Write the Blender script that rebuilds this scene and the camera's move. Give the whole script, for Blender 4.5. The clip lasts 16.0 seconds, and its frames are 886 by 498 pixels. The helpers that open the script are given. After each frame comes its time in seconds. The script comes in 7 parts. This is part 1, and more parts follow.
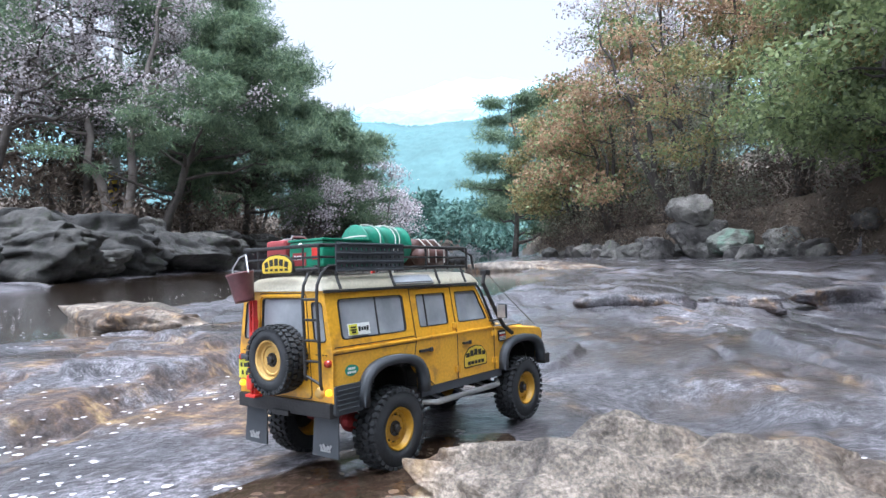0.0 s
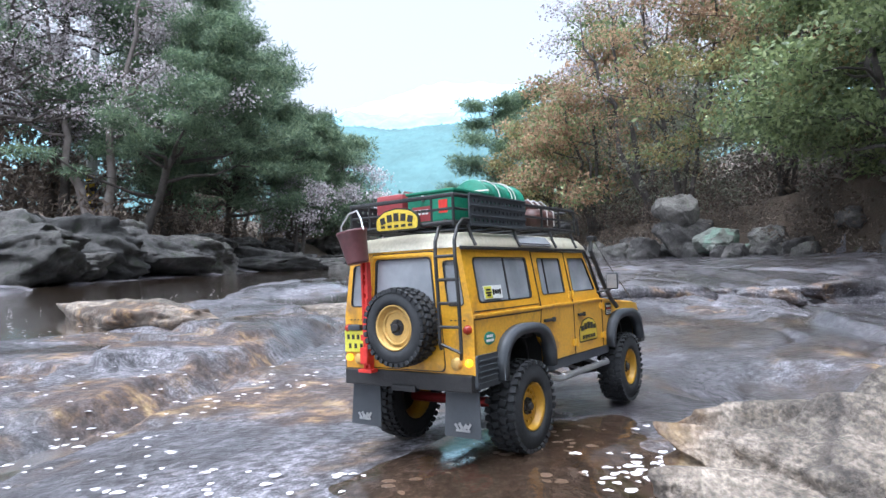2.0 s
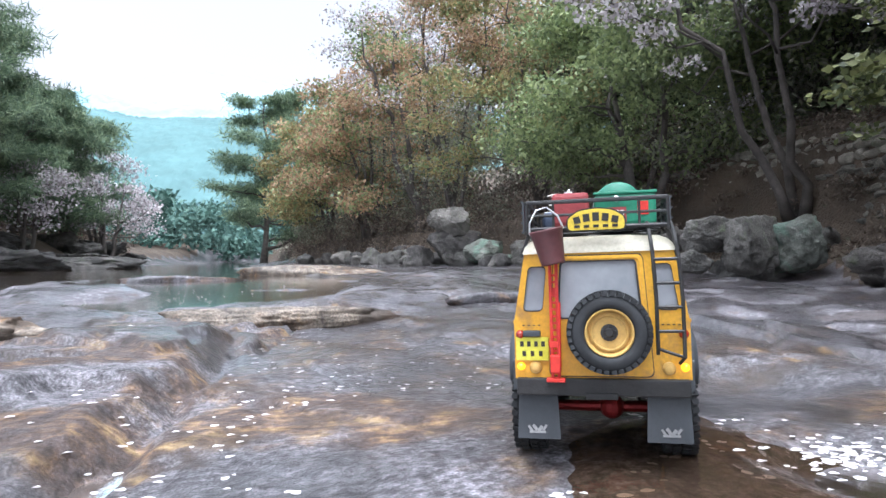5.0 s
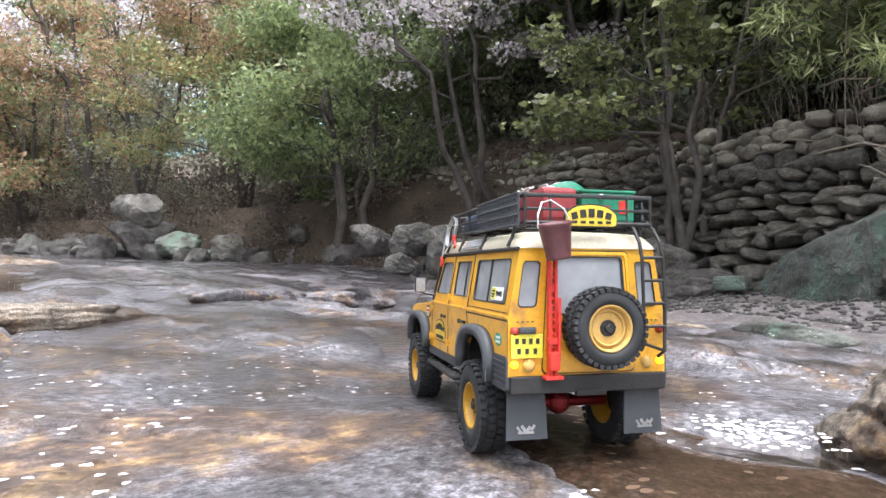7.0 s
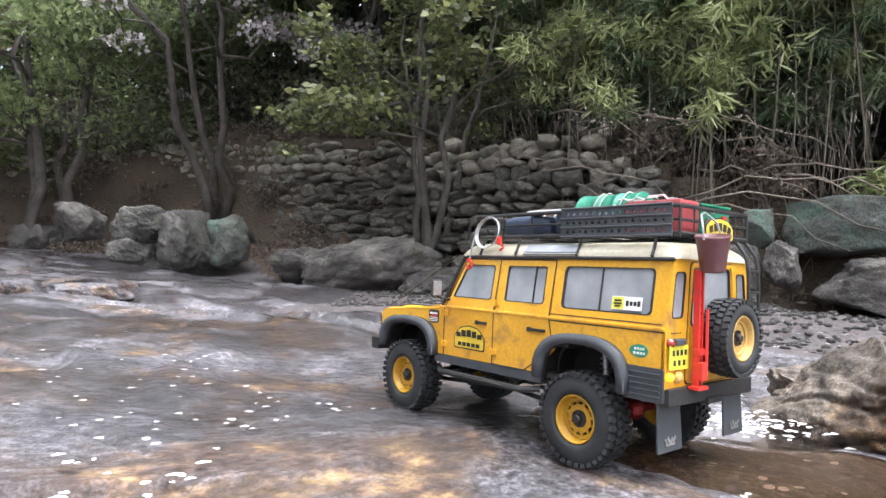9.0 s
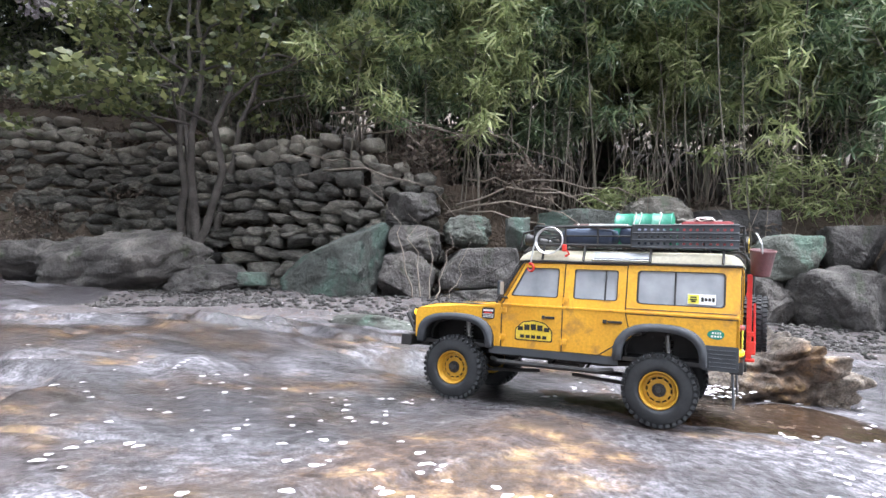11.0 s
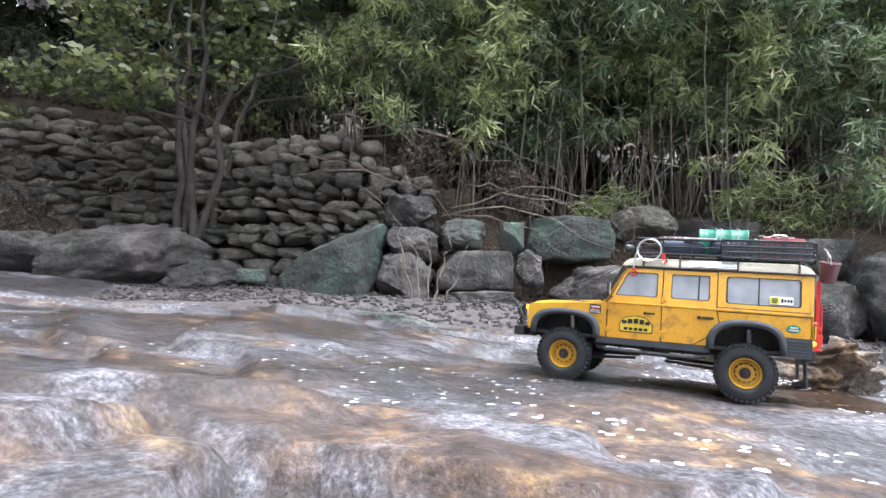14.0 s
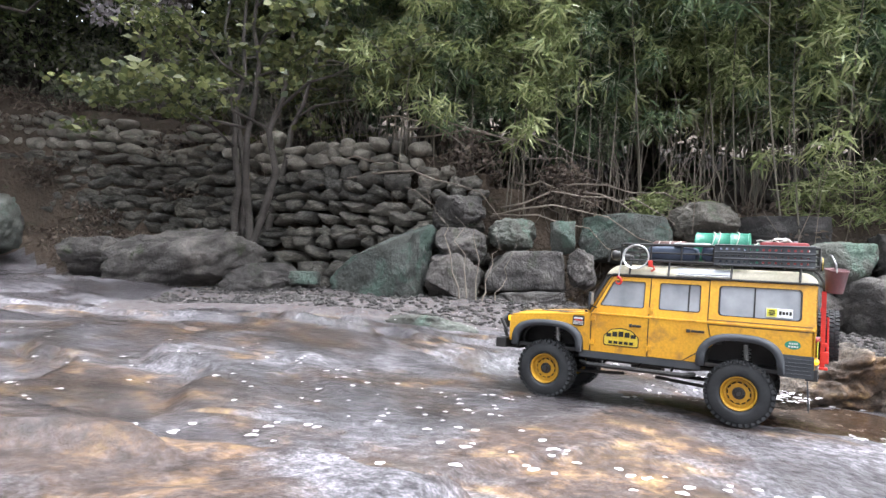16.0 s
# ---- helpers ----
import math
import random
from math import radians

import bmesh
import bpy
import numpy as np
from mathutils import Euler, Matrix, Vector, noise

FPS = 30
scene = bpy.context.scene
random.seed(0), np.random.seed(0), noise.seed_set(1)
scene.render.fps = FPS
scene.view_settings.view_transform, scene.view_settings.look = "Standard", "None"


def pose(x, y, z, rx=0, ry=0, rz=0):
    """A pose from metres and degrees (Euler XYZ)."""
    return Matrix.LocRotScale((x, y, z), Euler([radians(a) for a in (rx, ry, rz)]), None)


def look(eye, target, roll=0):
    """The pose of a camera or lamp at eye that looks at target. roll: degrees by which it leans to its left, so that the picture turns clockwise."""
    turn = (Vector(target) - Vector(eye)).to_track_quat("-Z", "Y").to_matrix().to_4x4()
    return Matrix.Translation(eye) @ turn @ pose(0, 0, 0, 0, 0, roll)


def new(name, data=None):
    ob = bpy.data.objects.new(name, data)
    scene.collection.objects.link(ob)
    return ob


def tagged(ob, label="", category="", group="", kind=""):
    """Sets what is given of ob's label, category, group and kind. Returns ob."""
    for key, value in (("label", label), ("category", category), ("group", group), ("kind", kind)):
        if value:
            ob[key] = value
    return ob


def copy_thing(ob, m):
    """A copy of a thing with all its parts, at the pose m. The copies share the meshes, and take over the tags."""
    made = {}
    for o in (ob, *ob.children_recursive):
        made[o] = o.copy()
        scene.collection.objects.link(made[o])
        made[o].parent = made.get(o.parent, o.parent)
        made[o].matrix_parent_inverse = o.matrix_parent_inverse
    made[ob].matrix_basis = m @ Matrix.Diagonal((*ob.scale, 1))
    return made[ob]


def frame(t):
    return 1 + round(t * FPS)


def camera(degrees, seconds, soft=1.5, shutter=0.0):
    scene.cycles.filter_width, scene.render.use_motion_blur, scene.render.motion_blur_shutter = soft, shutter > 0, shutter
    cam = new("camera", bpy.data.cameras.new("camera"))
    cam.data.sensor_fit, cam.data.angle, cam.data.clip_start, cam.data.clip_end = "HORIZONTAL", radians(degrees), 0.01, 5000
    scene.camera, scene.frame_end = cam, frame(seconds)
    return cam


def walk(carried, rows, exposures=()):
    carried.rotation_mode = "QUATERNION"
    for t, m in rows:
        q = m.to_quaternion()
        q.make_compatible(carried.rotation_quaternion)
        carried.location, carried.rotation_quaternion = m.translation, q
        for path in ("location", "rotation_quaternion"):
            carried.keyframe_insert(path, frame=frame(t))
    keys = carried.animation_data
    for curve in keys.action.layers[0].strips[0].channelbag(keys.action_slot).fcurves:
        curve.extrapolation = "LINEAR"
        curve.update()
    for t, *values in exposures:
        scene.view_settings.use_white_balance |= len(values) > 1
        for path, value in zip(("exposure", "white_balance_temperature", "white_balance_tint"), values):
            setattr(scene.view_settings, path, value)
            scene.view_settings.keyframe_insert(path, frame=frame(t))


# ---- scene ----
# ---- camera ----
cam = camera(70.1, 16.0, soft=1.45)
PATH = [
    (0.0, 0.2136, -0.9010, 0.1775, 94.38, 0.52, 11.20),
    (0.5, 0.1568, -0.8822, 0.1578, 94.59, -0.75, 10.49),
    (1.0, 0.1200, -0.8439, 0.1244, 94.90, -1.62, 9.92),
    (1.5, 0.0636, -0.8376, 0.1417, 94.70, -0.49, 9.61),
    (2.0, 0.0344, -0.8426, 0.1349, 94.71, 1.09, 9.39),
    (2.5, 0.0021, -0.8566, 0.1317, 94.70, 1.69, 7.60),
    (3.0, -0.0605, -0.8613, 0.1260, 94.68, 1.28, 4.71),
    (3.5, -0.1278, -0.8579, 0.1226, 94.87, 1.48, 2.12),
    (4.0, -0.2205, -0.8548, 0.1291, 94.78, 1.29, -2.27),
    (6.5, -0.5521, -0.6325, 0.1453, 94.54, 0.90, -31.24),
    (7.0, -0.6039, -0.6011, 0.1410, 94.32, 0.56, -39.72),
    (7.5, -0.6545, -0.5217, 0.1448, 94.20, 0.69, -47.75),
    (8.0, -0.7076, -0.4337, 0.1472, 93.98, 0.63, -53.70),
    (10.5, -0.9235, 0.0732, 0.1693, 93.57, -0.71, -83.63),
    (11.0, -0.9769, 0.1736, 0.1585, 93.48, -0.12, -89.21),
    (11.5, -1.0038, 0.2454, 0.1492, 93.45, -0.26, -92.58),
    (12.0, -1.0346, 0.3211, 0.1387, 93.53, -0.84, -94.03),
    (12.5, -1.0630, 0.3802, 0.1324, 93.69, -1.48, -94.24),
    (13.0, -1.0860, 0.4092, 0.1302, 93.83, -2.07, -93.76),
    (13.5, -1.1069, 0.4192, 0.1445, 93.77, -2.07, -92.96),
    (14.0, -1.1538, 0.4342, 0.1486, 93.66, -1.42, -92.16),
    (14.5, -1.1600, 0.4212, 0.1534, 93.46, -0.55, -91.10),
    (15.0, -1.1430, 0.3773, 0.1791, 93.24, -0.10, -89.71),
    (15.5, -1.1292, 0.3308, 0.1861, 93.25, -0.28, -88.23),
    (16.0, -1.0987, 0.2734, 0.1722, 93.42, -1.11, -86.13),
]
walk(cam, [(t, pose(x, y, z, rx, ry, rz)) for t, x, y, z, rx, ry, rz in PATH],
     exposures=[(0.0, 1.36, 5450, 10.5), (4.0, 1.32, 5500, 10.5), (7.0, 1.72, 6050, 12), (8.0, 1.78, 6050, 12), (11.0, 1.96, 5800, 11.5), (13.5, 1.84, 5750, 11.5), (16.0, 1.90, 5950, 11.5)])

# ---- world and light: a bright overcast sky ----
world = bpy.data.worlds.new("overcast_sky")
scene.world = world
world.use_nodes = True
wn, wl = world.node_tree.nodes, world.node_tree.links
sky = wn.new("ShaderNodeTexSky")
sky.sky_type, sky.sun_disc = "NISHITA", False
sky.sun_elevation, sky.sun_rotation = radians(73), radians(197)
sky.air_density, sky.dust_density = 1.0, 7.0
veil = wn.new("ShaderNodeHueSaturation")
veil.inputs["Saturation"].default_value = 0.12
wl.new(sky.outputs[0], veil.inputs["Color"])
wl.new(veil.outputs[0], wn["Background"].inputs["Color"])
wn["Background"].inputs["Strength"].default_value = 0.15
sun = new("sun", bpy.data.lights.new("sun", "SUN"))
sun.data.energy, sun.data.angle, sun.data.color = 0.85, radians(40), (1.0, 0.97, 0.93)
sun.matrix_world = look((-1.0, -3.2, 11), (0, 0, 0))

# ---- materials ----
def nodes_of(name):
    m = bpy.data.materials.new(name)
    m.use_nodes = True
    return m, m.node_tree.nodes, m.node_tree.links, m.node_tree.nodes["Principled BSDF"]


def noise_node(n, l, coord, scale, detail=6.0, rough=0.55, distort=0.0):
    t = n.new("ShaderNodeTexNoise")
    t.inputs["Scale"].default_value, t.inputs["Detail"].default_value = scale, detail
    t.inputs["Roughness"].default_value, t.inputs["Distortion"].default_value = rough, distort
    l.new(coord, t.inputs["Vector"])
    return t.outputs["Fac"]


def ramp_node(n, l, fac, stops):
    r = n.new("ShaderNodeValToRGB")
    e = r.color_ramp.elements
    while len(e) < len(stops):
        e.new(0.5)
    for k, (p, c) in enumerate(stops):
        e[k].position, e[k].color = p, (*c, 1) if len(c) == 3 else c
    l.new(fac, r.inputs[0])
    return r.outputs[0]


def mix_node(n, l, fac, a, b, mode="MIX"):
    x = n.new("ShaderNodeMix")
    x.data_type, x.blend_type = "RGBA", mode
    for sock, v in ((x.inputs[0], fac), (x.inputs[6], a), (x.inputs[7], b)):
        if isinstance(v, (int, float)):
            sock.default_value = v
        elif isinstance(v, tuple):
            sock.default_value = (*v, 1)
        else:
            l.new(v, sock)
    return x.outputs[2]


def bump_node(n, l, b, height, strength, dist):
    u = n.new("ShaderNodeBump")
    u.inputs["Strength"].default_value, u.inputs["Distance"].default_value = strength, dist
    l.new(height, u.inputs["Height"])
    l.new(u.outputs[0], b.inputs["Normal"])


def grained(name, a, b, scale, rough=0.6, metal=0.0, fine=12.0, bump=0.3, dist=0.002, dirt=None, dirt_at=0.6, spec=0.5, coat=0.0):
    """A surface of two tones at two scales, with dirt over it and a fine relief."""
    m, n, l, p = nodes_of(name)
    co = n.new("ShaderNodeTexCoord").outputs["Object"]
    big = noise_node(n, l, co, scale)
    small = noise_node(n, l, co, scale * fine, 4.0)
    col = ramp_node(n, l, big, [(0.3, a), (0.7, b)])
    lo = tuple(0.72 * v for v in (1, 1, 1))
    col = mix_node(n, l, 0.55, col, ramp_node(n, l, small, [(0.3, lo), (0.7, (1.15, 1.15, 1.15))]), "MULTIPLY")
    if dirt:
        spots = noise_node(n, l, co, scale * 2.7, 8.0, 0.65, 0.4)
        col = mix_node(n, l, ramp_node(n, l, spots, [(dirt_at, (0, 0, 0)), (dirt_at + 0.15, (0.8, 0.8, 0.8))]), col, dirt)
    l.new(col, p.inputs["Base Color"])
    r = ramp_node(n, l, small, [(0.2, (rough * 0.75,) * 3), (0.8, (min(1, rough * 1.2),) * 3)])
    l.new(r, p.inputs["Roughness"])
    p.inputs["Metallic"].default_value, p.inputs["Specular IOR Level"].default_value = metal, spec
    p.inputs["Coat Weight"].default_value, p.inputs["Coat Roughness"].default_value = coat, 0.15
    bump_node(n, l, p, small, bump, dist)
    return m


def leafy(name, stops, gloss=0.5, through_light=0.45):
    """Leaves whose tone changes from one to the next."""
    m, n, l, p = nodes_of(name)
    g = n.new("ShaderNodeNewGeometry")
    col = ramp_node(n, l, g.outputs["Random Per Island"], stops)
    patch = noise_node(n, l, n.new("ShaderNodeTexCoord").outputs["Object"], 0.9, 3.0)
    col = mix_node(n, l, 0.6, col, ramp_node(n, l, patch, [(0.3, (0.6, 0.6, 0.6)), (0.7, (1.3, 1.3, 1.3))]), "MULTIPLY")
    l.new(col, p.inputs["Base Color"])
    p.inputs["Roughness"].default_value = gloss
    t = n.new("ShaderNodeBsdfTranslucent")
    l.new(col, t.inputs[0])
    x = n.new("ShaderNodeMixShader")
    x.inputs[0].default_value = through_light
    l.new(p.outputs[0], x.inputs[1])
    l.new(t.outputs[0], x.inputs[2])
    l.new(x.outputs[0], n["Material Output"].inputs["Surface"])
    return m


def math_node(n, l, op, a, b):
    t = n.new("ShaderNodeMath")
    t.operation = op
    for sock, v in zip(t.inputs, (a, b)):
        if isinstance(v, (int, float)):
            sock.default_value = v
        else:
            l.new(v, sock)
    return t.outputs[0]


def range_node(n, l, sock, a, b, lo, hi):
    r = n.new("ShaderNodeMapRange")
    r.interpolation_type = "SMOOTHSTEP"
    for k, v in enumerate((a, b, lo, hi)):
        r.inputs[k + 1].default_value = v
    l.new(sock, r.inputs[0])
    return r.outputs[0]


def granite(name, film, tone, rusty, grain=1.0, cracked=0.5, bed=True, crisp=0.7):
    """Granite of a stream bed: broad tones, speckle, crystals, rust and brown algae, hair cracks.
    film: how much of it a rippled film of water covers; bed: whether the stains keep to their places along the stream."""
    m, n, l, p = nodes_of(name)
    co = n.new("ShaderNodeTexCoord").outputs["Object"]
    broad = noise_node(n, l, co, 1.7, 5.0, 0.55)
    mid = noise_node(n, l, co, 8.0 * grain, 9.0, 0.62, 0.1)
    speck = noise_node(n, l, co, 42.0 * grain, 8.0, 0.66)
    crystal = noise_node(n, l, co, 190.0 * grain, 3.0, 0.6)
    body = math_node(n, l, "ADD", math_node(n, l, "MULTIPLY", broad, 0.45), math_node(n, l, "MULTIPLY", mid, 0.55))
    col = ramp_node(n, l, body, [(0.38, tuple(0.36 * t for t in tone)), (0.47, tuple(0.70 * t for t in tone)), (0.53, tone), (0.62, tuple(min(0.85, 1.5 * t) for t in tone))])
    col = mix_node(n, l, min(1.0, crisp + 0.25), col, ramp_node(n, l, speck, [(0.36, (0.40, 0.385, 0.39)), (0.5, (1.0, 1.0, 1.0)), (0.62, (1.45, 1.45, 1.47))]), "MULTIPLY")
    streak = noise_node(n, l, co, 85.0 * grain, 7.0, 0.72)
    col = mix_node(n, l, crisp, col, ramp_node(n, l, streak, [(0.38, (0.42, 0.41, 0.41)), (0.5, (0.95, 0.95, 0.95)), (0.62, (1.55, 1.55, 1.58))]), "MULTIPLY")
    col = mix_node(n, l, 0.8, col, ramp_node(n, l, crystal, [(0.36, (0.5, 0.5, 0.5)), (0.5, (1.0, 1.0, 1.0)), (0.64, (1.6, 1.58, 1.55))]), "MULTIPLY")
    # rust in streaks and blotches, brown algae in the wettest hollows
    rust = noise_node(n, l, co, 2.4 * grain, 10.0, 0.62, 0.35)
    wet = noise_node(n, l, co, 2.1, 6.0, 0.58, 0.3)
    algae = noise_node(n, l, co, 3.1 * grain, 9.0, 0.6, 0.3)
    if bed:
        xyz = n.new("ShaderNodeSeparateXYZ")
        l.new(co, xyz.inputs[0])
        reach = n.new("ShaderNodeVectorMath")
        reach.operation = "DISTANCE"
        reach.inputs[1].default_value = (-0.12, 0.62, 0.0)
        oval = n.new("ShaderNodeVectorMath")
        oval.operation = "MULTIPLY"
        oval.inputs[1].default_value = (0.55, 1.0, 0.0)
        l.new(co, oval.inputs[0])
        l.new(oval.outputs[0], reach.inputs[0])
        rust = math_node(n, l, "ADD", rust, range_node(n, l, reach.outputs["Value"], 0.45, 1.4, 0.045, -0.085))
        wet = math_node(n, l, "ADD", wet, range_node(n, l, xyz.outputs[0], -0.9, 0.3, 0.06, 0.0))
        wet = math_node(n, l, "ADD", wet, range_node(n, l, xyz.outputs[1], 0.0, 0.6, 0.0, -0.06))
    rust_col = ramp_node(n, l, noise_node(n, l, co, 11.0 * grain, 8.0, 0.68), [(0.36, (0.030, 0.017, 0.012)), (0.50, (0.075, 0.042, 0.024)), (0.58, (0.18, 0.10, 0.042)), (0.66, (0.36, 0.24, 0.095))])
    rust_col = mix_node(n, l, 0.7, rust_col, ramp_node(n, l, speck, [(0.38, (0.5, 0.5, 0.5)), (0.62, (1.5, 1.5, 1.5))]), "MULTIPLY")
    col = mix_node(n, l, ramp_node(n, l, rust, [(0.50, (0, 0, 0)), (0.60, (rusty,) * 3)]), col, rust_col)
    col = mix_node(n, l, ramp_node(n, l, algae, [(0.56, (0, 0, 0)), (0.64, (0.75, 0.75, 0.75))]), col, (0.055, 0.040, 0.030))
    # hair cracks
    bent = n.new("ShaderNodeVectorMath")
    bent.operation = "ADD"
    wave = n.new("ShaderNodeTexNoise")
    wave.inputs["Scale"].default_value, wave.inputs["Detail"].default_value = 4.0, 5.0
    l.new(co, wave.inputs["Vector"])
    shrink = n.new("ShaderNodeVectorMath")
    shrink.operation = "SCALE"
    shrink.inputs["Scale"].default_value = 0.35
    l.new(wave.outputs["Color"], shrink.inputs[0])
    l.new(co, bent.inputs[0])
    l.new(shrink.outputs[0], bent.inputs[1])
    cells = n.new("ShaderNodeTexVoronoi")
    cells.feature = "DISTANCE_TO_EDGE"
    cells.inputs["Scale"].default_value = 1.5 * grain
    l.new(bent.outputs[0], cells.inputs["Vector"])
    line = ramp_node(n, l, cells.outputs["Distance"], [(0.0, (1, 1, 1)), (0.022, (0, 0, 0))])
    col = mix_node(n, l, math_node(n, l, "MULTIPLY", line, cracked), col, (0.035, 0.028, 0.025))
    # soaked stone is darker than dry stone
    soak = ramp_node(n, l, wet, [(0.40, (1, 1, 1)), (0.58, (0, 0, 0))])
    soak = math_node(n, l, "MULTIPLY", soak, film)
    col = mix_node(n, l, soak, col, mix_node(n, l, 1.0, col, (0.50, 0.48, 0.49), "MULTIPLY"))
    l.new(col, p.inputs["Base Color"])
    l.new(range_node(n, l, soak, 0.0, 1.0, 0.70, 0.28), p.inputs["Roughness"])
    l.new(range_node(n, l, soak, 0.0, 0.8, 0.12 * film, 0.9), p.inputs["Coat Weight"])
    p.inputs["Coat Roughness"].default_value, p.inputs["Coat IOR"].default_value = 0.06, 1.4
    p.inputs["Specular IOR Level"].default_value = 0.4
    pits = math_node(n, l, "ADD", noise_node(n, l, co, 26.0 * grain, 10.0, 0.62), math_node(n, l, "MULTIPLY", line, -0.12 * cracked))
    bump_node(n, l, p, pits, 1.0, 0.022 / grain)
    u = n.new("ShaderNodeBump")
    u.inputs["Strength"].default_value, u.inputs["Distance"].default_value = 0.8, 0.006
    l.new(noise_node(n, l, co, 46.0, 8.0, 0.66, 0.2), u.inputs["Height"])
    l.new(u.outputs[0], p.inputs["Coat Normal"])
    return m


def dry_rock(name, a, b, c, lichen, scale=1.6, amount=0.58, rough=0.85, relief=0.05):
    m, n, l, p = nodes_of(name)
    co = n.new("ShaderNodeTexCoord").outputs["Object"]
    rnd = n.new("ShaderNodeObjectInfo").outputs["Random"]
    add = n.new("ShaderNodeVectorMath")
    l.new(co, add.inputs[0])
    l.new(rnd, add.inputs[1])
    co = add.outputs[0]
    col = ramp_node(n, l, noise_node(n, l, co, scale, 9.0, 0.62, 0.4), [(0.3, a), (0.5, b), (0.72, c)])
    col = mix_node(n, l, ramp_node(n, l, noise_node(n, l, co, scale * 1.4, 7.0, 0.6, 0.7), [(amount, (0, 0, 0)), (amount + 0.12, (0.85,) * 3)]), col, lichen)
    col = mix_node(n, l, 0.6, col, ramp_node(n, l, noise_node(n, l, co, scale * 25, 4.0, 0.7), [(0.3, (0.5,) * 3), (0.7, (1.4,) * 3)]), "MULTIPLY")
    tone = ramp_node(n, l, rnd, [(0.0, (0.6, 0.6, 0.6)), (0.6, (1.0, 0.98, 0.95)), (1.0, (1.5, 1.45, 1.37))])
    col = mix_node(n, l, 0.8, col, tone, "MULTIPLY")
    l.new(col, p.inputs["Base Color"])
    p.inputs["Roughness"].default_value = rough
    bump_node(n, l, p, noise_node(n, l, co, scale * 9, 9.0, 0.66), 0.9, relief)
    return m


def water_film():
    m, n, l, p = nodes_of("clear_stream_water")
    co = n.new("ShaderNodeTexCoord").outputs["Object"]
    st = n.new("ShaderNodeMapping")
    st.inputs["Scale"].default_value = (1.0, 0.5, 1.0)
    l.new(co, st.inputs["Vector"])
    p.inputs["Base Color"].default_value = (0.30, 0.20, 0.13, 1)
    p.inputs["Roughness"].default_value, p.inputs["IOR"].default_value = 0.04, 1.33
    p.inputs["Transmission Weight"].default_value = 0.92
    bump_node(n, l, p, noise_node(n, l, st.outputs[0], 20.0, 6.0, 0.62, 0.6), 0.25, 0.006)
    return m


BED = granite("wet_granite", 1.0, (0.158, 0.150, 0.160), 0.80, 1.5, 0.35, True, 0.75)
NEAR_ROCK = granite("weathered_granite", 0.25, (0.255, 0.212, 0.168), 0.85, 1.6, 0.7, False, 0.25)
WATER = water_film()
WALL_STONE = dry_rock("weathered_wall_stone", (0.085, 0.080, 0.070), (0.185, 0.172, 0.148), (0.34, 0.32, 0.28), (0.13, 0.15, 0.105), 3.2, 0.56)
GREY_ROCK = dry_rock("grey_boulder", (0.035, 0.032, 0.031), (0.10, 0.093, 0.088), (0.22, 0.205, 0.19), (0.065, 0.075, 0.048), 3.4, 0.58)
SHORE_ROCK = dry_rock("shore_granite", (0.05, 0.048, 0.045), (0.11, 0.105, 0.097), (0.20, 0.192, 0.18), (0.12, 0.14, 0.09), 3.0, 0.60)
BANK_ROCK = dry_rock("dark_bank_rock", (0.022, 0.021, 0.02), (0.06, 0.057, 0.053), (0.14, 0.132, 0.122), (0.05, 0.06, 0.035), 3.4, 0.56)
GREEN_ROCK = dry_rock("lichen_boulder", (0.06, 0.06, 0.05), (0.12, 0.13, 0.115), (0.20, 0.205, 0.185), (0.13, 0.20, 0.16), 2.4, 0.50)
SOIL = grained("leaf_litter", (0.045, 0.032, 0.022), (0.11, 0.08, 0.055), 1.5, 0.95, fine=18, bump=0.9, dist=0.05, dirt=(0.055, 0.065, 0.03), dirt_at=0.58)
GRAVEL = grained("grey_gravel", (0.055, 0.048, 0.05), (0.15, 0.135, 0.135), 14, 0.75, fine=6, bump=0.9, dist=0.02, dirt=(0.10, 0.058, 0.042), dirt_at=0.5)
BARK = grained("grey_bark", (0.05, 0.042, 0.036), (0.12, 0.105, 0.092), 6, 0.95, fine=8, bump=0.8, dist=0.02)
PALE_BARK = grained("pale_bark", (0.13, 0.11, 0.095), (0.24, 0.21, 0.19), 5, 0.9, fine=8, bump=0.6, dist=0.01)
CULM = grained("bamboo_culm", (0.085, 0.075, 0.055), (0.19, 0.165, 0.12), 4, 0.6, fine=10)
TWIG = grained("dry_twig", (0.15, 0.125, 0.10), (0.30, 0.25, 0.20), 8, 0.9)
CONCRETE = grained("pole_concrete", (0.42, 0.42, 0.41), (0.58, 0.57, 0.55), 2.0, 0.85)
HAZARD_YELLOW = grained("hazard_yellow", (0.62, 0.42, 0.03), (0.72, 0.52, 0.06), 3.0, 0.6)
HAZARD_BLACK = grained("hazard_black", (0.02, 0.02, 0.02), (0.05, 0.05, 0.05), 3.0, 0.6)
PINE = leafy("pine_needles", [(0, (0.085, 0.13, 0.085)), (0.5, (0.17, 0.24, 0.145)), (1, (0.28, 0.36, 0.21))], 0.6)
CHERRY = leafy("cherry_blossom", [(0, (0.28, 0.24, 0.25)), (0.5, (0.55, 0.50, 0.51)), (1, (0.80, 0.76, 0.77))], 0.7)
RUSSET = leafy("russet_young_leaves", [(0, (0.25, 0.155, 0.10)), (0.5, (0.44, 0.28, 0.165)), (1, (0.58, 0.42, 0.26))], 0.6)
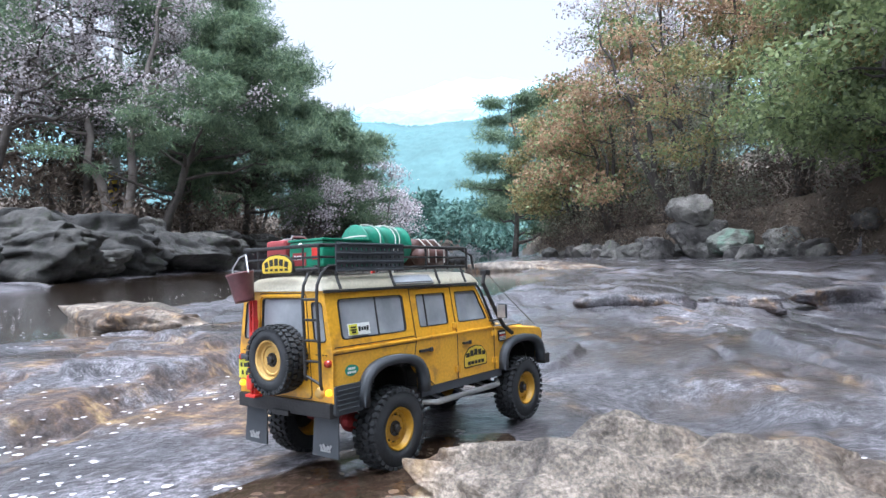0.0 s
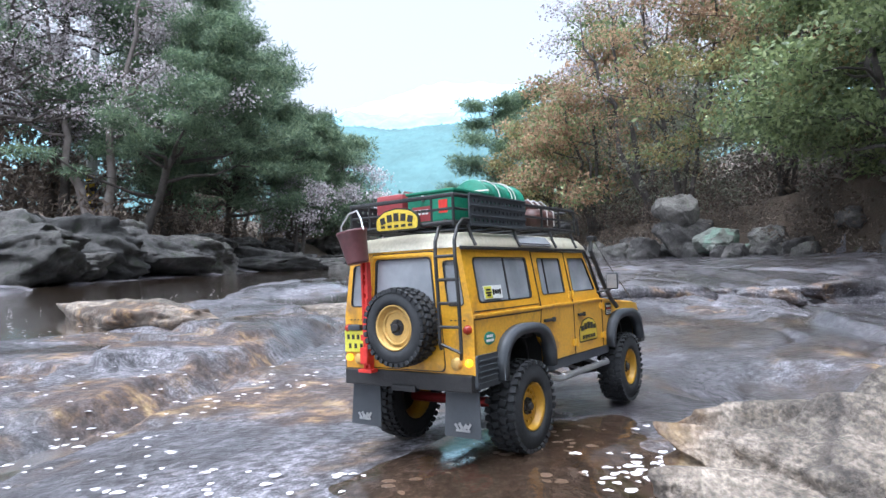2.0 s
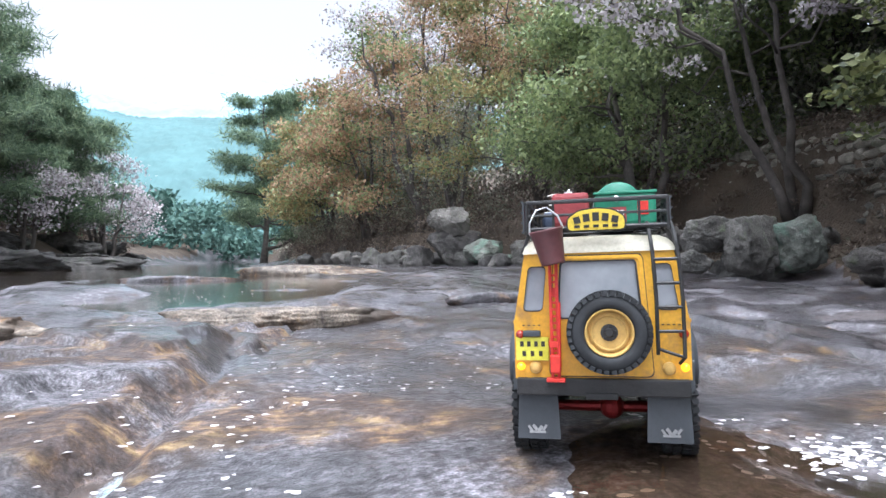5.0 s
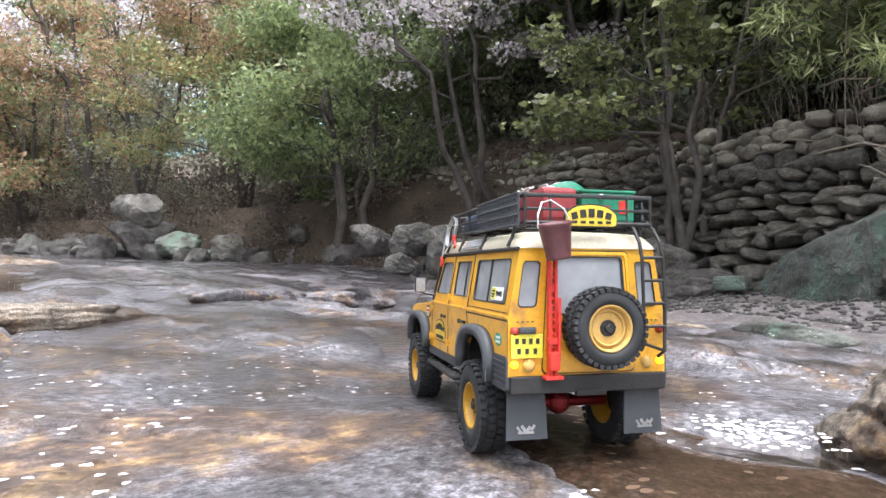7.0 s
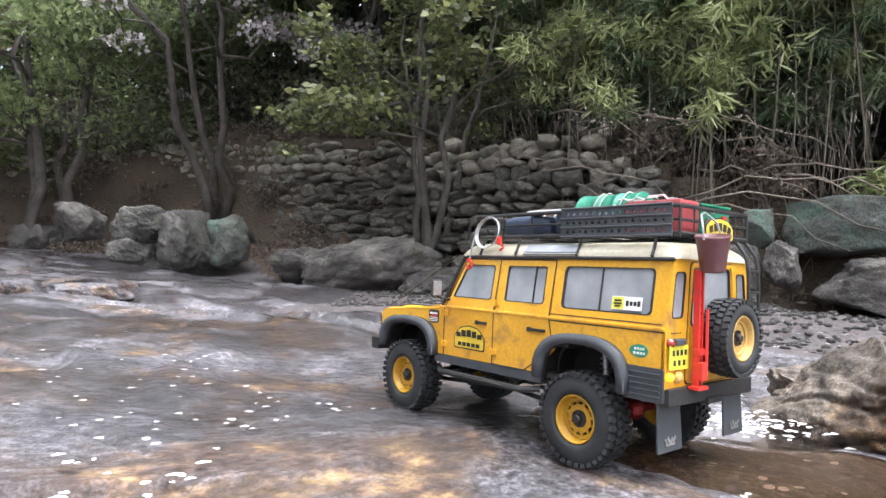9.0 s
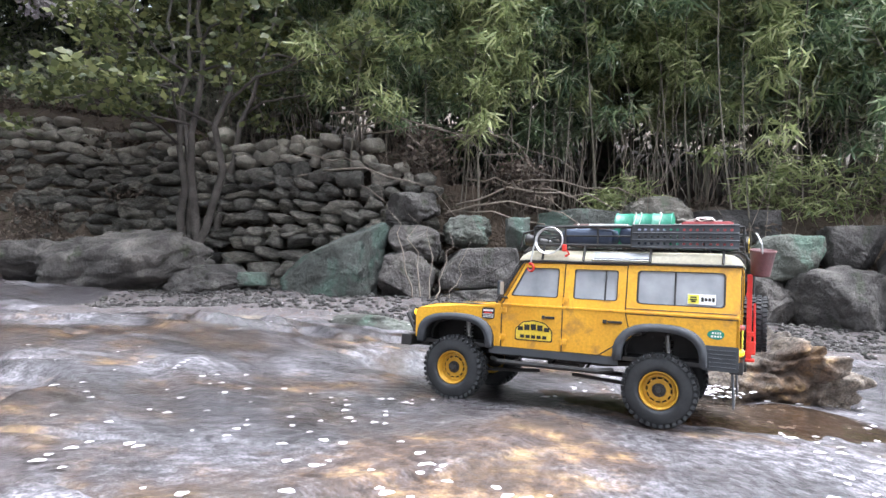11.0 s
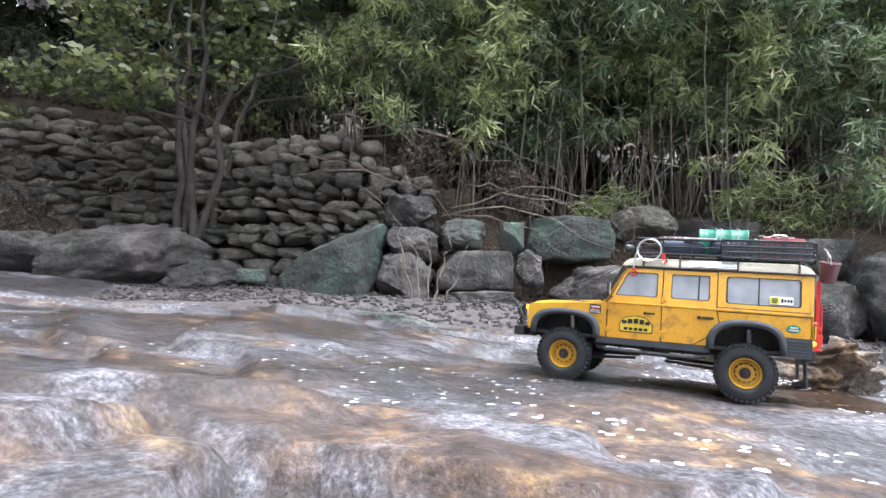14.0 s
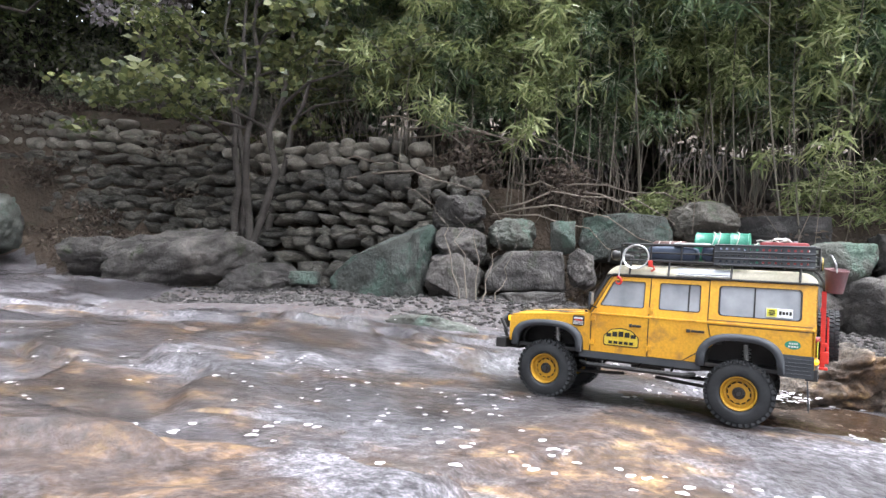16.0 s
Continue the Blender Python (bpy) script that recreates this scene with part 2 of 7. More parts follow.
OCHRE = leafy("ochre_green_leaves", [(0, (0.18, 0.15, 0.07)), (0.5, (0.33, 0.27, 0.12)), (1, (0.47, 0.37, 0.18))], 0.6)
SHRUB = leafy("green_shrub_leaves", [(0, (0.11, 0.145, 0.07)), (0.5, (0.23, 0.29, 0.13)), (1, (0.37, 0.42, 0.19))], 0.5)
MAPLE = leafy("spring_maple_leaves", [(0, (0.045, 0.06, 0.022)), (0.5, (0.10, 0.115, 0.042)), (1, (0.24, 0.25, 0.10))], 0.5)
BAMBOO = leafy("bamboo_leaves", [(0, (0.055, 0.095, 0.052)), (0.45, (0.14, 0.205, 0.10)), (0.8, (0.31, 0.39, 0.20)), (1, (0.66, 0.68, 0.53))], 0.35)
BAMBOO_LIGHT = leafy("young_bamboo_leaves", [(0, (0.13, 0.17, 0.07)), (0.5, (0.31, 0.36, 0.145)), (1, (0.52, 0.54, 0.28))], 0.4)
THICKET = leafy("dull_thicket_leaves", [(0, (0.14, 0.15, 0.115)), (0.5, (0.25, 0.26, 0.19)), (1, (0.37, 0.37, 0.27))], 0.7)
# leaf tone darkened: the shade behind bamboo and wall is in the colour
DARK_LEAF = leafy("shade_toned_leaves", [(0, (0.03, 0.042, 0.03)), (0.5, (0.065, 0.085, 0.05)), (1, (0.12, 0.135, 0.07))], 0.7)
BROWN_LEAF = leafy("dry_brown_leaves", [(0, (0.08, 0.06, 0.048)), (0.5, (0.15, 0.115, 0.09)), (1, (0.27, 0.22, 0.175))], 0.8)
PETAL = leafy("fallen_petals", [(0, (0.70, 0.66, 0.66)), (1, (0.86, 0.83, 0.83))], 0.6, 0.2)
# blue-green shift puts the haze of distance into the leaf colour
FAR_WOOD = leafy("haze_tinted_leaves", [(0, (0.06, 0.13, 0.115)), (1, (0.14, 0.24, 0.19))], 0.9, 0.1)

# ---- building helpers ----
def link_mesh(name, bm, material, parent=None, label="", smooth=True):
    me = bpy.data.meshes.new(name)
    bmesh.ops.recalc_face_normals(bm, faces=bm.faces)
    bm.to_mesh(me)
    bm.free()
    me.materials.append(material)
    if smooth:
        me.shade_smooth()
    ob = new(name, me)
    if parent:
        ob.parent = parent
    if label:
        ob["label"] = label
    return ob


def part(name, bm, material, parent, label="", smooth=False):
    """One mesh under a thing or under a part."""
    return link_mesh(name, bm, material, parent, label, smooth)


def raw_mesh(name, verts, faces, material, parent=None, smooth=False):
    me = bpy.data.meshes.new(name)
    me.from_pydata([tuple(v) for v in verts], [], [tuple(f) for f in faces])
    me.update()
    me.materials.append(material)
    if smooth:
        me.shade_smooth()
    ob = new(name, me)
    if parent:
        ob.parent = parent
    return ob


def thing(name, m, label, category, group="", kind=""):
    e = new(name)
    e.empty_display_size = 0.05
    e.matrix_world = m
    return tagged(e, label, category, group, kind)


def tube(bm, pts, radii, n=8, closed=False):
    """A tube through points, with a radius for each."""
    pts = [Vector(p) for p in pts]
    if not isinstance(radii, (list, tuple)):
        radii = [radii] * len(pts)
    rings, side = [], None
    for k, p in enumerate(pts):
        a, b = (pts[k - 1], pts[(k + 1) % len(pts)]) if closed else (pts[max(0, k - 1)], pts[min(len(pts) - 1, k + 1)])
        d = (b - a).normalized()
        if side is None:
            side = d.orthogonal().normalized()
        side = (side - d * side.dot(d)).normalized()
        up = d.cross(side)
        rings.append([bm.verts.new(p + radii[k] * (math.cos(q) * side + math.sin(q) * up)) for q in (2 * math.pi * j / n for j in range(n))])
    for k in range(len(rings) if closed else len(rings) - 1):
        a, b = rings[k], rings[(k + 1) % len(rings)]
        for j in range(n):
            bm.faces.new((a[j], a[(j + 1) % n], b[(j + 1) % n], b[j]))
    if not closed:
        bm.faces.new(rings[0][::-1])
        bm.faces.new(rings[-1])


def rock_mesh(seed, sub=3, rough=0.22, boxy=0.5, cut=0):
    """A worn stone about 2 across, more or less boxy, with some flat cuts."""
    bm = bmesh.new()
    bmesh.ops.create_icosphere(bm, subdivisions=sub, radius=1.0)
    r = random.Random(seed)
    off = Vector((r.random() * 50, r.random() * 50, r.random() * 50))
    planes = []
    for _ in range(cut):
        planes.append((Vector((r.gauss(0, 1), r.gauss(0, 1), r.gauss(0, 0.6))).normalized(), r.uniform(0.62, 0.85)))
    for v in bm.verts:
        c = v.co
        box = c / max(abs(c.x), abs(c.y), abs(c.z))
        c = c.lerp(box * 0.86, boxy)
        for nrm, d in planes:
            over = c.dot(nrm) - d
            if over > 0:
                c = c - nrm * over
        crease = abs(noise.noise(c * 2.3 + off * 2))
        v.co = c * (1 + rough * noise.noise(c * 1.1 + off) + 0.4 * rough * noise.noise(c * 3.1 + off) + 0.22 * rough * noise.noise(c * 8 + off) + 0.10 * rough * noise.noise(c * 19 + off) - 0.30 * rough * max(0.0, 0.16 - crease) / 0.16)
    return bm


def rock(name, m, material, label, category="rock", seed=0, sub=4, rough=0.22, boxy=0.5, cut=4, group=""):
    bm = rock_mesh(seed, sub, rough, boxy, cut)
    where, turn, size = m.decompose()
    bmesh.ops.scale(bm, vec=size, verts=bm.verts)
    ob = link_mesh(name, bm, material)
    ob.matrix_world = Matrix.LocRotScale(where, turn, None)
    return tagged(ob, label, category, group)


# ---- the lie of the land ----
def bend(y, ys, xs):
    return float(np.interp(y, ys, xs))


def right_bank(y):
    return bend(y, [-12, -3.2, -0.7, 0.9, 2.0, 3.9, 6.0, 8.1, 10.6, 13.9, 19.5, 26.5, 40, 71], [3.0, 4.1, 4.7, 4.75, 5.1, 5.8, 6.0, 6.0, 5.0, 3.1, 1.4, -0.6, -2.6, -5.0])


def left_bank(y):
    return bend(y, [-12, 0, 6.2, 12.4, 21, 29, 40, 71], [-6, -6, -6.4, -7.0, -7.6, -7.6, -7.8, -9])


def rise(y):
    """The valley floor climbs upstream."""
    return 0.07 * max(-8.0, min(y, 70.0))


def terrace(y):
    return bend(y, [-12, -3, -0.7, 0.3, 0.9, 2.4, 5, 8, 14, 21], [1.0, 1.1, 0.95, 1.1, 1.35, 1.42, 1.7, 1.8, 1.0, 0.9])


def step(a, b, v):
    u = min(1.0, max(0.0, (v - a) / (b - a)))
    return u * u * (3 - 2 * u)


TILT_Y, TILT_X = math.tan(radians(2.5)), -math.tan(radians(0.23))
HEAD = radians(-26.0)
STAND = -0.016


def land(x, y):
    """The height of the ground."""
    r = math.hypot(x, y)
    along, across = -math.sin(HEAD) * x + math.cos(HEAD) * y, math.cos(HEAD) * x + math.sin(HEAD) * y
    p = Vector((x, y, 0))
    xr, xl = right_bank(y), left_bank(y)
    near = step(0.28, 0.9, r)
    away = step(0.3, 1.2, r)
    z = (TILT_Y * along + TILT_X * across + STAND) * (1 - away) + rise(y) * away
    z -= 0.17 * step(0.8, 2.5, x) * step(0.8, 3.0, y) * (1 - step(5.0, 9.0, y))
    # a wet hollow between the slab and the gravel
    z -= 0.10 * step(0.5, 1.5, x) * (1 - step(3.2, 4.4, x)) * (1 - step(2.5, 5.0, y))
    # rounded slabs with low ledges between them
    fade = step(3.5, 1.2, r) if r < 3.5 else 0.0
    slabs = noise.noise(Vector((x * 0.7, y * 0.42, 3.1)))
    ridge = 1 - abs(noise.noise(Vector((x * 1.1 + 5, y * 0.5, 7.7))))
    z += near * (0.045 * slabs + 0.05 * (ridge - 0.75))
    # crisp ledges where one sheet of rock overlaps the next, and cracks between them
    if r < 9:
        ledge = noise.noise(Vector((x * 1.5 + 0.35 * noise.noise(Vector((x * 5, y * 5, 3))), y * 0.9, 11.3)))
        z += (0.15 + 0.85 * near) * 0.026 * (step(-0.02, 0.03, ledge) + 0.7 * step(0.24, 0.28, ledge) + 0.7 * step(-0.30, -0.26, ledge) - 1.2)
        crack = abs(noise.noise(Vector((x * 2.1, y * 1.3, 21.0))) + 0.25 * noise.noise(Vector((x * 7, y * 6, 22.0))))
        z -= near * 0.016 * max(0.0, 1 - crack / 0.03)
        z += near * 0.010 * (abs(noise.noise(Vector((x * 5.2, y * 4.0, 31.0)))) - 0.2)
    z += 0.014 * near * noise.noise(Vector((x * 3.1, y * 1.9, 1.0))) + (0.25 + 0.75 * near) * 0.008 * noise.noise(Vector((x * 9, y * 7, 2.0))) + (0.4 + 0.6 * near) * 0.0035 * noise.noise(Vector((x * 31, y * 26, 4.0)))
    # up to the right bank, and a dry slab in the middle of the stream
    z += 0.02 * step(0.8, xr, x) + 0.05 * step(1.2, 3.4, x) * step(1.5, 3.5, y) * step(10, 6, y)
    # the deep channel along the left bank
    cx = bend(y, [-1, 1.0, 3, 6, 14, 25, 45, 80], [-3.2, -2.4, -3.1, -4.4, -4.9, -4.6, -4.5, -6])
    w = bend(y, [-1, 1, 4, 8, 20, 40], [0.7, 0.9, 1.2, 1.9, 2.0, 1.6])
    z -= 0.16 * (1 - step(0.55 * w, 1.15 * w, abs(x - cx)))
    # a long raised slab with a crack along its foot
    edge = bend(y, [-1.2, -0.16, 0.75, 1.6], [-0.72, -0.63, -0.56, -0.75]) + 0.05 * noise.noise(Vector((y * 3.0, 1.0, 5.0))) + 0.02 * noise.noise(Vector((y * 11.0, 2.0, 5.0)))
    long_slab = step(-1.3, -0.9, y) * (1 - step(0.7, 1.2, y)) * (1 - step(1.6, 2.4, -x))
    z += 0.028 * long_slab * (1 - step(edge - 0.05, edge, x)) - 0.02 * long_slab * max(0.0, 1 - abs(x - edge - 0.02) / 0.03)
    # shallow pools by the car
    for px_, py_, pr_, dip in ((0.19, -0.24, 0.15, 0.04), (0.40, 0.22, 0.20, 0.04)):
        z -= dip * (1 - step(0.3 * pr_, pr_, math.hypot(x - px_, y - py_)))
    mx = bend(y, [2.2, 4, 8, 16, 30], [-0.6, -0.8, -1.6, -3.6, -4.0])
    mw = bend(y, [2.2, 4, 8, 16, 30], [0.35, 0.8, 1.3, 1.6, 1.6])
    z -= 0.085 * step(2.0, 3.0, y) * (1 - step(0.5 * mw, 1.2 * mw, abs(x - mx)))
    # a mound of soil and litter in front of the wall
    z += 0.42 * step(xr - 0.6, xr + 0.1, x) * step(2.4, 3.5, y) * (1 - step(6.5, 9.5, y))
    if x > xr:
        d = x - xr
        z += terrace(y) * step(0.15, 0.75, d) + 0.32 * max(0, d - 1.2) * step(1.2, 6, d) + 0.12 * noise.noise(p * 0.9) * step(0.6, 2, d)
        z = min(z, 20 + 0.02 * d)
    elif x > xr - 1.6:
        z += 0.04 * step(xr - 1.6, xr, x)
    if x < xl:
        d = xl - x
        z += 0.85 * step(0.0, 2.2, d) + 0.35 * step(2, 7, d) + 0.1 * max(0, d - 7) * step(7, 20, d) + 0.15 * noise.noise(p * 0.7) * step(0.4, 2, d)
        z = min(z, 26)
    if y > 50:
        z += 0.10 * (y - 50)
        z = min(z, 30)
    return z


def ground_sheet():
    rings = [0.0] + [0.055 * (1.0215 ** k) + 0.0045 * k for k in range(420)]
    rings = [r for r in rings if r < 420]
    sectors = 620
    cx, cy = -0.3, -0.1
    verts, faces, bank = [(cx, cy, land(cx, cy))], [], []
    for r in rings[1:]:
        for s in range(sectors):
            a = 2 * math.pi * s / sectors
            x, y = cx + r * math.cos(a), cy + r * math.sin(a)
            verts.append((x, y, land(x, y)))
    for s in range(sectors):
        faces.append((0, 1 + s, 1 + (s + 1) % sectors))
    for k in range(len(rings) - 2):
        b = 1 + k * sectors
        for s in range(sectors):
            t = (s + 1) % sectors
            faces.append((b + s, b + sectors + s, b + sectors + t, b + t))
    ob = raw_mesh("ground", verts, faces, BED, smooth=True)
    ob.data.materials.append(SOIL)
    ob.data.materials.append(GRAVEL)
    marks = []
    for f in faces:
        x, y = (verts[f[0]][0] + verts[f[2]][0]) / 2, (verts[f[0]][1] + verts[f[2]][1]) / 2
        wob = 0.25 * noise.noise(Vector((x * 1.5, y * 1.5, 9)))
        if x > right_bank(y) + 0.1 + wob or (2.7 + wob < y < 9 and x > right_bank(y) - 0.5 + 2 * wob) or x < left_bank(y) - 0.9 + wob or y > 60:
            marks.append(1)
        elif y < 3.0 and y > -4 and x > right_bank(y) - 2.1 + 2 * wob - 0.1 * max(0, y - 1):
            marks.append(2)
        else:
            marks.append(0)
    ob.data.polygons.foreach_set("material_index", marks)
    return tagged(ob, "wet granite stream bed with stained slabs, gravel and wooded banks", "ground", kind="structure")


ground_sheet()


def water_sheet():
    bm = bmesh.new()
    bmesh.ops.create_grid(bm, x_segments=90, y_segments=160, size=0.5)
    for v in bm.verts:
        x, y = -9.0 + 14.5 * (v.co.x + 0.5), -6 + 76 * (v.co.y + 0.5) ** 2.2
        v.co = Vector((x, y, -0.022 - 0.03 * step(2.4, 1.2, math.hypot(x, y)) - 0.22 * step(0.3, 1.0, x) + rise(y) * step(0.3, 1.2, math.hypot(x, y)) + 0.004 * noise.noise(Vector((x, y * 0.6, 5)))))
    ob = link_mesh("water", bm, WATER)
    return tagged(ob, "shallow clear stream water running over granite", "water", kind="structure")


water_sheet()


def wheel_pool():
    """A film of running water round the wheels, thinning out over the rock."""
    bm = bmesh.new()
    bmesh.ops.create_grid(bm, x_segments=110, y_segments=110, size=1.0)
    gone = []
    for v in bm.verts:
        u, w = v.co.x, v.co.y
        along, across = -0.20 + 0.36 * w, 0.12 + 0.22 * u
        x, y = math.cos(HEAD) * across - math.sin(HEAD) * along, math.sin(HEAD) * across + math.cos(HEAD) * along
        d = math.hypot(u, w) + 0.25 * noise.noise(Vector((x * 6, y * 6, 40)))
        mean = sum(land(x + dx, y + dy) for dx, dy in ((0, 0), (0.04, 0), (-0.04, 0), (0, 0.04), (0, -0.04))) / 5
        v.co = Vector((x, y, min(TILT_Y * along + TILT_X * across + STAND + 0.004, mean + 0.006) - 0.014 * step(0.4, 1.05, d)))
        if d > 0.98:
            gone.append(v)
    bmesh.ops.delete(bm, geom=gone, context="VERTS")
    ob = link_mesh("water", bm, WATER)
    return tagged(ob, "thin rippled pool of stream water round the wheels", "water", kind="structure")


wheel_pool()

def plate(outline, holes, place, inward, bm=None):
    """A sheet cut to an outline with holes, set by place(u, v), its thickness given as a vector."""
    bm = bm or bmesh.new()
    edges = []
    for loop in [outline, *holes]:
        vs = [bm.verts.new(place(u, v)) for u, v in loop]
        edges += [bm.edges.new((vs[k], vs[(k + 1) % len(vs)])) for k in range(len(vs))]
    made = bmesh.ops.triangle_fill(bm, use_beauty=True, use_dissolve=False, edges=edges)
    faces = [g for g in made["geom"] if isinstance(g, bmesh.types.BMFace)]
    ext = bmesh.ops.extrude_face_region(bm, geom=faces)
    bmesh.ops.translate(bm, vec=Vector(inward), verts=[g for g in ext["geom"] if isinstance(g, bmesh.types.BMVert)])
    return bm


def rounded(u0, v0, u1, v1, r, n=4):
    """A rounded rectangle's outline."""
    out = []
    for cu, cv, a in ((u1 - r, v1 - r, 0), (u0 + r, v1 - r, 90), (u0 + r, v0 + r, 180), (u1 - r, v0 + r, 270)):
        out += [(cu + r * math.cos(radians(a + 90 * k / n)), cv + r * math.sin(radians(a + 90 * k / n))) for k in range(n + 1)]
    return out


def corners(points, r, n=4):
    """An outline with its corners rounded."""
    out = []
    for k, p in enumerate(points):
        p, a, b = Vector(p), Vector(points[k - 1]), Vector(points[(k + 1) % len(points)])
        s, e = p + (a - p).normalized() * r, p + (b - p).normalized() * r
        for j in range(n + 1):
            t = j / n
            out.append(tuple(s * (1 - t) ** 2 + p * 2 * t * (1 - t) + e * t * t))
    return out


def box(bm, c, s, turn=None, bevel=0.0):
    """A bevelled block: centre, sizes, an optional rotation."""
    m = Matrix.Translation(c) @ (turn.to_4x4() if turn else Matrix.Identity(4)) @ Matrix.Diagonal((*s, 1))
    made = bmesh.ops.create_cube(bm, size=1.0, matrix=m)
    if bevel:
        edges = {e for v in made["verts"] for e in v.link_edges}
        bmesh.ops.bevel(bm, geom=list(edges), offset=bevel, segments=2, affect="EDGES", profile=0.6)
    return bm


def spin(bm, profile, n=32, axis="x", at=(0, 0, 0), closed=False):
    """A turned form: profile of (along, radius)."""
    rings = []
    for a, r in profile:
        ring = []
        for k in range(n):
            q = 2 * math.pi * k / n
            c, s = r * math.cos(q), r * math.sin(q)
            v = {"x": (a, c, s), "y": (s, a, c), "z": (c, s, a)}[axis]
            ring.append(bm.verts.new(Vector(v) + Vector(at)))
        rings.append(ring)
    pairs = list(zip(rings, rings[1:])) + ([(rings[-1], rings[0])] if closed else [])
    for a, b in pairs:
        for k in range(n):
            bm.faces.new((a[k], a[(k + 1) % n], b[(k + 1) % n], b[k]))
    if not closed:
        for ring in (rings[0], rings[-1]):
            if profile[0][1] > 1e-6:
                bm.faces.new(ring)
    return bm

# ---- rocks, wall and plants ----
RNG = np.random.default_rng(7)


def blades(centres, radii, count, length, width, flat=0.6, droop=0.0, seed=0, spread=1.0, fold=0.18):
    """Leaves scattered in clumps: each a pointed blade of four corners. Returns corners and faces."""
    g = np.random.default_rng(seed)
    centres, radii = np.asarray(centres, float), np.asarray(radii, float)
    pick = g.choice(len(centres), size=count, p=(radii ** 2 / (radii ** 2).sum()))
    d = g.normal(size=(count, 3))
    d /= np.linalg.norm(d, axis=1)[:, None] + 1e-9
    p = centres[pick] + d * (radii[pick] * g.random(count) ** 0.45)[:, None] * np.array([1, 1, flat])
    a = g.normal(size=(count, 3)) * np.array([1, 1, spread])
    a[:, 2] -= droop
    a /= np.linalg.norm(a, axis=1)[:, None] + 1e-9
    b = np.cross(a, g.normal(size=(count, 3)))
    b /= np.linalg.norm(b, axis=1)[:, None] + 1e-9
    n = np.cross(a, b)
    L, W = (length * g.uniform(0.6, 1.3, count))[:, None], (width * g.uniform(0.7, 1.25, count))[:, None]
    v = np.stack([p, p + a * L * 0.45 + b * W * 0.5 + n * W * fold, p + a * L, p + a * L * 0.45 - b * W * 0.5 + n * W * fold], 1).reshape(-1, 3)
    return v


def leaf_mesh(name, verts, material, parent=None):
    k = len(verts) // 4
    me = bpy.data.meshes.new(name)
    me.vertices.add(4 * k)
    me.vertices.foreach_set("co", np.asarray(verts, dtype=np.float32).ravel())
    me.loops.add(4 * k)
    me.loops.foreach_set("vertex_index", np.arange(4 * k, dtype=np.int32))
    me.polygons.add(k)
    me.polygons.foreach_set("loop_start", np.arange(0, 4 * k, 4, dtype=np.int32))
    me.update(calc_edges=True)
    me.validate()
    me.materials.append(material)
    ob = new(name, me)
    if parent:
        ob.parent = parent
    return ob


def limb_line(a, b, sag, r, g, n=6, wiggle=0.06):
    """A crooked branch from a to b."""
    a, b = Vector(a), Vector(b)
    L = (b - a).length
    pts = []
    for k in range(n + 1):
        t = k / n
        p = a.lerp(b, t) + Vector((0, 0, sag * L * 4 * t * (1 - t)))
        if 0 < k < n:
            p += Vector((g.normal(), g.normal(), g.normal())) * wiggle * L / 2.5
        pts.append(p)
    return pts, [r * (1 - 0.78 * k / n) for k in range(n + 1)]


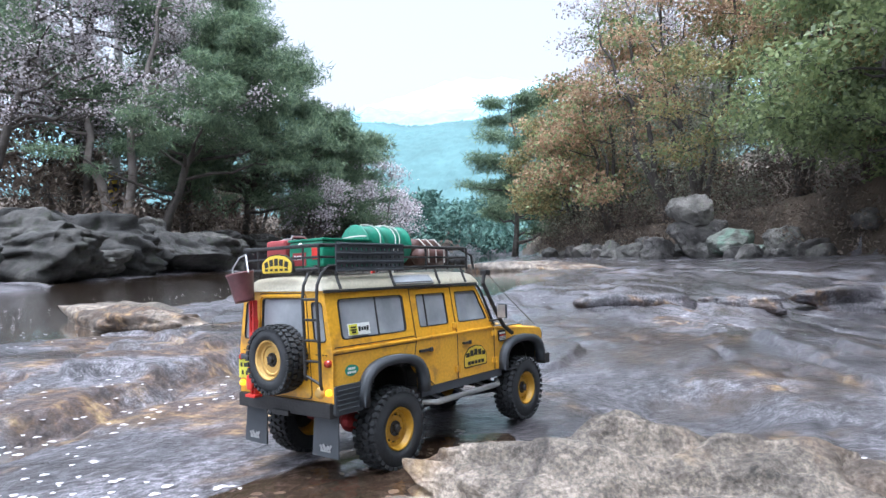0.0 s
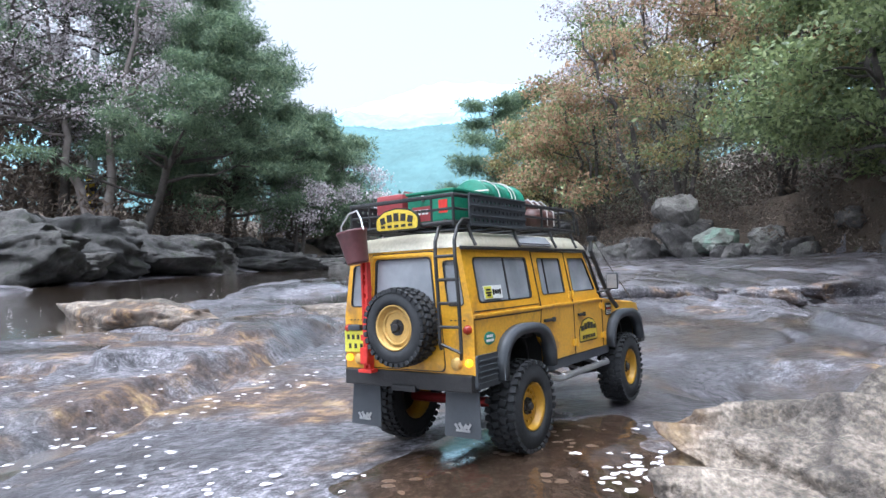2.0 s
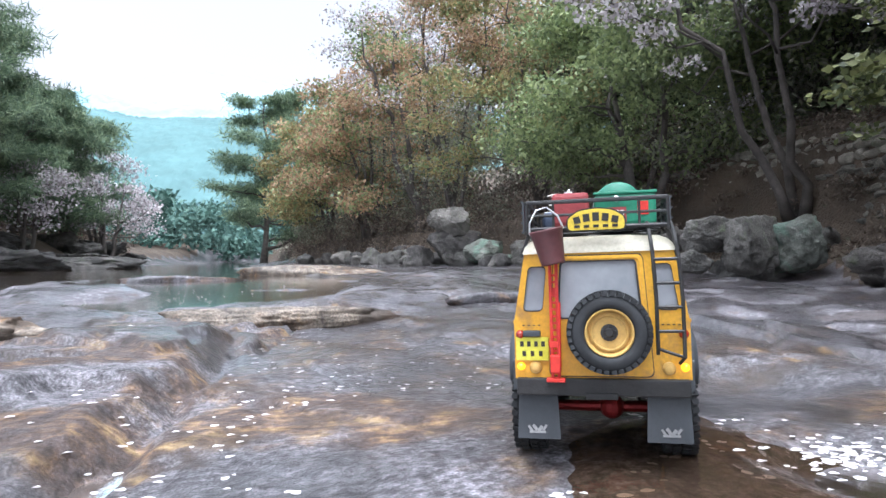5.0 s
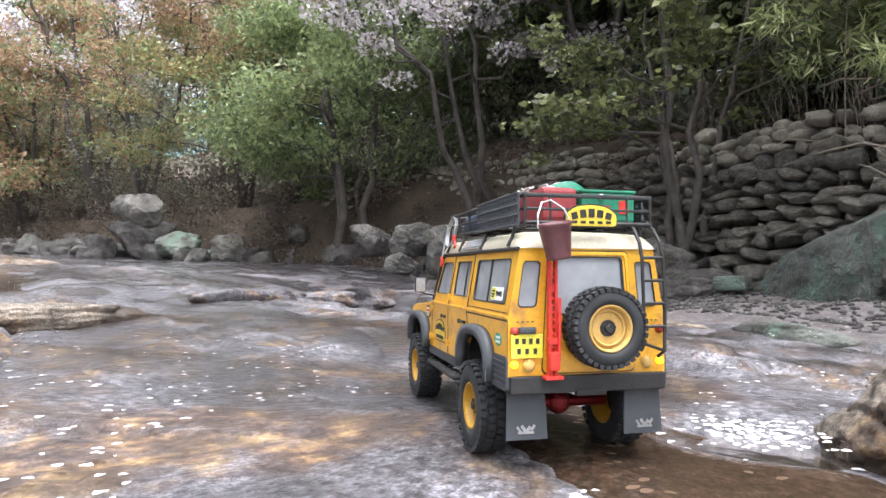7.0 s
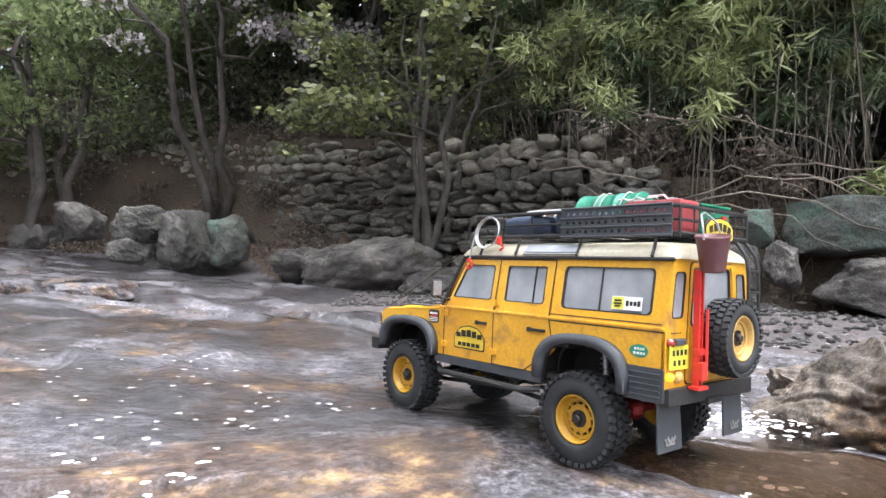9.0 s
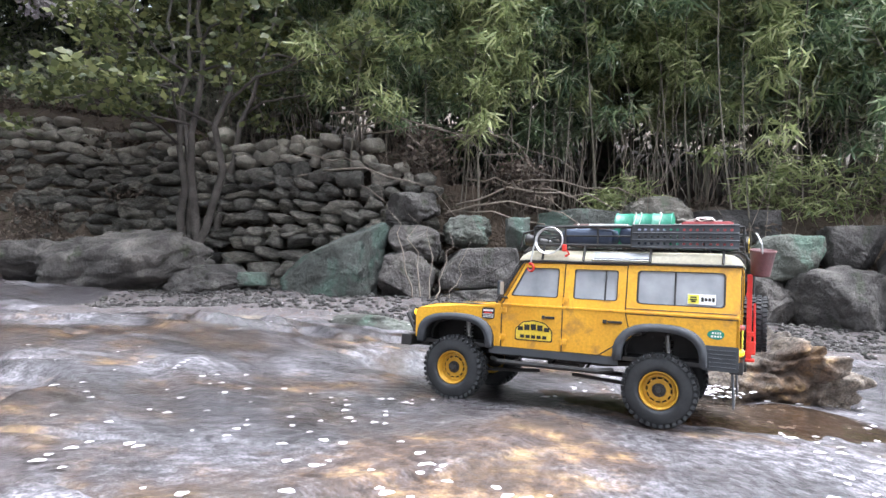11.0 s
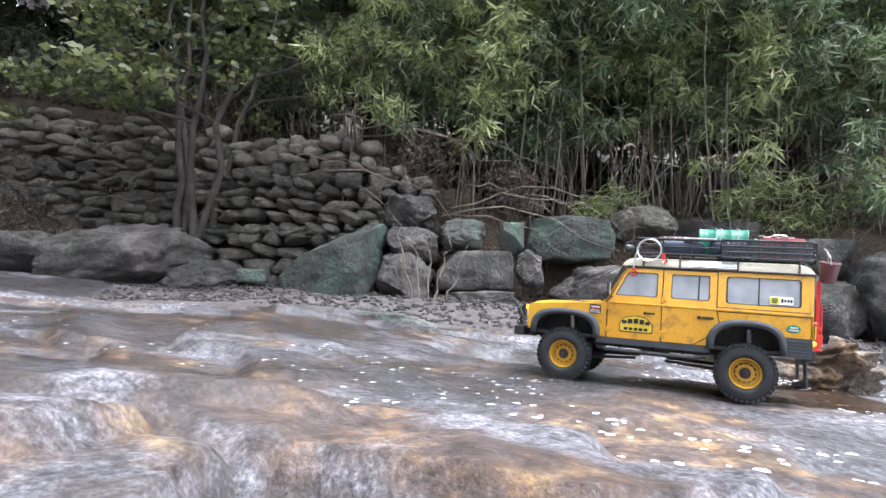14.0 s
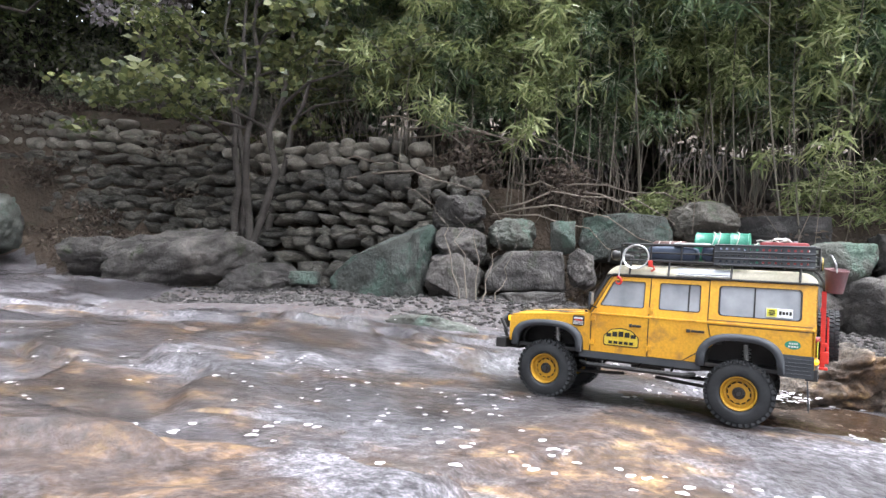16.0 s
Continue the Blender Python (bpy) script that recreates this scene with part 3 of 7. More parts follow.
def tree(name, at, label, category, height, trunk_r, leaf_mat, bark, seed, count, leaf, stems=1, lean=(0, 0), crown=(0.35, 1.0, 0.42), clump=0.5, limbs=11, flat=0.6, droop=0.0, group="", twigs=3, spread=1.0, extra=None):
    """A tree: tapered crooked trunk, limbs and twigs, and a crown of single leaves in clumps along them.
    crown: where it starts and ends over the height, and its half width over the height."""
    g = np.random.default_rng(seed)
    z0 = land(at[0], at[1]) - 0.06 if len(at) == 2 else at[2]
    e = thing(name, pose(at[0], at[1], z0), label, category, group)
    bm = bmesh.new()
    tips, sizes = [], []
    lo, hi, half = crown
    for s in range(stems):
        q = 2 * math.pi * s / max(1, stems) + g.uniform(0, 1)
        out = 0.0 if stems == 1 else 0.16 * height
        top = Vector((lean[0] * height + out * math.cos(q), lean[1] * height + out * math.sin(q), height * (0.93 if stems == 1 else g.uniform(0.8, 0.98))))
        foot = Vector((0.4 * trunk_r * stems * math.cos(q) * (stems > 1), 0.4 * trunk_r * stems * math.sin(q) * (stems > 1), 0))
        pts, rad = limb_line(foot, top, 0.0, trunk_r, g, 9, 0.035)
        rad[0] *= 1.35
        tube(bm, pts, rad, 9)
        for k in range(limbs // stems + 1):
            t = lo + (hi - lo) * ((k + g.uniform(0, 0.9)) / (limbs // stems + 1))
            i = min(8, int(t * 9))
            p = pts[i].lerp(pts[i + 1], t * 9 - i)
            a = g.uniform(0, 2 * math.pi) if stems == 1 else q + g.uniform(-1.5, 1.5)
            reach = height * half * (1.15 - 0.75 * (t - lo) / (hi - lo + 1e-6)) * g.uniform(0.65, 1.1)
            tip = p + Vector((reach * math.cos(a), reach * math.sin(a), reach * g.uniform(0.05, 0.45)))
            lp, lr = limb_line(p, tip, g.uniform(-0.04, 0.07), max(0.010, rad[i] * 0.5), g, 5, 0.09)
            tube(bm, lp, lr, 6)
            tips += [lp[-1], lp[-2].lerp(lp[-1], 0.3), lp[3]]
            sizes += [clump * g.uniform(0.7, 1.2), clump * g.uniform(0.6, 1.0), clump * 0.6]
            for _ in range(twigs):
                j = int(g.integers(2, 5))
                tw = lp[j] + Vector((g.normal(), g.normal(), g.uniform(-0.3, 0.8))) * reach * 0.22
                wp, wr = limb_line(lp[j], tw, 0.0, max(0.005, lr[j] * 0.55), g, 3, 0.1)
                tube(bm, wp, wr, 4)
                tips.append(tw)
                sizes.append(clump * g.uniform(0.5, 0.95))
        tips.append(top)
        sizes.append(clump * 0.8)
    part("trunk", bm, bark, e, "", True)
    v = blades([tuple(p) for p in tips], sizes, count, leaf[0], leaf[1], flat, droop, seed, spread)
    leaf_mesh("crown", v, leaf_mat, e)
    if extra:
        ex_mat, ex_count, ex_leaf = extra
        leaf_mesh("blossom", blades([tuple(p) for p in tips], sizes, ex_count, ex_leaf[0], ex_leaf[1], flat, 0, seed + 5), ex_mat, e)
    return e


# --- boulders close to the car ---
def slab(name, m, material, label, seed, sub=5, rough=0.25, boxy=0.35, cut=5, category="rock", wedge=0.0):
    """A boulder; wedge: how far its top falls away along its own y."""
    ob = rock(name, m, material, label, category, seed, sub, rough, boxy, cut)
    if wedge:
        ys = [v.co.y for v in ob.data.vertices]
        low = min(v.co.z for v in ob.data.vertices)
        for v in ob.data.vertices:
            v.co.z = low + (v.co.z - low) * (1 - wedge * (v.co.y - min(ys)) / (max(ys) - min(ys)))
    return ob


def sized(x, y, z, sx, sy, sz, rz=0, rx=0, ry=0):
    return pose(x, y, z, rx, ry, rz) @ Matrix.Diagonal((sx, sy, sz, 1))


def laid(x, y, dz, sx, sy, sz, rz=0, rx=0, ry=0):
    """The same, with the middle that much over the ground."""
    return sized(x, y, land(x, y) + dz, sx, sy, sz, rz, rx, ry)


slab("boulder", laid(0.31, -0.41, 0.012, 0.27, 0.14, 0.135, 16, 6, 8), NEAR_ROCK, "pale weathered granite boulder with brown stains beside the pool", 11, 6, 0.3, 0.3, 6)
slab("boulder", laid(0.44, -0.40, 0.01, 0.13, 0.11, 0.085, -20, 0, 4), NEAR_ROCK, "rounded pale granite boulder streaked with rust", 23, 6, 0.3, 0.3, 6)
slab("rock_ledge", laid(-1.72, 1.58, -0.02, 0.70, 0.24, 0.14, -32, 0, 2), NEAR_ROCK, "long pinkish granite ledge above a dark crack", 41)
slab("rock_ledge", laid(-0.48, 1.34, 0.0, 0.40, 0.075, 0.055, 8), NEAR_ROCK, "low brown rock rib with a dark foot in the stream", 43)
slab("rock_ledge", laid(-2.6, 1.9, -0.03, 0.7, 0.36, 0.14, -28), NEAR_ROCK, "broad pale granite slab by the dark channel", 47)
slab("rock", laid(0.55, 2.10, -0.02, 0.34, 0.10, 0.07, 16), BED, "dark wet rock rib across the stream", 53, 4)
slab("rock", laid(1.05, 2.35, 0.0, 0.22, 0.10, 0.06, -8), BED, "dark wet rock rib across the stream", 59, 4)
slab("rock", laid(-1.4, 1.3, 0.02, 0.075, 0.05, 0.045, 30), NEAR_ROCK, "small brown rock standing in the stream", 61, 4)
slab("rock", laid(2.3, 3.9, 0.07, 0.9, 0.22, 0.10, 35), BED, "low dark ledge with a shadowed crack", 67, 4)
slab("rock", laid(2.35, 0.62, 0.035, 0.30, 0.12, 0.06, 82), GREEN_ROCK, "low grey-green rock lying on the gravel", 71, 4)
slab("rock", laid(2.5, 1.25, 0.0, 0.26, 0.16, 0.05, 70), NEAR_ROCK, "low pale rock at the gravel's edge", 73, 4)
slab("rock", laid(-0.45, 3.9, -0.02, 0.5, 0.16, 0.1, 10), BED, "dark wet rock splitting the current", 79, 4)
slab("rock", laid(-1.6, 6.2, 0.0, 0.8, 0.3, 0.14, 5), BED, "dark wet rock splitting the current", 83, 4)
slab("rock", laid(-0.2, 8.2, 0.0, 1.2, 0.35, 0.16, -8), NEAR_ROCK, "pale slab at the head of the rapid", 89, 4)

# --- the row of big boulders under the bamboo ---
slab("boulder", sized(5.0, 3.22, 0.42, 0.42, 0.86, 0.35, 2, -12, 8), GREY_ROCK, "big dark overhanging boulder at the foot of the wall", 101, 5, 0.24, 0.35, 8)
slab("boulder", sized(5.25, 4.15, 0.42, 0.4, 0.5, 0.22, 10), GREY_ROCK, "dark boulder bedded in leaf litter", 103)
slab("boulder", sized(5.05, 2.55, 0.18, 0.30, 0.42, 0.20, 10), GREY_ROCK, "low shaded boulder under an overhanging one", 104)
slab("boulder", sized(4.78, 1.98, 0.23, 0.13, 0.155, 0.075, 4), GREEN_ROCK, "small squared pale green stone at the foot of the wall", 106, 4, 0.10, 0.85, 2)
slab("boulder", sized(4.76, 1.22, 0.42, 0.26, 0.56, 0.42, -4, 0, -6), GREEN_ROCK, "large pointed boulder with pale green lichen", 107, 5, 0.12, 0.6, 7, wedge=0.55)
slab("boulder", sized(4.66, 0.56, 0.22, 0.26, 0.27, 0.27, -8, 0, 5), GREY_ROCK, "upright grey boulder below the bank", 109, 5, 0.18, 0.6, 5)
slab("boulder", sized(4.75, 0.51, 0.56, 0.26, 0.25, 0.165, -4, 8), GREY_ROCK, "wedge-shaped boulder resting on others", 113, 5, 0.2, 0.45, 6)
slab("boulder", sized(4.95, 0.55, 0.88, 0.28, 0.28, 0.19, 14), GREY_ROCK, "rounded grey boulder on top of the row", 127)
slab("boulder", sized(4.66, -0.08, 0.32, 0.26, 0.40, 0.21, -5, 0, 2), GREY_ROCK, "long blocky grey boulder in the bank", 131, 5, 0.10, 0.85, 1)
slab("boulder", sized(4.60, -0.06, 0.02, 0.30, 0.42, 0.14, -8), GREY_ROCK, "flat grey foundation boulder on gravel", 137, 5, 0.15, 0.7, 2)
slab("boulder", sized(4.90, 0.01, 0.68, 0.22, 0.24, 0.155, 20), GREEN_ROCK, "small mossy boulder among dry leaves", 139)
slab("boulder", sized(4.80, -0.43, 0.65, 0.16, 0.125, 0.17, 0), GREEN_ROCK, "small upright greenish boulder", 149, 5, 0.12, 0.7, 3)
slab("boulder", sized(4.64, -0.59, 0.35, 0.18, 0.14, 0.18, 0), GREY_ROCK, "upright brownish boulder wedged in the row", 151)
slab("boulder", sized(4.92, -1.02, 0.66, 0.28, 0.46, 0.25, -8), GREEN_ROCK, "long dull green boulder capping the bank", 157, 5, 0.12, 0.8, 3)
slab("boulder", sized(4.62, -1.25, 0.16, 0.32, 0.50, 0.24, -12), GREY_ROCK, "dark boulder at the foot of the bank", 163)
slab("boulder", sized(5.00, -1.77, 0.83, 0.26, 0.33, 0.19, -10), WALL_STONE, "brown flat boulder capping the bank", 191)
slab("boulder", sized(4.92, -2.42, 0.71, 0.26, 0.47, 0.18, -10), GREY_ROCK, "blocky weathered boulder under the bamboo", 167, 5, 0.12, 0.8, 2)
slab("boulder", sized(4.55, -1.95, 0.25, 0.30, 0.40, 0.26, -8), GREY_ROCK, "dark boulder wedged under blocky ones", 169)
slab("boulder", sized(4.42, -2.68, 0.40, 0.26, 0.33, 0.23, -20), GREEN_ROCK, "squared grey-green boulder in the bank", 173, 5, 0.16, 0.65, 4)
slab("boulder", sized(4.50, -3.25, 0.50, 0.28, 0.30, 0.22, -16), GREY_ROCK, "weathered grey boulder in the bank", 179, 5, 0.16, 0.65, 4)
slab("boulder", sized(4.22, -2.98, 0.03, 0.30, 0.42, 0.31, -10), GREY_ROCK, "large rounded brown-grey boulder on the shore", 181, 5, 0.2, 0.4, 5)
slab("boulder", sized(4.35, -2.42, 0.0, 0.24, 0.24, 0.24, -10), GREY_ROCK, "dark shaded boulder on the shore", 183)
slab("boulder", sized(4.10, -3.75, 0.15, 0.4, 0.45, 0.42, -20), GREY_ROCK, "tall grey boulder on the shore", 193)
slab("boulder", sized(4.05, -4.6, 0.1, 0.5, 0.6, 0.5, -10), GREY_ROCK, "tall grey boulder on the shore", 197)

# --- boulders along the far right bank ---
far_r = random.Random(5)
for k in range(46):
    y = 6.0 + 17.0 * far_r.random()
    x = right_bank(y) + far_r.uniform(-0.9, 0.5)
    s = far_r.uniform(0.16, 0.42)
    h = s * far_r.uniform(0.6, 0.95)
    slab("boulder", sized(x, y, land(x, y) + 0.25 * h, s * far_r.uniform(0.8, 1.2), s, h, far_r.uniform(0, 180), far_r.uniform(-15, 15), far_r.uniform(-15, 15)), SHORE_ROCK if far_r.random() < 0.6 else GREY_ROCK, "weathered grey boulder on the wooded shore", far_r.randint(200, 900), 4, 0.28, 0.45, 6)

for x, y, z, sx, sy, sz, stone, seed, text in (
        (2.80, 13.1, 1.95, 0.46, 0.45, 0.40, SHORE_ROCK, 223, "round pale grey boulder perched on others"), (2.95, 13.2, 1.35, 0.60, 0.5, 0.45, GREY_ROCK, 211, "broad dark boulder under a rounder one"),
        (3.45, 12.5, 1.22, 0.45, 0.4, 0.28, GREEN_ROCK, 227, "big rounded boulder with a mossy foot"), (4.30, 12.0, 1.10, 0.36, 0.4, 0.34, SHORE_ROCK, 229, "upright grey boulder on the wooded shore"),
        (2.20, 13.7, 1.12, 0.38, 0.4, 0.36, GREY_ROCK, 233, "dark rounded boulder by the water"), (3.90, 12.3, 1.0, 0.30, 0.3, 0.22, GREEN_ROCK, 239, "small mossy boulder at the water's edge"),
        (4.37, 6.0, 0.88, 0.27, 0.3, 0.22, SHORE_ROCK, 241, "pale angular block among rubble"), (4.66, 5.6, 0.74, 0.32, 0.3, 0.36, SHORE_ROCK, 251, "squared pale grey boulder below the wall"),
        (5.20, 5.5, 0.74, 0.34, 0.3, 0.36, GREEN_ROCK, 257, "squared grey-green boulder below the wall"), (3.98, 5.7, 0.55, 0.20, 0.2, 0.15, SHORE_ROCK, 263, "low flat stone among rubble"),
        (5.0, 6.6, 0.95, 0.30, 0.3, 0.24, GREY_ROCK, 269, "dark rubble boulder below the wall"), (4.6, 7.4, 1.0, 0.32, 0.3, 0.25, GREY_ROCK, 271, "dark rubble boulder below the wall")):
    slab("boulder", sized(x, y, z, sx, sy, sz, seed % 40), stone, text, seed, 5, 0.22, 0.55, 6)

# --- boulders along the left bank ---
for k in range(30):
    y = 4.0 + 0.93 * k + far_r.uniform(-0.4, 0.4)
    x = left_bank(y) + far_r.uniform(-1.8, 0.25)
    s = far_r.uniform(0.35, 0.9)
    h = s * far_r.uniform(0.35, 0.6)
    slab("boulder", sized(x, y, land(x, y) + 0.25 * h, s * 1.2, s, h, far_r.uniform(0, 180)), BANK_ROCK, "dark mossy boulder on the shore", far_r.randint(200, 900), 5, 0.34, 0.55, 9)
for x, y, sx, sy, sz in ((-7.3, 6.73, 1.7, 1.0, 0.55), (-7.6, 8.32, 1.5, 0.9, 0.6), (-7.4, 10.00, 1.3, 0.9, 0.5), (-7.6, 11.68, 1.2, 0.9, 0.45), (-6.2, 16.37, 1.6, 0.7, 0.3), (-6.8, 14.34, 1.5, 0.8, 0.35)):
    slab("boulder", sized(x, y, land(x, y) + 0.15, sx, sy, sz, far_r.uniform(-20, 20)), BANK_ROCK, "massive dark grey rock along the shore", far_r.randint(200, 900), 5, 0.36, 0.6, 10)


# --- the dry stone wall: courses of single stones ---
def wall_line(s):
    """The wall's foot, s metres from its near end."""
    pts = [(5.0, 0.2), (5.0, 1.2), (5.35, 2.2), (6.1, 4.0), (6.5, 6.2), (6.5, 8.5), (5.6, 10.6)]
    for (x0, y0), (x1, y1) in zip(pts, pts[1:]):
        L = math.hypot(x1 - x0, y1 - y0)
        if s <= L:
            return x0 + (x1 - x0) * s / L, y0 + (y1 - y0) * s / L, math.degrees(math.atan2(y1 - y0, x1 - x0))
        s -= L
    return x1, y1, math.degrees(math.atan2(y1 - y0, x1 - x0))


def dry_wall():
    g = random.Random(77)
    w = thing("dry_stone_wall", pose(5.4, 2.3, 0), "old dry stone wall of rough grey-brown field stones", "wall", kind="structure")
    backing = bmesh.new()
    for k in range(28):
        x, y, a = wall_line(0.4 * k)
        top = rise(y) + terrace(y) + 0.05
        tube(backing, [(x + 0.42 - 5.4, y - 0.1 - 2.3, -0.2), (x + 0.52 - 5.4, y - 0.1 - 2.3, top)], 0.30, 8)
    part("earth_core", backing, SOIL, w)
    def stone_kinds(sub):
        out = []
        for k in range(12):
            me = bpy.data.meshes.new("stone")
            bm = rock_mesh(300 + k, sub, 0.16, 0.8, 7)
            bm.to_mesh(me)
            bm.free()
            me.shade_smooth()
            me.materials.append(WALL_STONE)
            out.append(me)
        return out

    fine, coarse = stone_kinds(3), stone_kinds(2)
    rest_v, rest_f, n = [], [], 0
    z = 0.02
    row = 0
    while z < 1.95:
        h = g.uniform(0.085, 0.165)
        s = g.uniform(0, 0.2)
        while s < 11.0:
            L = g.uniform(0.13, 0.36) * (1.25 if g.random() < 0.2 else 1.0)
            x, y, a = wall_line(s + L / 2)
            base = land(x - 0.35, y)
            zz = base - 0.03 + z + g.uniform(-0.02, 0.02) + 0.07 * noise.noise(Vector((s * 0.9, row * 0.5, 1)))
            if base + z < rise(y) + terrace(y) + 0.10 + 0.12 * noise.noise(Vector((s * 1.3, 4, 2))):
                m = sized(x + 0.12 * z - 5.4 + g.uniform(-0.035, 0.035), y - 2.3, zz + h / 2, L * 0.535, 0.15, h * g.uniform(0.46, 0.72), a + g.uniform(-14, 14), g.uniform(-10, 10), g.uniform(-13, 13))
                pick = g.randrange(12)
                me = coarse[pick]
                if n < 300 and s < 7.0:
                    ob = new("stone", fine[pick])
                    ob.parent = w
                    ob.matrix_local = m
                    n += 1
                else:
                    b = len(rest_v)
                    rest_v += [m @ v.co for v in me.vertices]
                    rest_f += [[b + i for i in p.vertices] for p in me.polygons]
            s += L * 0.97
        z += h * 0.93
        row += 1
    tagged(raw_mesh("stones", rest_v, rest_f, WALL_STONE, w, True), kind="stuff")


dry_wall()


# --- bamboo grove ---
def bamboo_kind(seed, height, leaves, bare, mat=None, arch_over=0.25):
    g = np.random.default_rng(seed)
    e = thing("bamboo", pose(0, 0, -50), "tall green bamboo with drooping narrow leaves", "bamboo", "bamboo grove")
    bm = bmesh.new()
    a = g.uniform(0, 6.28)
    pts = [Vector((arch_over * height * (t ** 2.6) * math.cos(a), arch_over * height * (t ** 2.6) * math.sin(a), height * (t - 0.10 * t ** 4))) for t in np.linspace(0, 1, 12)]
    tube(bm, pts, [0.009 * (1 - 0.85 * k / 11) for k in range(12)], 6)
    part("culm", bm, CULM, e, "", True)
    bm = bmesh.new()
    tips, sizes = [], []
    for k in range(26):
        t = bare + (1 - bare) * (k + g.uniform(0, 1)) / 26
        i = min(10, int(t * 11))
        p = pts[i].lerp(pts[i + 1], t * 11 - i)
        q = g.uniform(0, 6.28)
        reach = height * g.uniform(0.07, 0.17)
        tip = p + Vector((reach * math.cos(q), reach * math.sin(q), reach * g.uniform(-0.15, 0.5)))
        lp, lr = limb_line(p, tip, 0.06, 0.0045, g, 3, 0.05)
        tube(bm, lp, lr, 4)
        for f in (0.45, 0.75, 1.0):
            tips.append(tuple(p.lerp(tip, f)))
            sizes.append(0.13)
    tagged(part("branching", bm, CULM, e, "", True), kind="stuff")
    v = blades(tips, sizes, int(4.2 * leaves), 0.165, 0.021, 0.8, 0.75, seed, 0.7, 0.1)
    leaf_mesh("foliage", v, mat or BAMBOO, e)
    return e


BAMBOO_KINDS = [bamboo_kind(500 + k, h, n, b, BAMBOO_LIGHT if k in (0, 2, 3) else None) for k, (h, n, b) in enumerate(((4.4, 560, 0.34), (5.0, 620, 0.38), (3.7, 500, 0.30), (4.1, 560, 0.32), (5.4, 600, 0.40), (3.1, 460, 0.24)))]
bg = random.Random(9)
planted = 0
while planted < 185:
    y = bg.uniform(-7.5, 4.6)
    d = 0.35 + 3.4 * bg.random() ** 1.5
    x = right_bank(y) + d
    if y > 1.2 and d < 0.9 + 0.5 * (y - 1.2):
        continue
    k = bg.randrange(6)
    if k in (2, 3) and bg.random() < (0.35 if y < -0.5 else 0.75):
        k = bg.choice((0, 1, 4, 5))
    if d > 1.8 and k in (2, 5):
        k = 4
    z = land(x, y) - 0.05
    m = pose(x, y, z, bg.uniform(-5, 5), bg.uniform(-9, 2), bg.uniform(0, 360)) @ Matrix.Scale(bg.uniform(0.8, 1.12), 4)
    if planted < 6:
        BAMBOO_KINDS[planted].matrix_world = m
    else:
        copy_thing(BAMBOO_KINDS[k], m)
    planted += 1

# low young bamboo hanging over the boulders
def young_bamboo(at, seed, s, mat):
    g = np.random.default_rng(seed)
    e = thing("young_bamboo", pose(*at), "low yellow-green bamboo shoot hanging over the boulders", "bamboo", "young bamboo")
    bm = bmesh.new()
    tips = []
    for k in range(7):
        q = g.uniform(2.2, 4.2)
        tip = Vector((s * g.uniform(0.5, 1.0) * math.cos(q), s * g.uniform(0.4, 1.0) * math.sin(q) * 1.3, s * g.uniform(0.05, 1.0)))
        lp, lr = limb_line((0, 0, 0), tip, 0.25, 0.006, g, 6, 0.04)
        tube(bm, lp, lr, 5)
        tips += [tuple(p) for p in lp[2:]]
    part("culm", bm, CULM, e, "", True)
    leaf_mesh("foliage", blades(tips, [0.14] * len(tips), 520, 0.14, 0.016, 0.8, 0.5, seed, 0.6, 0.1), mat, e)


for i, (x, y, z, s) in enumerate(((5.0, -3.05, 0.72, 0.66), (4.85, -3.4, 0.66, 0.7), (5.05, -2.75, 0.80, 0.5), (4.75, -4.2, 0.65, 0.8), (5.3, -1.4, 0.88, 0.36))):
    young_bamboo((x, y, z), 900 + i, s, BAMBOO_LIGHT)


# --- dark undergrowth and dead stems behind the wall ---
def undergrowth(name, label, spots, radii, count, leaf, mat, seed, flat=0.7):
    ob = leaf_mesh(name, blades(spots, radii, count, leaf[0], leaf[1], flat, 0.1, seed), mat)
    return tagged(ob, label, "undergrowth", kind="stuff")


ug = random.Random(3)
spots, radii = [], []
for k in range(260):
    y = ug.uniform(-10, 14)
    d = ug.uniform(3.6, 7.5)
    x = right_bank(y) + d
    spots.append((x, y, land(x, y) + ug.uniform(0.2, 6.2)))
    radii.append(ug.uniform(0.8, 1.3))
# these dark leaves paint the shade behind the bamboo
undergrowth("dark_thicket", "thicket on the slope with shade in its leaf colour", spots, radii, 46000, (0.26, 0.10), DARK_LEAF, 21)
spots, radii = [], []
for k in range(190):
    y = ug.uniform(7.5, 34)
    x = right_bank(y) + ug.uniform(0.3, 5.0)
    spots.append((x, y, land(x, y) + ug.uniform(0.2, 3.6)))
    radii.append(ug.uniform(0.5, 1.0))
undergrowth("bank_thicket", "dull leafy thicket along the wooded shore", spots, radii, 40000, (0.12, 0.05), THICKET, 23)
spots, radii = [], []
for k in range(150):
    y = ug.uniform(8.5, 30)
    x = right_bank(y) + ug.uniform(-0.1, 1.6)
    spots.append((x, y, land(x, y) + ug.uniform(0.05, 1.3)))
    radii.append(ug.uniform(0.3, 0.7))
undergrowth("bank_shrubs", "dull ochre and brown shrubs along the waterline", spots, radii, 26000, (0.09, 0.035), BROWN_LEAF, 37)
spots, radii = [], []
for k in range(120):
    y = ug.uniform(-6, 6)
    x = right_bank(y) + ug.uniform(0.15, 1.5)
    spots.append((x, y, land(x, y) + 0.03))
    radii.append(ug.uniform(0.15, 0.4))
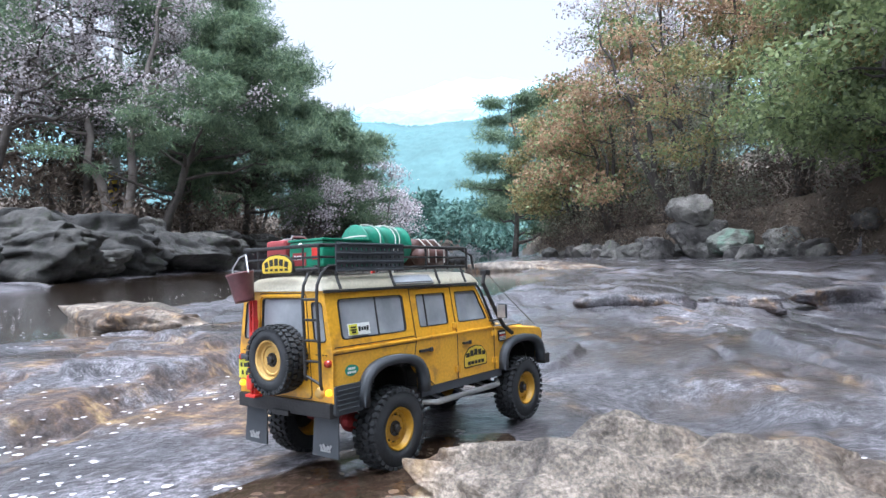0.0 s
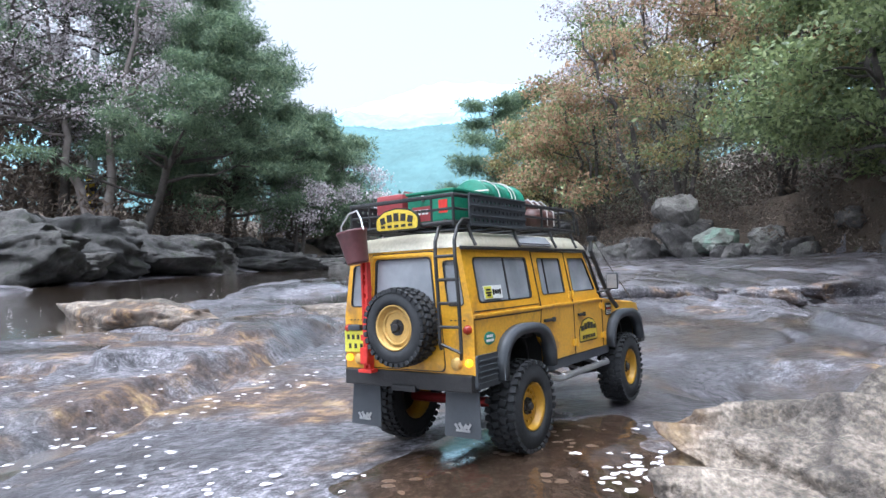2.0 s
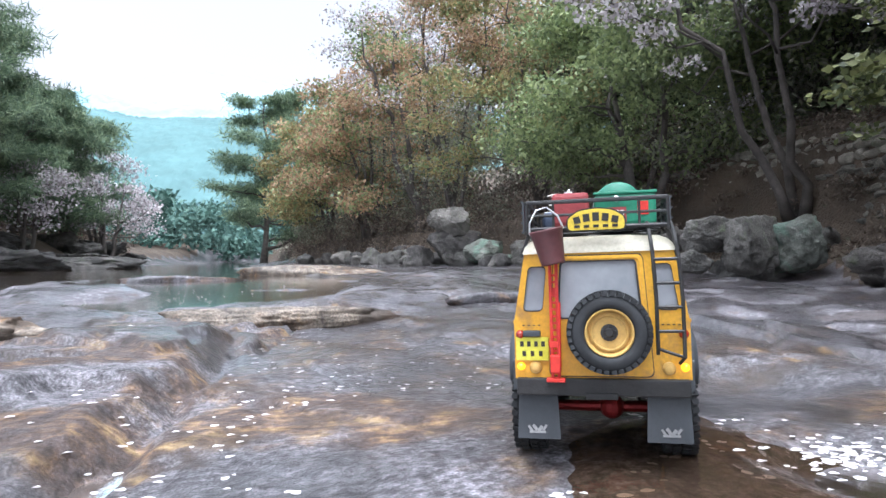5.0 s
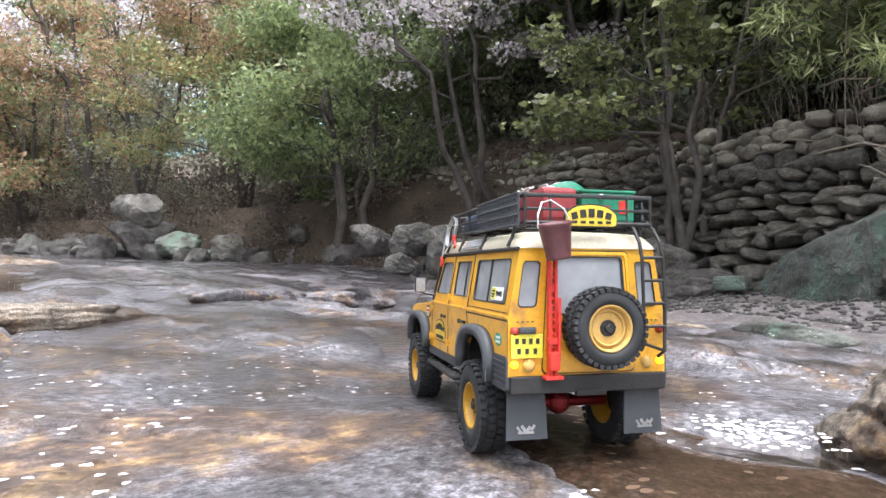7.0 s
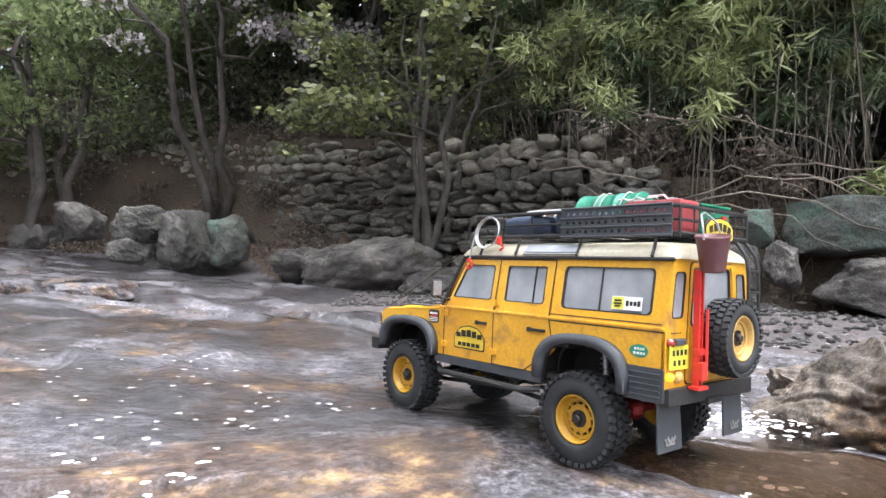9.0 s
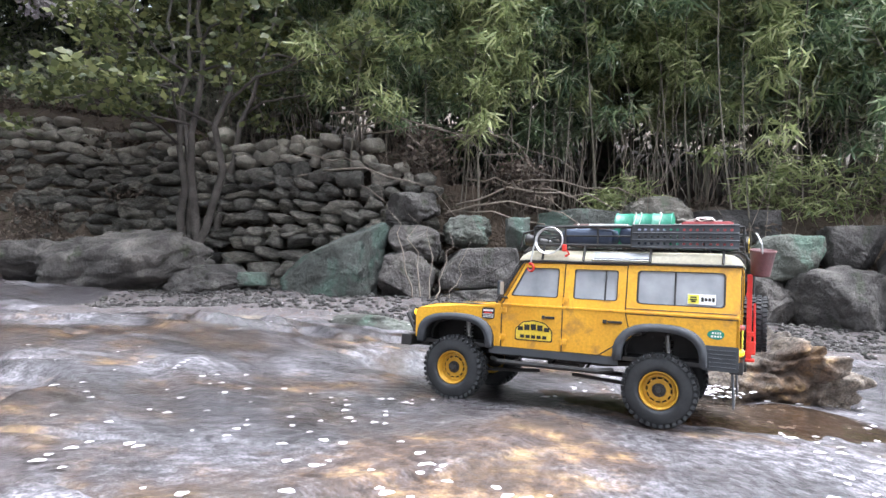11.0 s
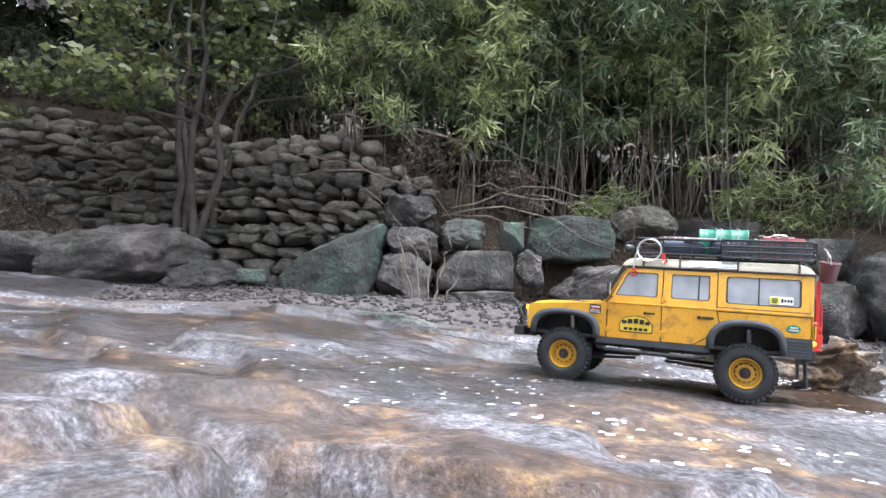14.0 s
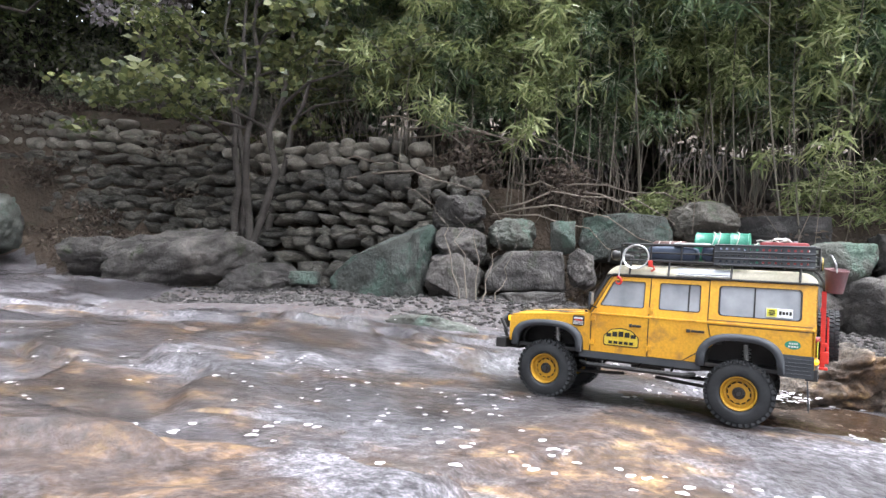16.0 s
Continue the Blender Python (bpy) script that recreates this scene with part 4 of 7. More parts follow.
undergrowth("dry_leaves", "dry brown fallen leaves on the bank", spots, radii, 9000, (0.075, 0.028), BROWN_LEAF, 25, 0.16)
spots, radii = [], []
for k in range(120):
    y = ug.uniform(3, 40)
    x = left_bank(y) - ug.uniform(1.5, 9)
    spots.append((x, y, land(x, y) + ug.uniform(0.0, 0.9)))
    radii.append(ug.uniform(0.4, 0.9))
undergrowth("shore_scrub", "brown and green scrub under the pines", spots, radii, 16000, (0.16, 0.05), BROWN_LEAF, 27)


spots, radii = [], []
for k in range(150):
    y = ug.uniform(8, 44)
    x = left_bank(y) - ug.uniform(6, 16)
    spots.append((x, y, land(x, y) + ug.uniform(0.2, 3.4)))
    radii.append(ug.uniform(0.8, 1.5))
undergrowth("bank_thicket", "brown-grey leafless thicket behind the pines", spots, radii, 26000, (0.3, 0.09), BROWN_LEAF, 33)


spots, radii = [], []
for k in range(150):
    y = ug.uniform(3.2, 10)
    x = right_bank(y) + ug.uniform(0.9, 3.2)
    spots.append((x, y, land(x, y) + ug.uniform(0.0, 1.3)))
    radii.append(ug.uniform(0.25, 0.6))
undergrowth("slope_scrub", "brown and dull green scrub on the slope above the wall", spots, radii, 22000, (0.09, 0.035), THICKET, 39)
spots, radii = [], []
for k in range(90):
    y = ug.uniform(3.0, 10)
    x = right_bank(y) + ug.uniform(-0.5, 0.9)
    spots.append((x, y, land(x, y) + 0.05))
    radii.append(ug.uniform(0.15, 0.45))
undergrowth("dry_leaves", "dry brown fallen leaves on the mound below the wall", spots, radii, 9000, (0.07, 0.028), BROWN_LEAF, 40, 0.2)


def dead_stems():
    g = np.random.default_rng(31)
    bm = bmesh.new()
    for k in range(420):
        y = g.uniform(-4.5, 3.0)
        x = right_bank(y) + g.uniform(0.35, 1.8)
        z = land(x, y)
        tip = (x + g.normal() * 0.25 - 0.1, y + g.normal() * 0.3, z + g.uniform(0.4, 1.7))
        lp, lr = limb_line((x, y, z - 0.03), tip, 0.04, 0.0045, g, 4, 0.08)
        tube(bm, lp, lr, 4)
    for k in range(14):
        y = g.uniform(-1.5, 1.6)
        x = right_bank(y) + g.uniform(0.0, 0.5)
        z = land(x + 0.4, y) + g.uniform(0.0, 0.4)
        lp, lr = limb_line((x + 0.3, y + 0.5, z + 0.25), (x - 0.15, y - g.uniform(0.3, 1.2), z - g.uniform(0.0, 0.3)), 0.12, 0.011, g, 6, 0.06)
        tube(bm, lp, lr, 5)
    for k in range(5):
        y = -0.05 + 0.06 * k
        lp, lr = limb_line((4.30 - 0.03 * k, y + 0.3, 0.0), (4.42, y + 0.3 + 0.12 * (k - 2), 0.55 + 0.08 * k), 0.05 * (k - 2), 0.007, g, 7, 0.09)
        tube(bm, lp, lr, 5)
    ob = link_mesh("dead_stems", bm, TWIG)
    tagged(ob, "tangle of dry grey bamboo stems and vines", "stems", kind="stuff")


dead_stems()

# --- trees of the right bank ---
tree("maple_tree", (5.5, 2.85), "small many-stemmed maple with fresh yellow-green leaves before the wall", "tree", 3.6, 0.048, MAPLE, BARK, 41, 6200, (0.09, 0.06), stems=5, crown=(0.42, 0.98, 0.40), clump=0.30, limbs=26, flat=0.32, spread=0.45, lean=(-0.12, -0.12))
for i, (x, y, h) in enumerate(((5.4, 0.5, 0.6), (5.35, -0.5, 0.6))):
    tree("dry_scrub", (x, y), "dry scrub with reddish-brown withered leaves under the bamboo", "shrub", h, 0.014, BROWN_LEAF, TWIG, 140 + i, 900, (0.07, 0.03), stems=6, crown=(0.15, 1.0, 0.6), clump=0.2, limbs=18, flat=0.5)
tree("shrub_tree", (5.5, 9.3), "bushy evergreen tree with bright green leaves", "tree", 5.2, 0.09, SHRUB, BARK, 43, 28800, (0.112, 0.054), stems=4, crown=(0.28, 0.98, 0.40), clump=0.75, limbs=24)
tree("shrub_tree", (8.2, 7.6), "bushy evergreen tree with dark green leaves", "tree", 4.0, 0.08, SHRUB, BARK, 45, 23400, (0.105, 0.0504), stems=4, crown=(0.15, 0.98, 0.42), clump=0.7, limbs=22)
tree("russet_tree", (3.45, 15.49), "spreading tree with thin russet young leaves", "tree", 7.6, 0.07, RUSSET, BARK, 47, 14400, (0.0975, 0.0432), stems=4, crown=(0.30, 1.0, 0.36), clump=0.62, limbs=26, flat=0.45, extra=(SHRUB, 3000, (0.14, 0.06)))
tree("russet_tree", (4.96, 13.1), "spreading tree with ochre and russet young leaves", "tree", 5.8, 0.06, OCHRE, BARK, 49, 18000, (0.0975, 0.0432), stems=4, crown=(0.2, 1.0, 0.42), clump=0.6, limbs=24, flat=0.45, extra=(SHRUB, 4500, (0.14, 0.07)))
tree("russet_tree", (6.73, 13.81), "tall tree with thin russet young leaves", "tree", 8.6, 0.08, RUSSET, BARK, 51, 15300, (0.112, 0.0504), stems=3, crown=(0.3, 1.0, 0.36), clump=0.7, limbs=24, flat=0.5)
tree("russet_tree", (1.68, 20.8), "spreading tree with russet young leaves", "tree", 6.6, 0.08, RUSSET, BARK, 53, 17100, (0.135, 0.0648), stems=4, crown=(0.15, 1.0, 0.42), clump=0.85, limbs=24, extra=(SHRUB, 6000, (0.17, 0.08)))
tree("russet_tree", (0.53, 26.55), "spreading tree with ochre young leaves", "tree", 6.2, 0.08, OCHRE, BARK, 55, 16200, (0.165, 0.0792), stems=4, crown=(0.1, 1.0, 0.45), clump=0.95, limbs=24, extra=(SHRUB, 5000, (0.2, 0.09)))
tree("cherry_tree", (6.3, 6.7), "cherry tree with white blossom hanging over the stream", "tree", 4.7, 0.07, CHERRY, BARK, 57, 9000, (0.075, 0.06), stems=3, crown=(0.5, 0.98, 0.50), clump=0.36, limbs=18, flat=0.5, lean=(-0.30, -0.06), extra=(MAPLE, 2600, (0.09, 0.05)))
tree("cherry_tree", (3.01, 17.7), "cherry tree with thin white blossom", "tree", 6.8, 0.10, CHERRY, BARK, 59, 3500, (0.09, 0.07), stems=3, crown=(0.5, 1.0, 0.36), clump=0.6, limbs=18, lean=(-0.1, 0))
# the dark leaf colour carries the shade above the wall
tree("leafy_tree", (6.9, 4.6), "slender tree above the wall, leaves darkened for shade", "tree", 5.0, 0.06, DARK_LEAF, BARK, 61, 3600, (0.11, 0.07), stems=3, crown=(0.4, 1.0, 0.38), clump=0.5, limbs=20, flat=0.4, lean=(-0.12, 0.0))
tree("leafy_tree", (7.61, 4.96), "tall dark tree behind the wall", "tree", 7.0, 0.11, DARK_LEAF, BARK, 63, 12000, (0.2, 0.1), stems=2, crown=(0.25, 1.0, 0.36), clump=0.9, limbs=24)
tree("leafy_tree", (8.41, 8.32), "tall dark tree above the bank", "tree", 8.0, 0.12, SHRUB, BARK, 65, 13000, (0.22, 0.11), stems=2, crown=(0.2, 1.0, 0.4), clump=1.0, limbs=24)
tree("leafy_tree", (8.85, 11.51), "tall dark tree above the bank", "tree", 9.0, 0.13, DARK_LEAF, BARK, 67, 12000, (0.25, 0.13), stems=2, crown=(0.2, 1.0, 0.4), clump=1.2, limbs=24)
for i, (x, y, h, mt) in enumerate(((4.07, 24.78, 8.5, SHRUB), (8.41, 23.01, 9.5, OCHRE), (10.18, 14.6, 10, SHRUB), (3.72, 30.98, 8.0, RUSSET))):
    tree("leafy_tree", (x, y), "tall spring tree on the wooded slope", "tree", h, 0.08, mt, BARK, 120 + i, 13000, (0.22, 0.11), stems=3, crown=(0.1, 1.0, 0.4), clump=1.05, limbs=24)
# shade behind the bamboo is again put into the leaf colour
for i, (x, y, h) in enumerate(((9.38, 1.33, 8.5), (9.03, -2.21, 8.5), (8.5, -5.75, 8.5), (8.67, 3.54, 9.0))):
    tree("leafy_tree", (x, y), "tall tree behind the bamboo, leaves darkened for shade", "tree", h, 0.12, DARK_LEAF, BARK, 70 + i, 12000, (0.26, 0.12), stems=2, crown=(0.12, 1.0, 0.42), clump=1.3, limbs=24)
tree("pine_tree", (-2.6, 33.6), "tall green pine beside the stream", "tree", 9.4, 0.16, PINE, BARK, 81, 20000, (0.36, 0.04), crown=(0.08, 1.0, 0.34), clump=0.9, limbs=20, flat=0.35)
tree("pine_tree", (-0.6, 36.0), "tall green pine beside the stream", "tree", 9.5, 0.16, PINE, BARK, 82, 18000, (0.38, 0.045), crown=(0.1, 1.0, 0.34), clump=1.1, limbs=18, flat=0.4)
# --- trees of the left bank ---
tree("pine_tree", (-9.3, 12.57), "leaning pine with layered dark green needles", "tree", 5.7, 0.11, PINE, BARK, 83, 42000, (0.20, 0.022), crown=(0.16, 1.0, 0.42), clump=0.5, limbs=34, flat=0.30, lean=(0.34, 0.05))
tree("pine_tree", (-10.2, 15.04), "tall pine with dense dark green needles", "tree", 9.2, 0.14, PINE, BARK, 85, 40000, (0.25, 0.026), crown=(0.2, 1.0, 0.30), clump=0.6, limbs=34, flat=0.38, lean=(0.06, 0))
tree("pine_tree", (-10.2, 18.14), "tall pine with dense dark green needles", "tree", 6.6, 0.12, PINE, BARK, 87, 34000, (0.27, 0.03), crown=(0.12, 1.0, 0.42), clump=0.6, limbs=34, flat=0.38, lean=(0.12, 0))
tree("pine_tree", (-10.0, 22.57), "green pine leaning over the stream", "tree", 5.6, 0.12, PINE, BARK, 89, 32000, (0.30, 0.034), crown=(0.06, 1.0, 0.46), clump=0.62, limbs=34, flat=0.4, lean=(0.12, 0))
tree("pine_tree", (-13.5, 14.6), "tall dark pine behind the cherry trees", "tree", 11.5, 0.18, PINE, BARK, 91, 24000, (0.32, 0.034), crown=(0.3, 1.0, 0.34), clump=1.1, limbs=24, flat=0.4)
tree("pine_tree", (-13.5, 21.24), "tall dark pine behind the cherry trees", "tree", 10.5, 0.18, PINE, BARK, 93, 22000, (0.36, 0.04), crown=(0.2, 1.0, 0.36), clump=1.2, limbs=24, flat=0.4)
tree("pine_tree", (-9.8, 27.43), "green pine leaning over the stream", "tree", 5.4, 0.12, PINE, BARK, 94, 18000, (0.34, 0.04), crown=(0.06, 1.0, 0.42), clump=0.95, limbs=22, flat=0.4, lean=(0.12, 0))
tree("pine_tree", (-12.4, 13.63), "tall dark pine behind the cherry trees", "tree", 9.5, 0.14, PINE, BARK, 96, 24000, (0.3, 0.034), crown=(0.25, 1.0, 0.34), clump=0.8, limbs=28, flat=0.4)
tree("cherry_tree", (-10.3, 12.04), "cherry tree covered in pale pink-white blossom", "tree", 6.6, 0.12, CHERRY, PALE_BARK, 95, 10500, (0.075, 0.055), stems=2, crown=(0.35, 1.0, 0.40), clump=0.6, limbs=26, twigs=4, flat=0.6)
tree("cherry_tree", (-12.2, 10.44), "cherry tree covered in pale pink-white blossom", "tree", 6.8, 0.12, CHERRY, BARK, 97, 9000, (0.075, 0.055), stems=2, crown=(0.3, 1.0, 0.42), clump=0.6, limbs=26, twigs=4)
tree("cherry_tree", (-7.9, 25.66), "small cherry tree in pale blossom by the water", "tree", 3.4, 0.09, CHERRY, BARK, 99, 3000, (0.12, 0.09), stems=3, crown=(0.3, 1.0, 0.5), clump=0.5, limbs=20)
tree("cherry_tree", (-9.4, 29.21), "small cherry tree in pink blossom by the water", "tree", 4.6, 0.09, CHERRY, BARK, 100, 3200, (0.13, 0.09), stems=3, crown=(0.2, 1.0, 0.5), clump=0.7, limbs=20)
tree("cherry_tree", (-8.4, 19.74), "small cherry tree in thin white blossom", "tree", 3.0, 0.07, CHERRY, BARK, 102, 2000, (0.10, 0.08), stems=3, crown=(0.3, 1.0, 0.5), clump=0.45, limbs=18)
for i, (x, y) in enumerate(((-14.5, 11.51), (-15.5, 16.37), (-12.5, 18.41), (-11.6, 24.34), (-14, 26.55), (-12, 31.86))):
    tree("bare_tree", (x, y), "thin dark-barked tree among scrub", "tree", 6.5, 0.09, BROWN_LEAF, BARK, 110 + i, 3200, (0.16, 0.07), stems=2, crown=(0.2, 1.0, 0.35), clump=0.9, limbs=18)


# --- utility pole with hazard stripes ---
def utility_pole(x, y):
    z = land(x, y)
    e = thing("utility_pole", pose(x, y, z), "round concrete utility pole with yellow and black stripes", "pole")
    bm = spin(bmesh.new(), [(-0.2, 0.17), (0.35, 0.165), (9.5, 0.11)], 16, "z")
    part("pole", bm, CONCRETE, e, "", True)
    bm = spin(bmesh.new(), [(0.35, 0.170), (1.6, 0.165)], 16, "z")
    band = part("stripe_band", bm, HAZARD_BLACK, e, "", True)
    for k in range(5):
        bm = bmesh.new()
        pts = [(0.173 * math.cos(q), 0.173 * math.sin(q), 0.45 + 0.25 * k + 0.05 * q) for q in (2 * math.pi * j / 16 for j in range(16))]
        lo = [bm.verts.new(p) for p in pts]
        hi = [bm.verts.new((p[0], p[1], p[2] + 0.12)) for p in pts]
        for j in range(15):
            bm.faces.new((lo[j], lo[j + 1], hi[j + 1], hi[j]))
        part("yellow_stripe", bm, HAZARD_YELLOW, band)


utility_pole(-13.9, 16.6)


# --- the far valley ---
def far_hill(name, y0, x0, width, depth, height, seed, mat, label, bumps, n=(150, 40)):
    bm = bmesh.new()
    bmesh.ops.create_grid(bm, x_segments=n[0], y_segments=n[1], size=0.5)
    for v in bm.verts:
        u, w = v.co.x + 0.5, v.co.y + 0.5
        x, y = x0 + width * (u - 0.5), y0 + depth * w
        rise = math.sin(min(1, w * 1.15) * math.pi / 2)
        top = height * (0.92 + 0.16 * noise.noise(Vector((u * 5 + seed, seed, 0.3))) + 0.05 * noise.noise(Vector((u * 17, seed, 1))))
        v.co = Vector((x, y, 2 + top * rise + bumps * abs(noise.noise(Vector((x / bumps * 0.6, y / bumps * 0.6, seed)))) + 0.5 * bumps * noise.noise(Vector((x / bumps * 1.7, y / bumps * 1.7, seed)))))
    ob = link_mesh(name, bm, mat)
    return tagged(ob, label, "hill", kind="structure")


# haze is painted in: a paled blue base colour plus a faint glow
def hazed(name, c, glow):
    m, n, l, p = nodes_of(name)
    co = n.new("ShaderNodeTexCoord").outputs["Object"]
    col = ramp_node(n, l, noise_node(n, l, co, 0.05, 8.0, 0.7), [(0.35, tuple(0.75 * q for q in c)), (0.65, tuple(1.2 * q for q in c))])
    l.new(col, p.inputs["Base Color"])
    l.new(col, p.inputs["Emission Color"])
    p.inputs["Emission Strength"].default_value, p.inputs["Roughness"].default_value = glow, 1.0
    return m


# each step back puts more haze into colour and glow
far_hill("backdrop_hill", 75, -22, 150, 60, 37, 3.0, hazed("haze_tinted_forest", (0.085, 0.155, 0.155), 0.36), "green wooded valley side with haze in its colour", 0.7, (420, 140))
far_hill("backdrop_ridge", 260, -60, 640, 120, 122, 8.0, hazed("haze_blue_ridge", (0.20, 0.34, 0.38), 0.55), "wooded ridge, its colour paled and glowing for haze", 6.0)
far_hill("backdrop_mountain", 700, -60, 1600, 300, 325, 14.0, hazed("haze_blue_mountain", (0.34, 0.50, 0.56), 0.8), "distant mountain, its colour paled and glowing for haze", 10.0)
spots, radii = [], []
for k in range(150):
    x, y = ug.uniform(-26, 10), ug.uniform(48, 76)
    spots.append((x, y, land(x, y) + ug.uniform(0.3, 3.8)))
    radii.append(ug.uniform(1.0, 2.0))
undergrowth("far_wood", "mixed wood at the bend of the stream, haze tint in its leaves", spots, radii, 26000, (0.55, 0.25), FAR_WOOD, 29)


# --- pebbles on the gravel below the bank ---
def pebbles():
    g = np.random.default_rng(61)
    base = rock_mesh(620, 1, 0.25, 0.2, 0)
    co, fs = [v.co.copy() for v in base.verts], [[v.index for v in f.verts] for f in base.faces]
    base.free()
    verts, faces, n = [], [], 0
    while n < 2600:
        y = g.uniform(-3.5, 3.0)
        x = right_bank(y) - g.uniform(0.1, 1.7)
        m = sized(x, y, land(x, y) + 0.004, *(g.uniform(0.010, 0.034, 3) * np.array([1, 1, 0.6])), g.uniform(0, 360))
        b = len(verts)
        verts += [m @ c for c in co]
        faces += [[b + i for i in f] for f in fs]
        n += 1
    tagged(raw_mesh("pebbles", verts, faces, GREY_ROCK, None, True), "dark wet pebbles and gravel below the bank", "pebbles", kind="stuff")


pebbles()


# --- fallen petals on the wet rock ---
def petals():
    g = np.random.default_rng(55)
    verts, faces = [], []
    while len(faces) < 2000:
        r, a = 0.25 + 4.6 * g.random() ** 1.3, g.uniform(0, 6.283)
        x, y = r * math.cos(a) - 0.2, r * math.sin(a)
        if len(faces) < 130:
            # extra petals added as a white patch on the pool behind the car
            x, y, r = 0.15 + 0.045 * g.normal(), -0.265 + 0.04 * g.normal(), 0.3
        elif noise.noise(Vector((x * 1.3, y * 1.3, 8))) < -0.1:
            continue
        z = max(land(x, y), TILT_Y * (-math.sin(HEAD) * x + math.cos(HEAD) * y) + STAND + 0.0035 if r == 0.3 else -0.020 + rise(y)) + 0.0018
        q, s = g.uniform(0, 6.283), g.uniform(0.003, 0.0078) * (1 + 0.25 * max(0, r - 1))
        wide = g.uniform(0.5, 0.85)
        b = len(verts)
        for k in range(8):
            u, v = s * math.cos(k * math.pi / 4), s * wide * math.sin(k * math.pi / 4) * (0.8 if k in (1, 7) else 1)
            verts.append((x + u * math.cos(q) - v * math.sin(q), y + u * math.sin(q) + v * math.cos(q), z + 0.0008 * (k % 4 == 2)))
        faces.append(list(range(b, b + 8)))
    tagged(raw_mesh("fallen_petals", verts, faces, PETAL), "white fallen cherry petals scattered on wet rock", "petals", kind="stuff")


petals()

# ---- the model car ----
YELLOW = grained("sun_faded_yellow_paint", (0.66, 0.325, 0.017), (0.79, 0.425, 0.028), 9, 0.38, fine=30, bump=0.08, dist=0.0004, dirt=(0.27, 0.14, 0.05), dirt_at=0.55, coat=0.3)
CREAM = grained("dusty_cream_paint", (0.42, 0.38, 0.27), (0.56, 0.52, 0.41), 12, 0.5, fine=25, bump=0.1, dist=0.0004, dirt=(0.26, 0.20, 0.11), dirt_at=0.6)
DARK_PLASTIC = grained("charcoal_plastic", (0.035, 0.04, 0.045), (0.075, 0.08, 0.088), 14, 0.6, fine=30, bump=0.2, dist=0.0005, dirt=(0.13, 0.12, 0.11), dirt_at=0.66)
BLACK_METAL = grained("black_rack_metal", (0.018, 0.018, 0.018), (0.045, 0.042, 0.04), 20, 0.5, metal=0.2, dirt=(0.09, 0.07, 0.06), dirt_at=0.68)
RUBBER = grained("tyre_rubber", (0.014, 0.015, 0.016), (0.035, 0.036, 0.038), 30, 0.8, fine=10, bump=0.3, dist=0.0006, dirt=(0.085, 0.075, 0.065), dirt_at=0.66)
RIM_YELLOW = grained("rim_yellow", (0.40, 0.205, 0.012), (0.54, 0.30, 0.022), 25, 0.4, dirt=(0.20, 0.10, 0.02), dirt_at=0.62)
RIM_TAN = grained("dusty_rim_tan", (0.50, 0.30, 0.07), (0.62, 0.40, 0.12), 25, 0.6, dirt=(0.22, 0.13, 0.05), dirt_at=0.62)
RED = grained("red_paint", (0.55, 0.025, 0.02), (0.72, 0.05, 0.03), 15, 0.45, dirt=(0.25, 0.03, 0.02), dirt_at=0.66)
CASE_RED = grained("worn_red_case", (0.24, 0.035, 0.038), (0.36, 0.06, 0.06), 14, 0.55, dirt=(0.55, 0.30, 0.28), dirt_at=0.68)
CASE_GREEN = grained("worn_green_case", (0.012, 0.14, 0.075), (0.03, 0.25, 0.14), 14, 0.45, dirt=(0.05, 0.07, 0.05), dirt_at=0.66)
DRUM_GREEN = grained("green_drum_paint", (0.012, 0.15, 0.09), (0.03, 0.22, 0.135), 14, 0.4, dirt=(0.10, 0.20, 0.15), dirt_at=0.68)
BROWN_SACK = grained("dark_brown_leather", (0.05, 0.022, 0.018), (0.10, 0.045, 0.035), 22, 0.55, fine=8, bump=0.5, dist=0.001)
BUCKET = grained("brown_bucket_plastic", (0.10, 0.035, 0.038), (0.16, 0.06, 0.06), 15, 0.45)
STEEL = grained("dull_steel", (0.42, 0.42, 0.42), (0.62, 0.62, 0.61), 30, 0.35, metal=0.8)
ROPE = grained("pale_cord", (0.40, 0.38, 0.34), (0.60, 0.58, 0.53), 60, 0.9)
BLUE_ROLL = grained("navy_cover", (0.02, 0.03, 0.06), (0.05, 0.07, 0.11), 18, 0.6)
PRINT_BLACK = grained("black_print", (0.012, 0.012, 0.01), (0.03, 0.028, 0.02), 30, 0.6)
SIGN_YELLOW = grained("sign_yellow", (0.66, 0.47, 0.03), (0.76, 0.56, 0.06), 30, 0.45, dirt=(0.45, 0.32, 0.08), dirt_at=0.64)
PLATE_YELLOW = grained("plate_yellow", (0.62, 0.58, 0.04), (0.70, 0.66, 0.07), 30, 0.4)
WHITE = grained("white_print", (0.70, 0.70, 0.68), (0.82, 0.82, 0.80), 30, 0.5)
BADGE_GREEN = grained("badge_green", (0.02, 0.20, 0.13), (0.03, 0.26, 0.17), 30, 0.4)
RIG_RED = grained("red_axle_metal", (0.22, 0.015, 0.015), (0.34, 0.03, 0.03), 30, 0.4, metal=0.5)


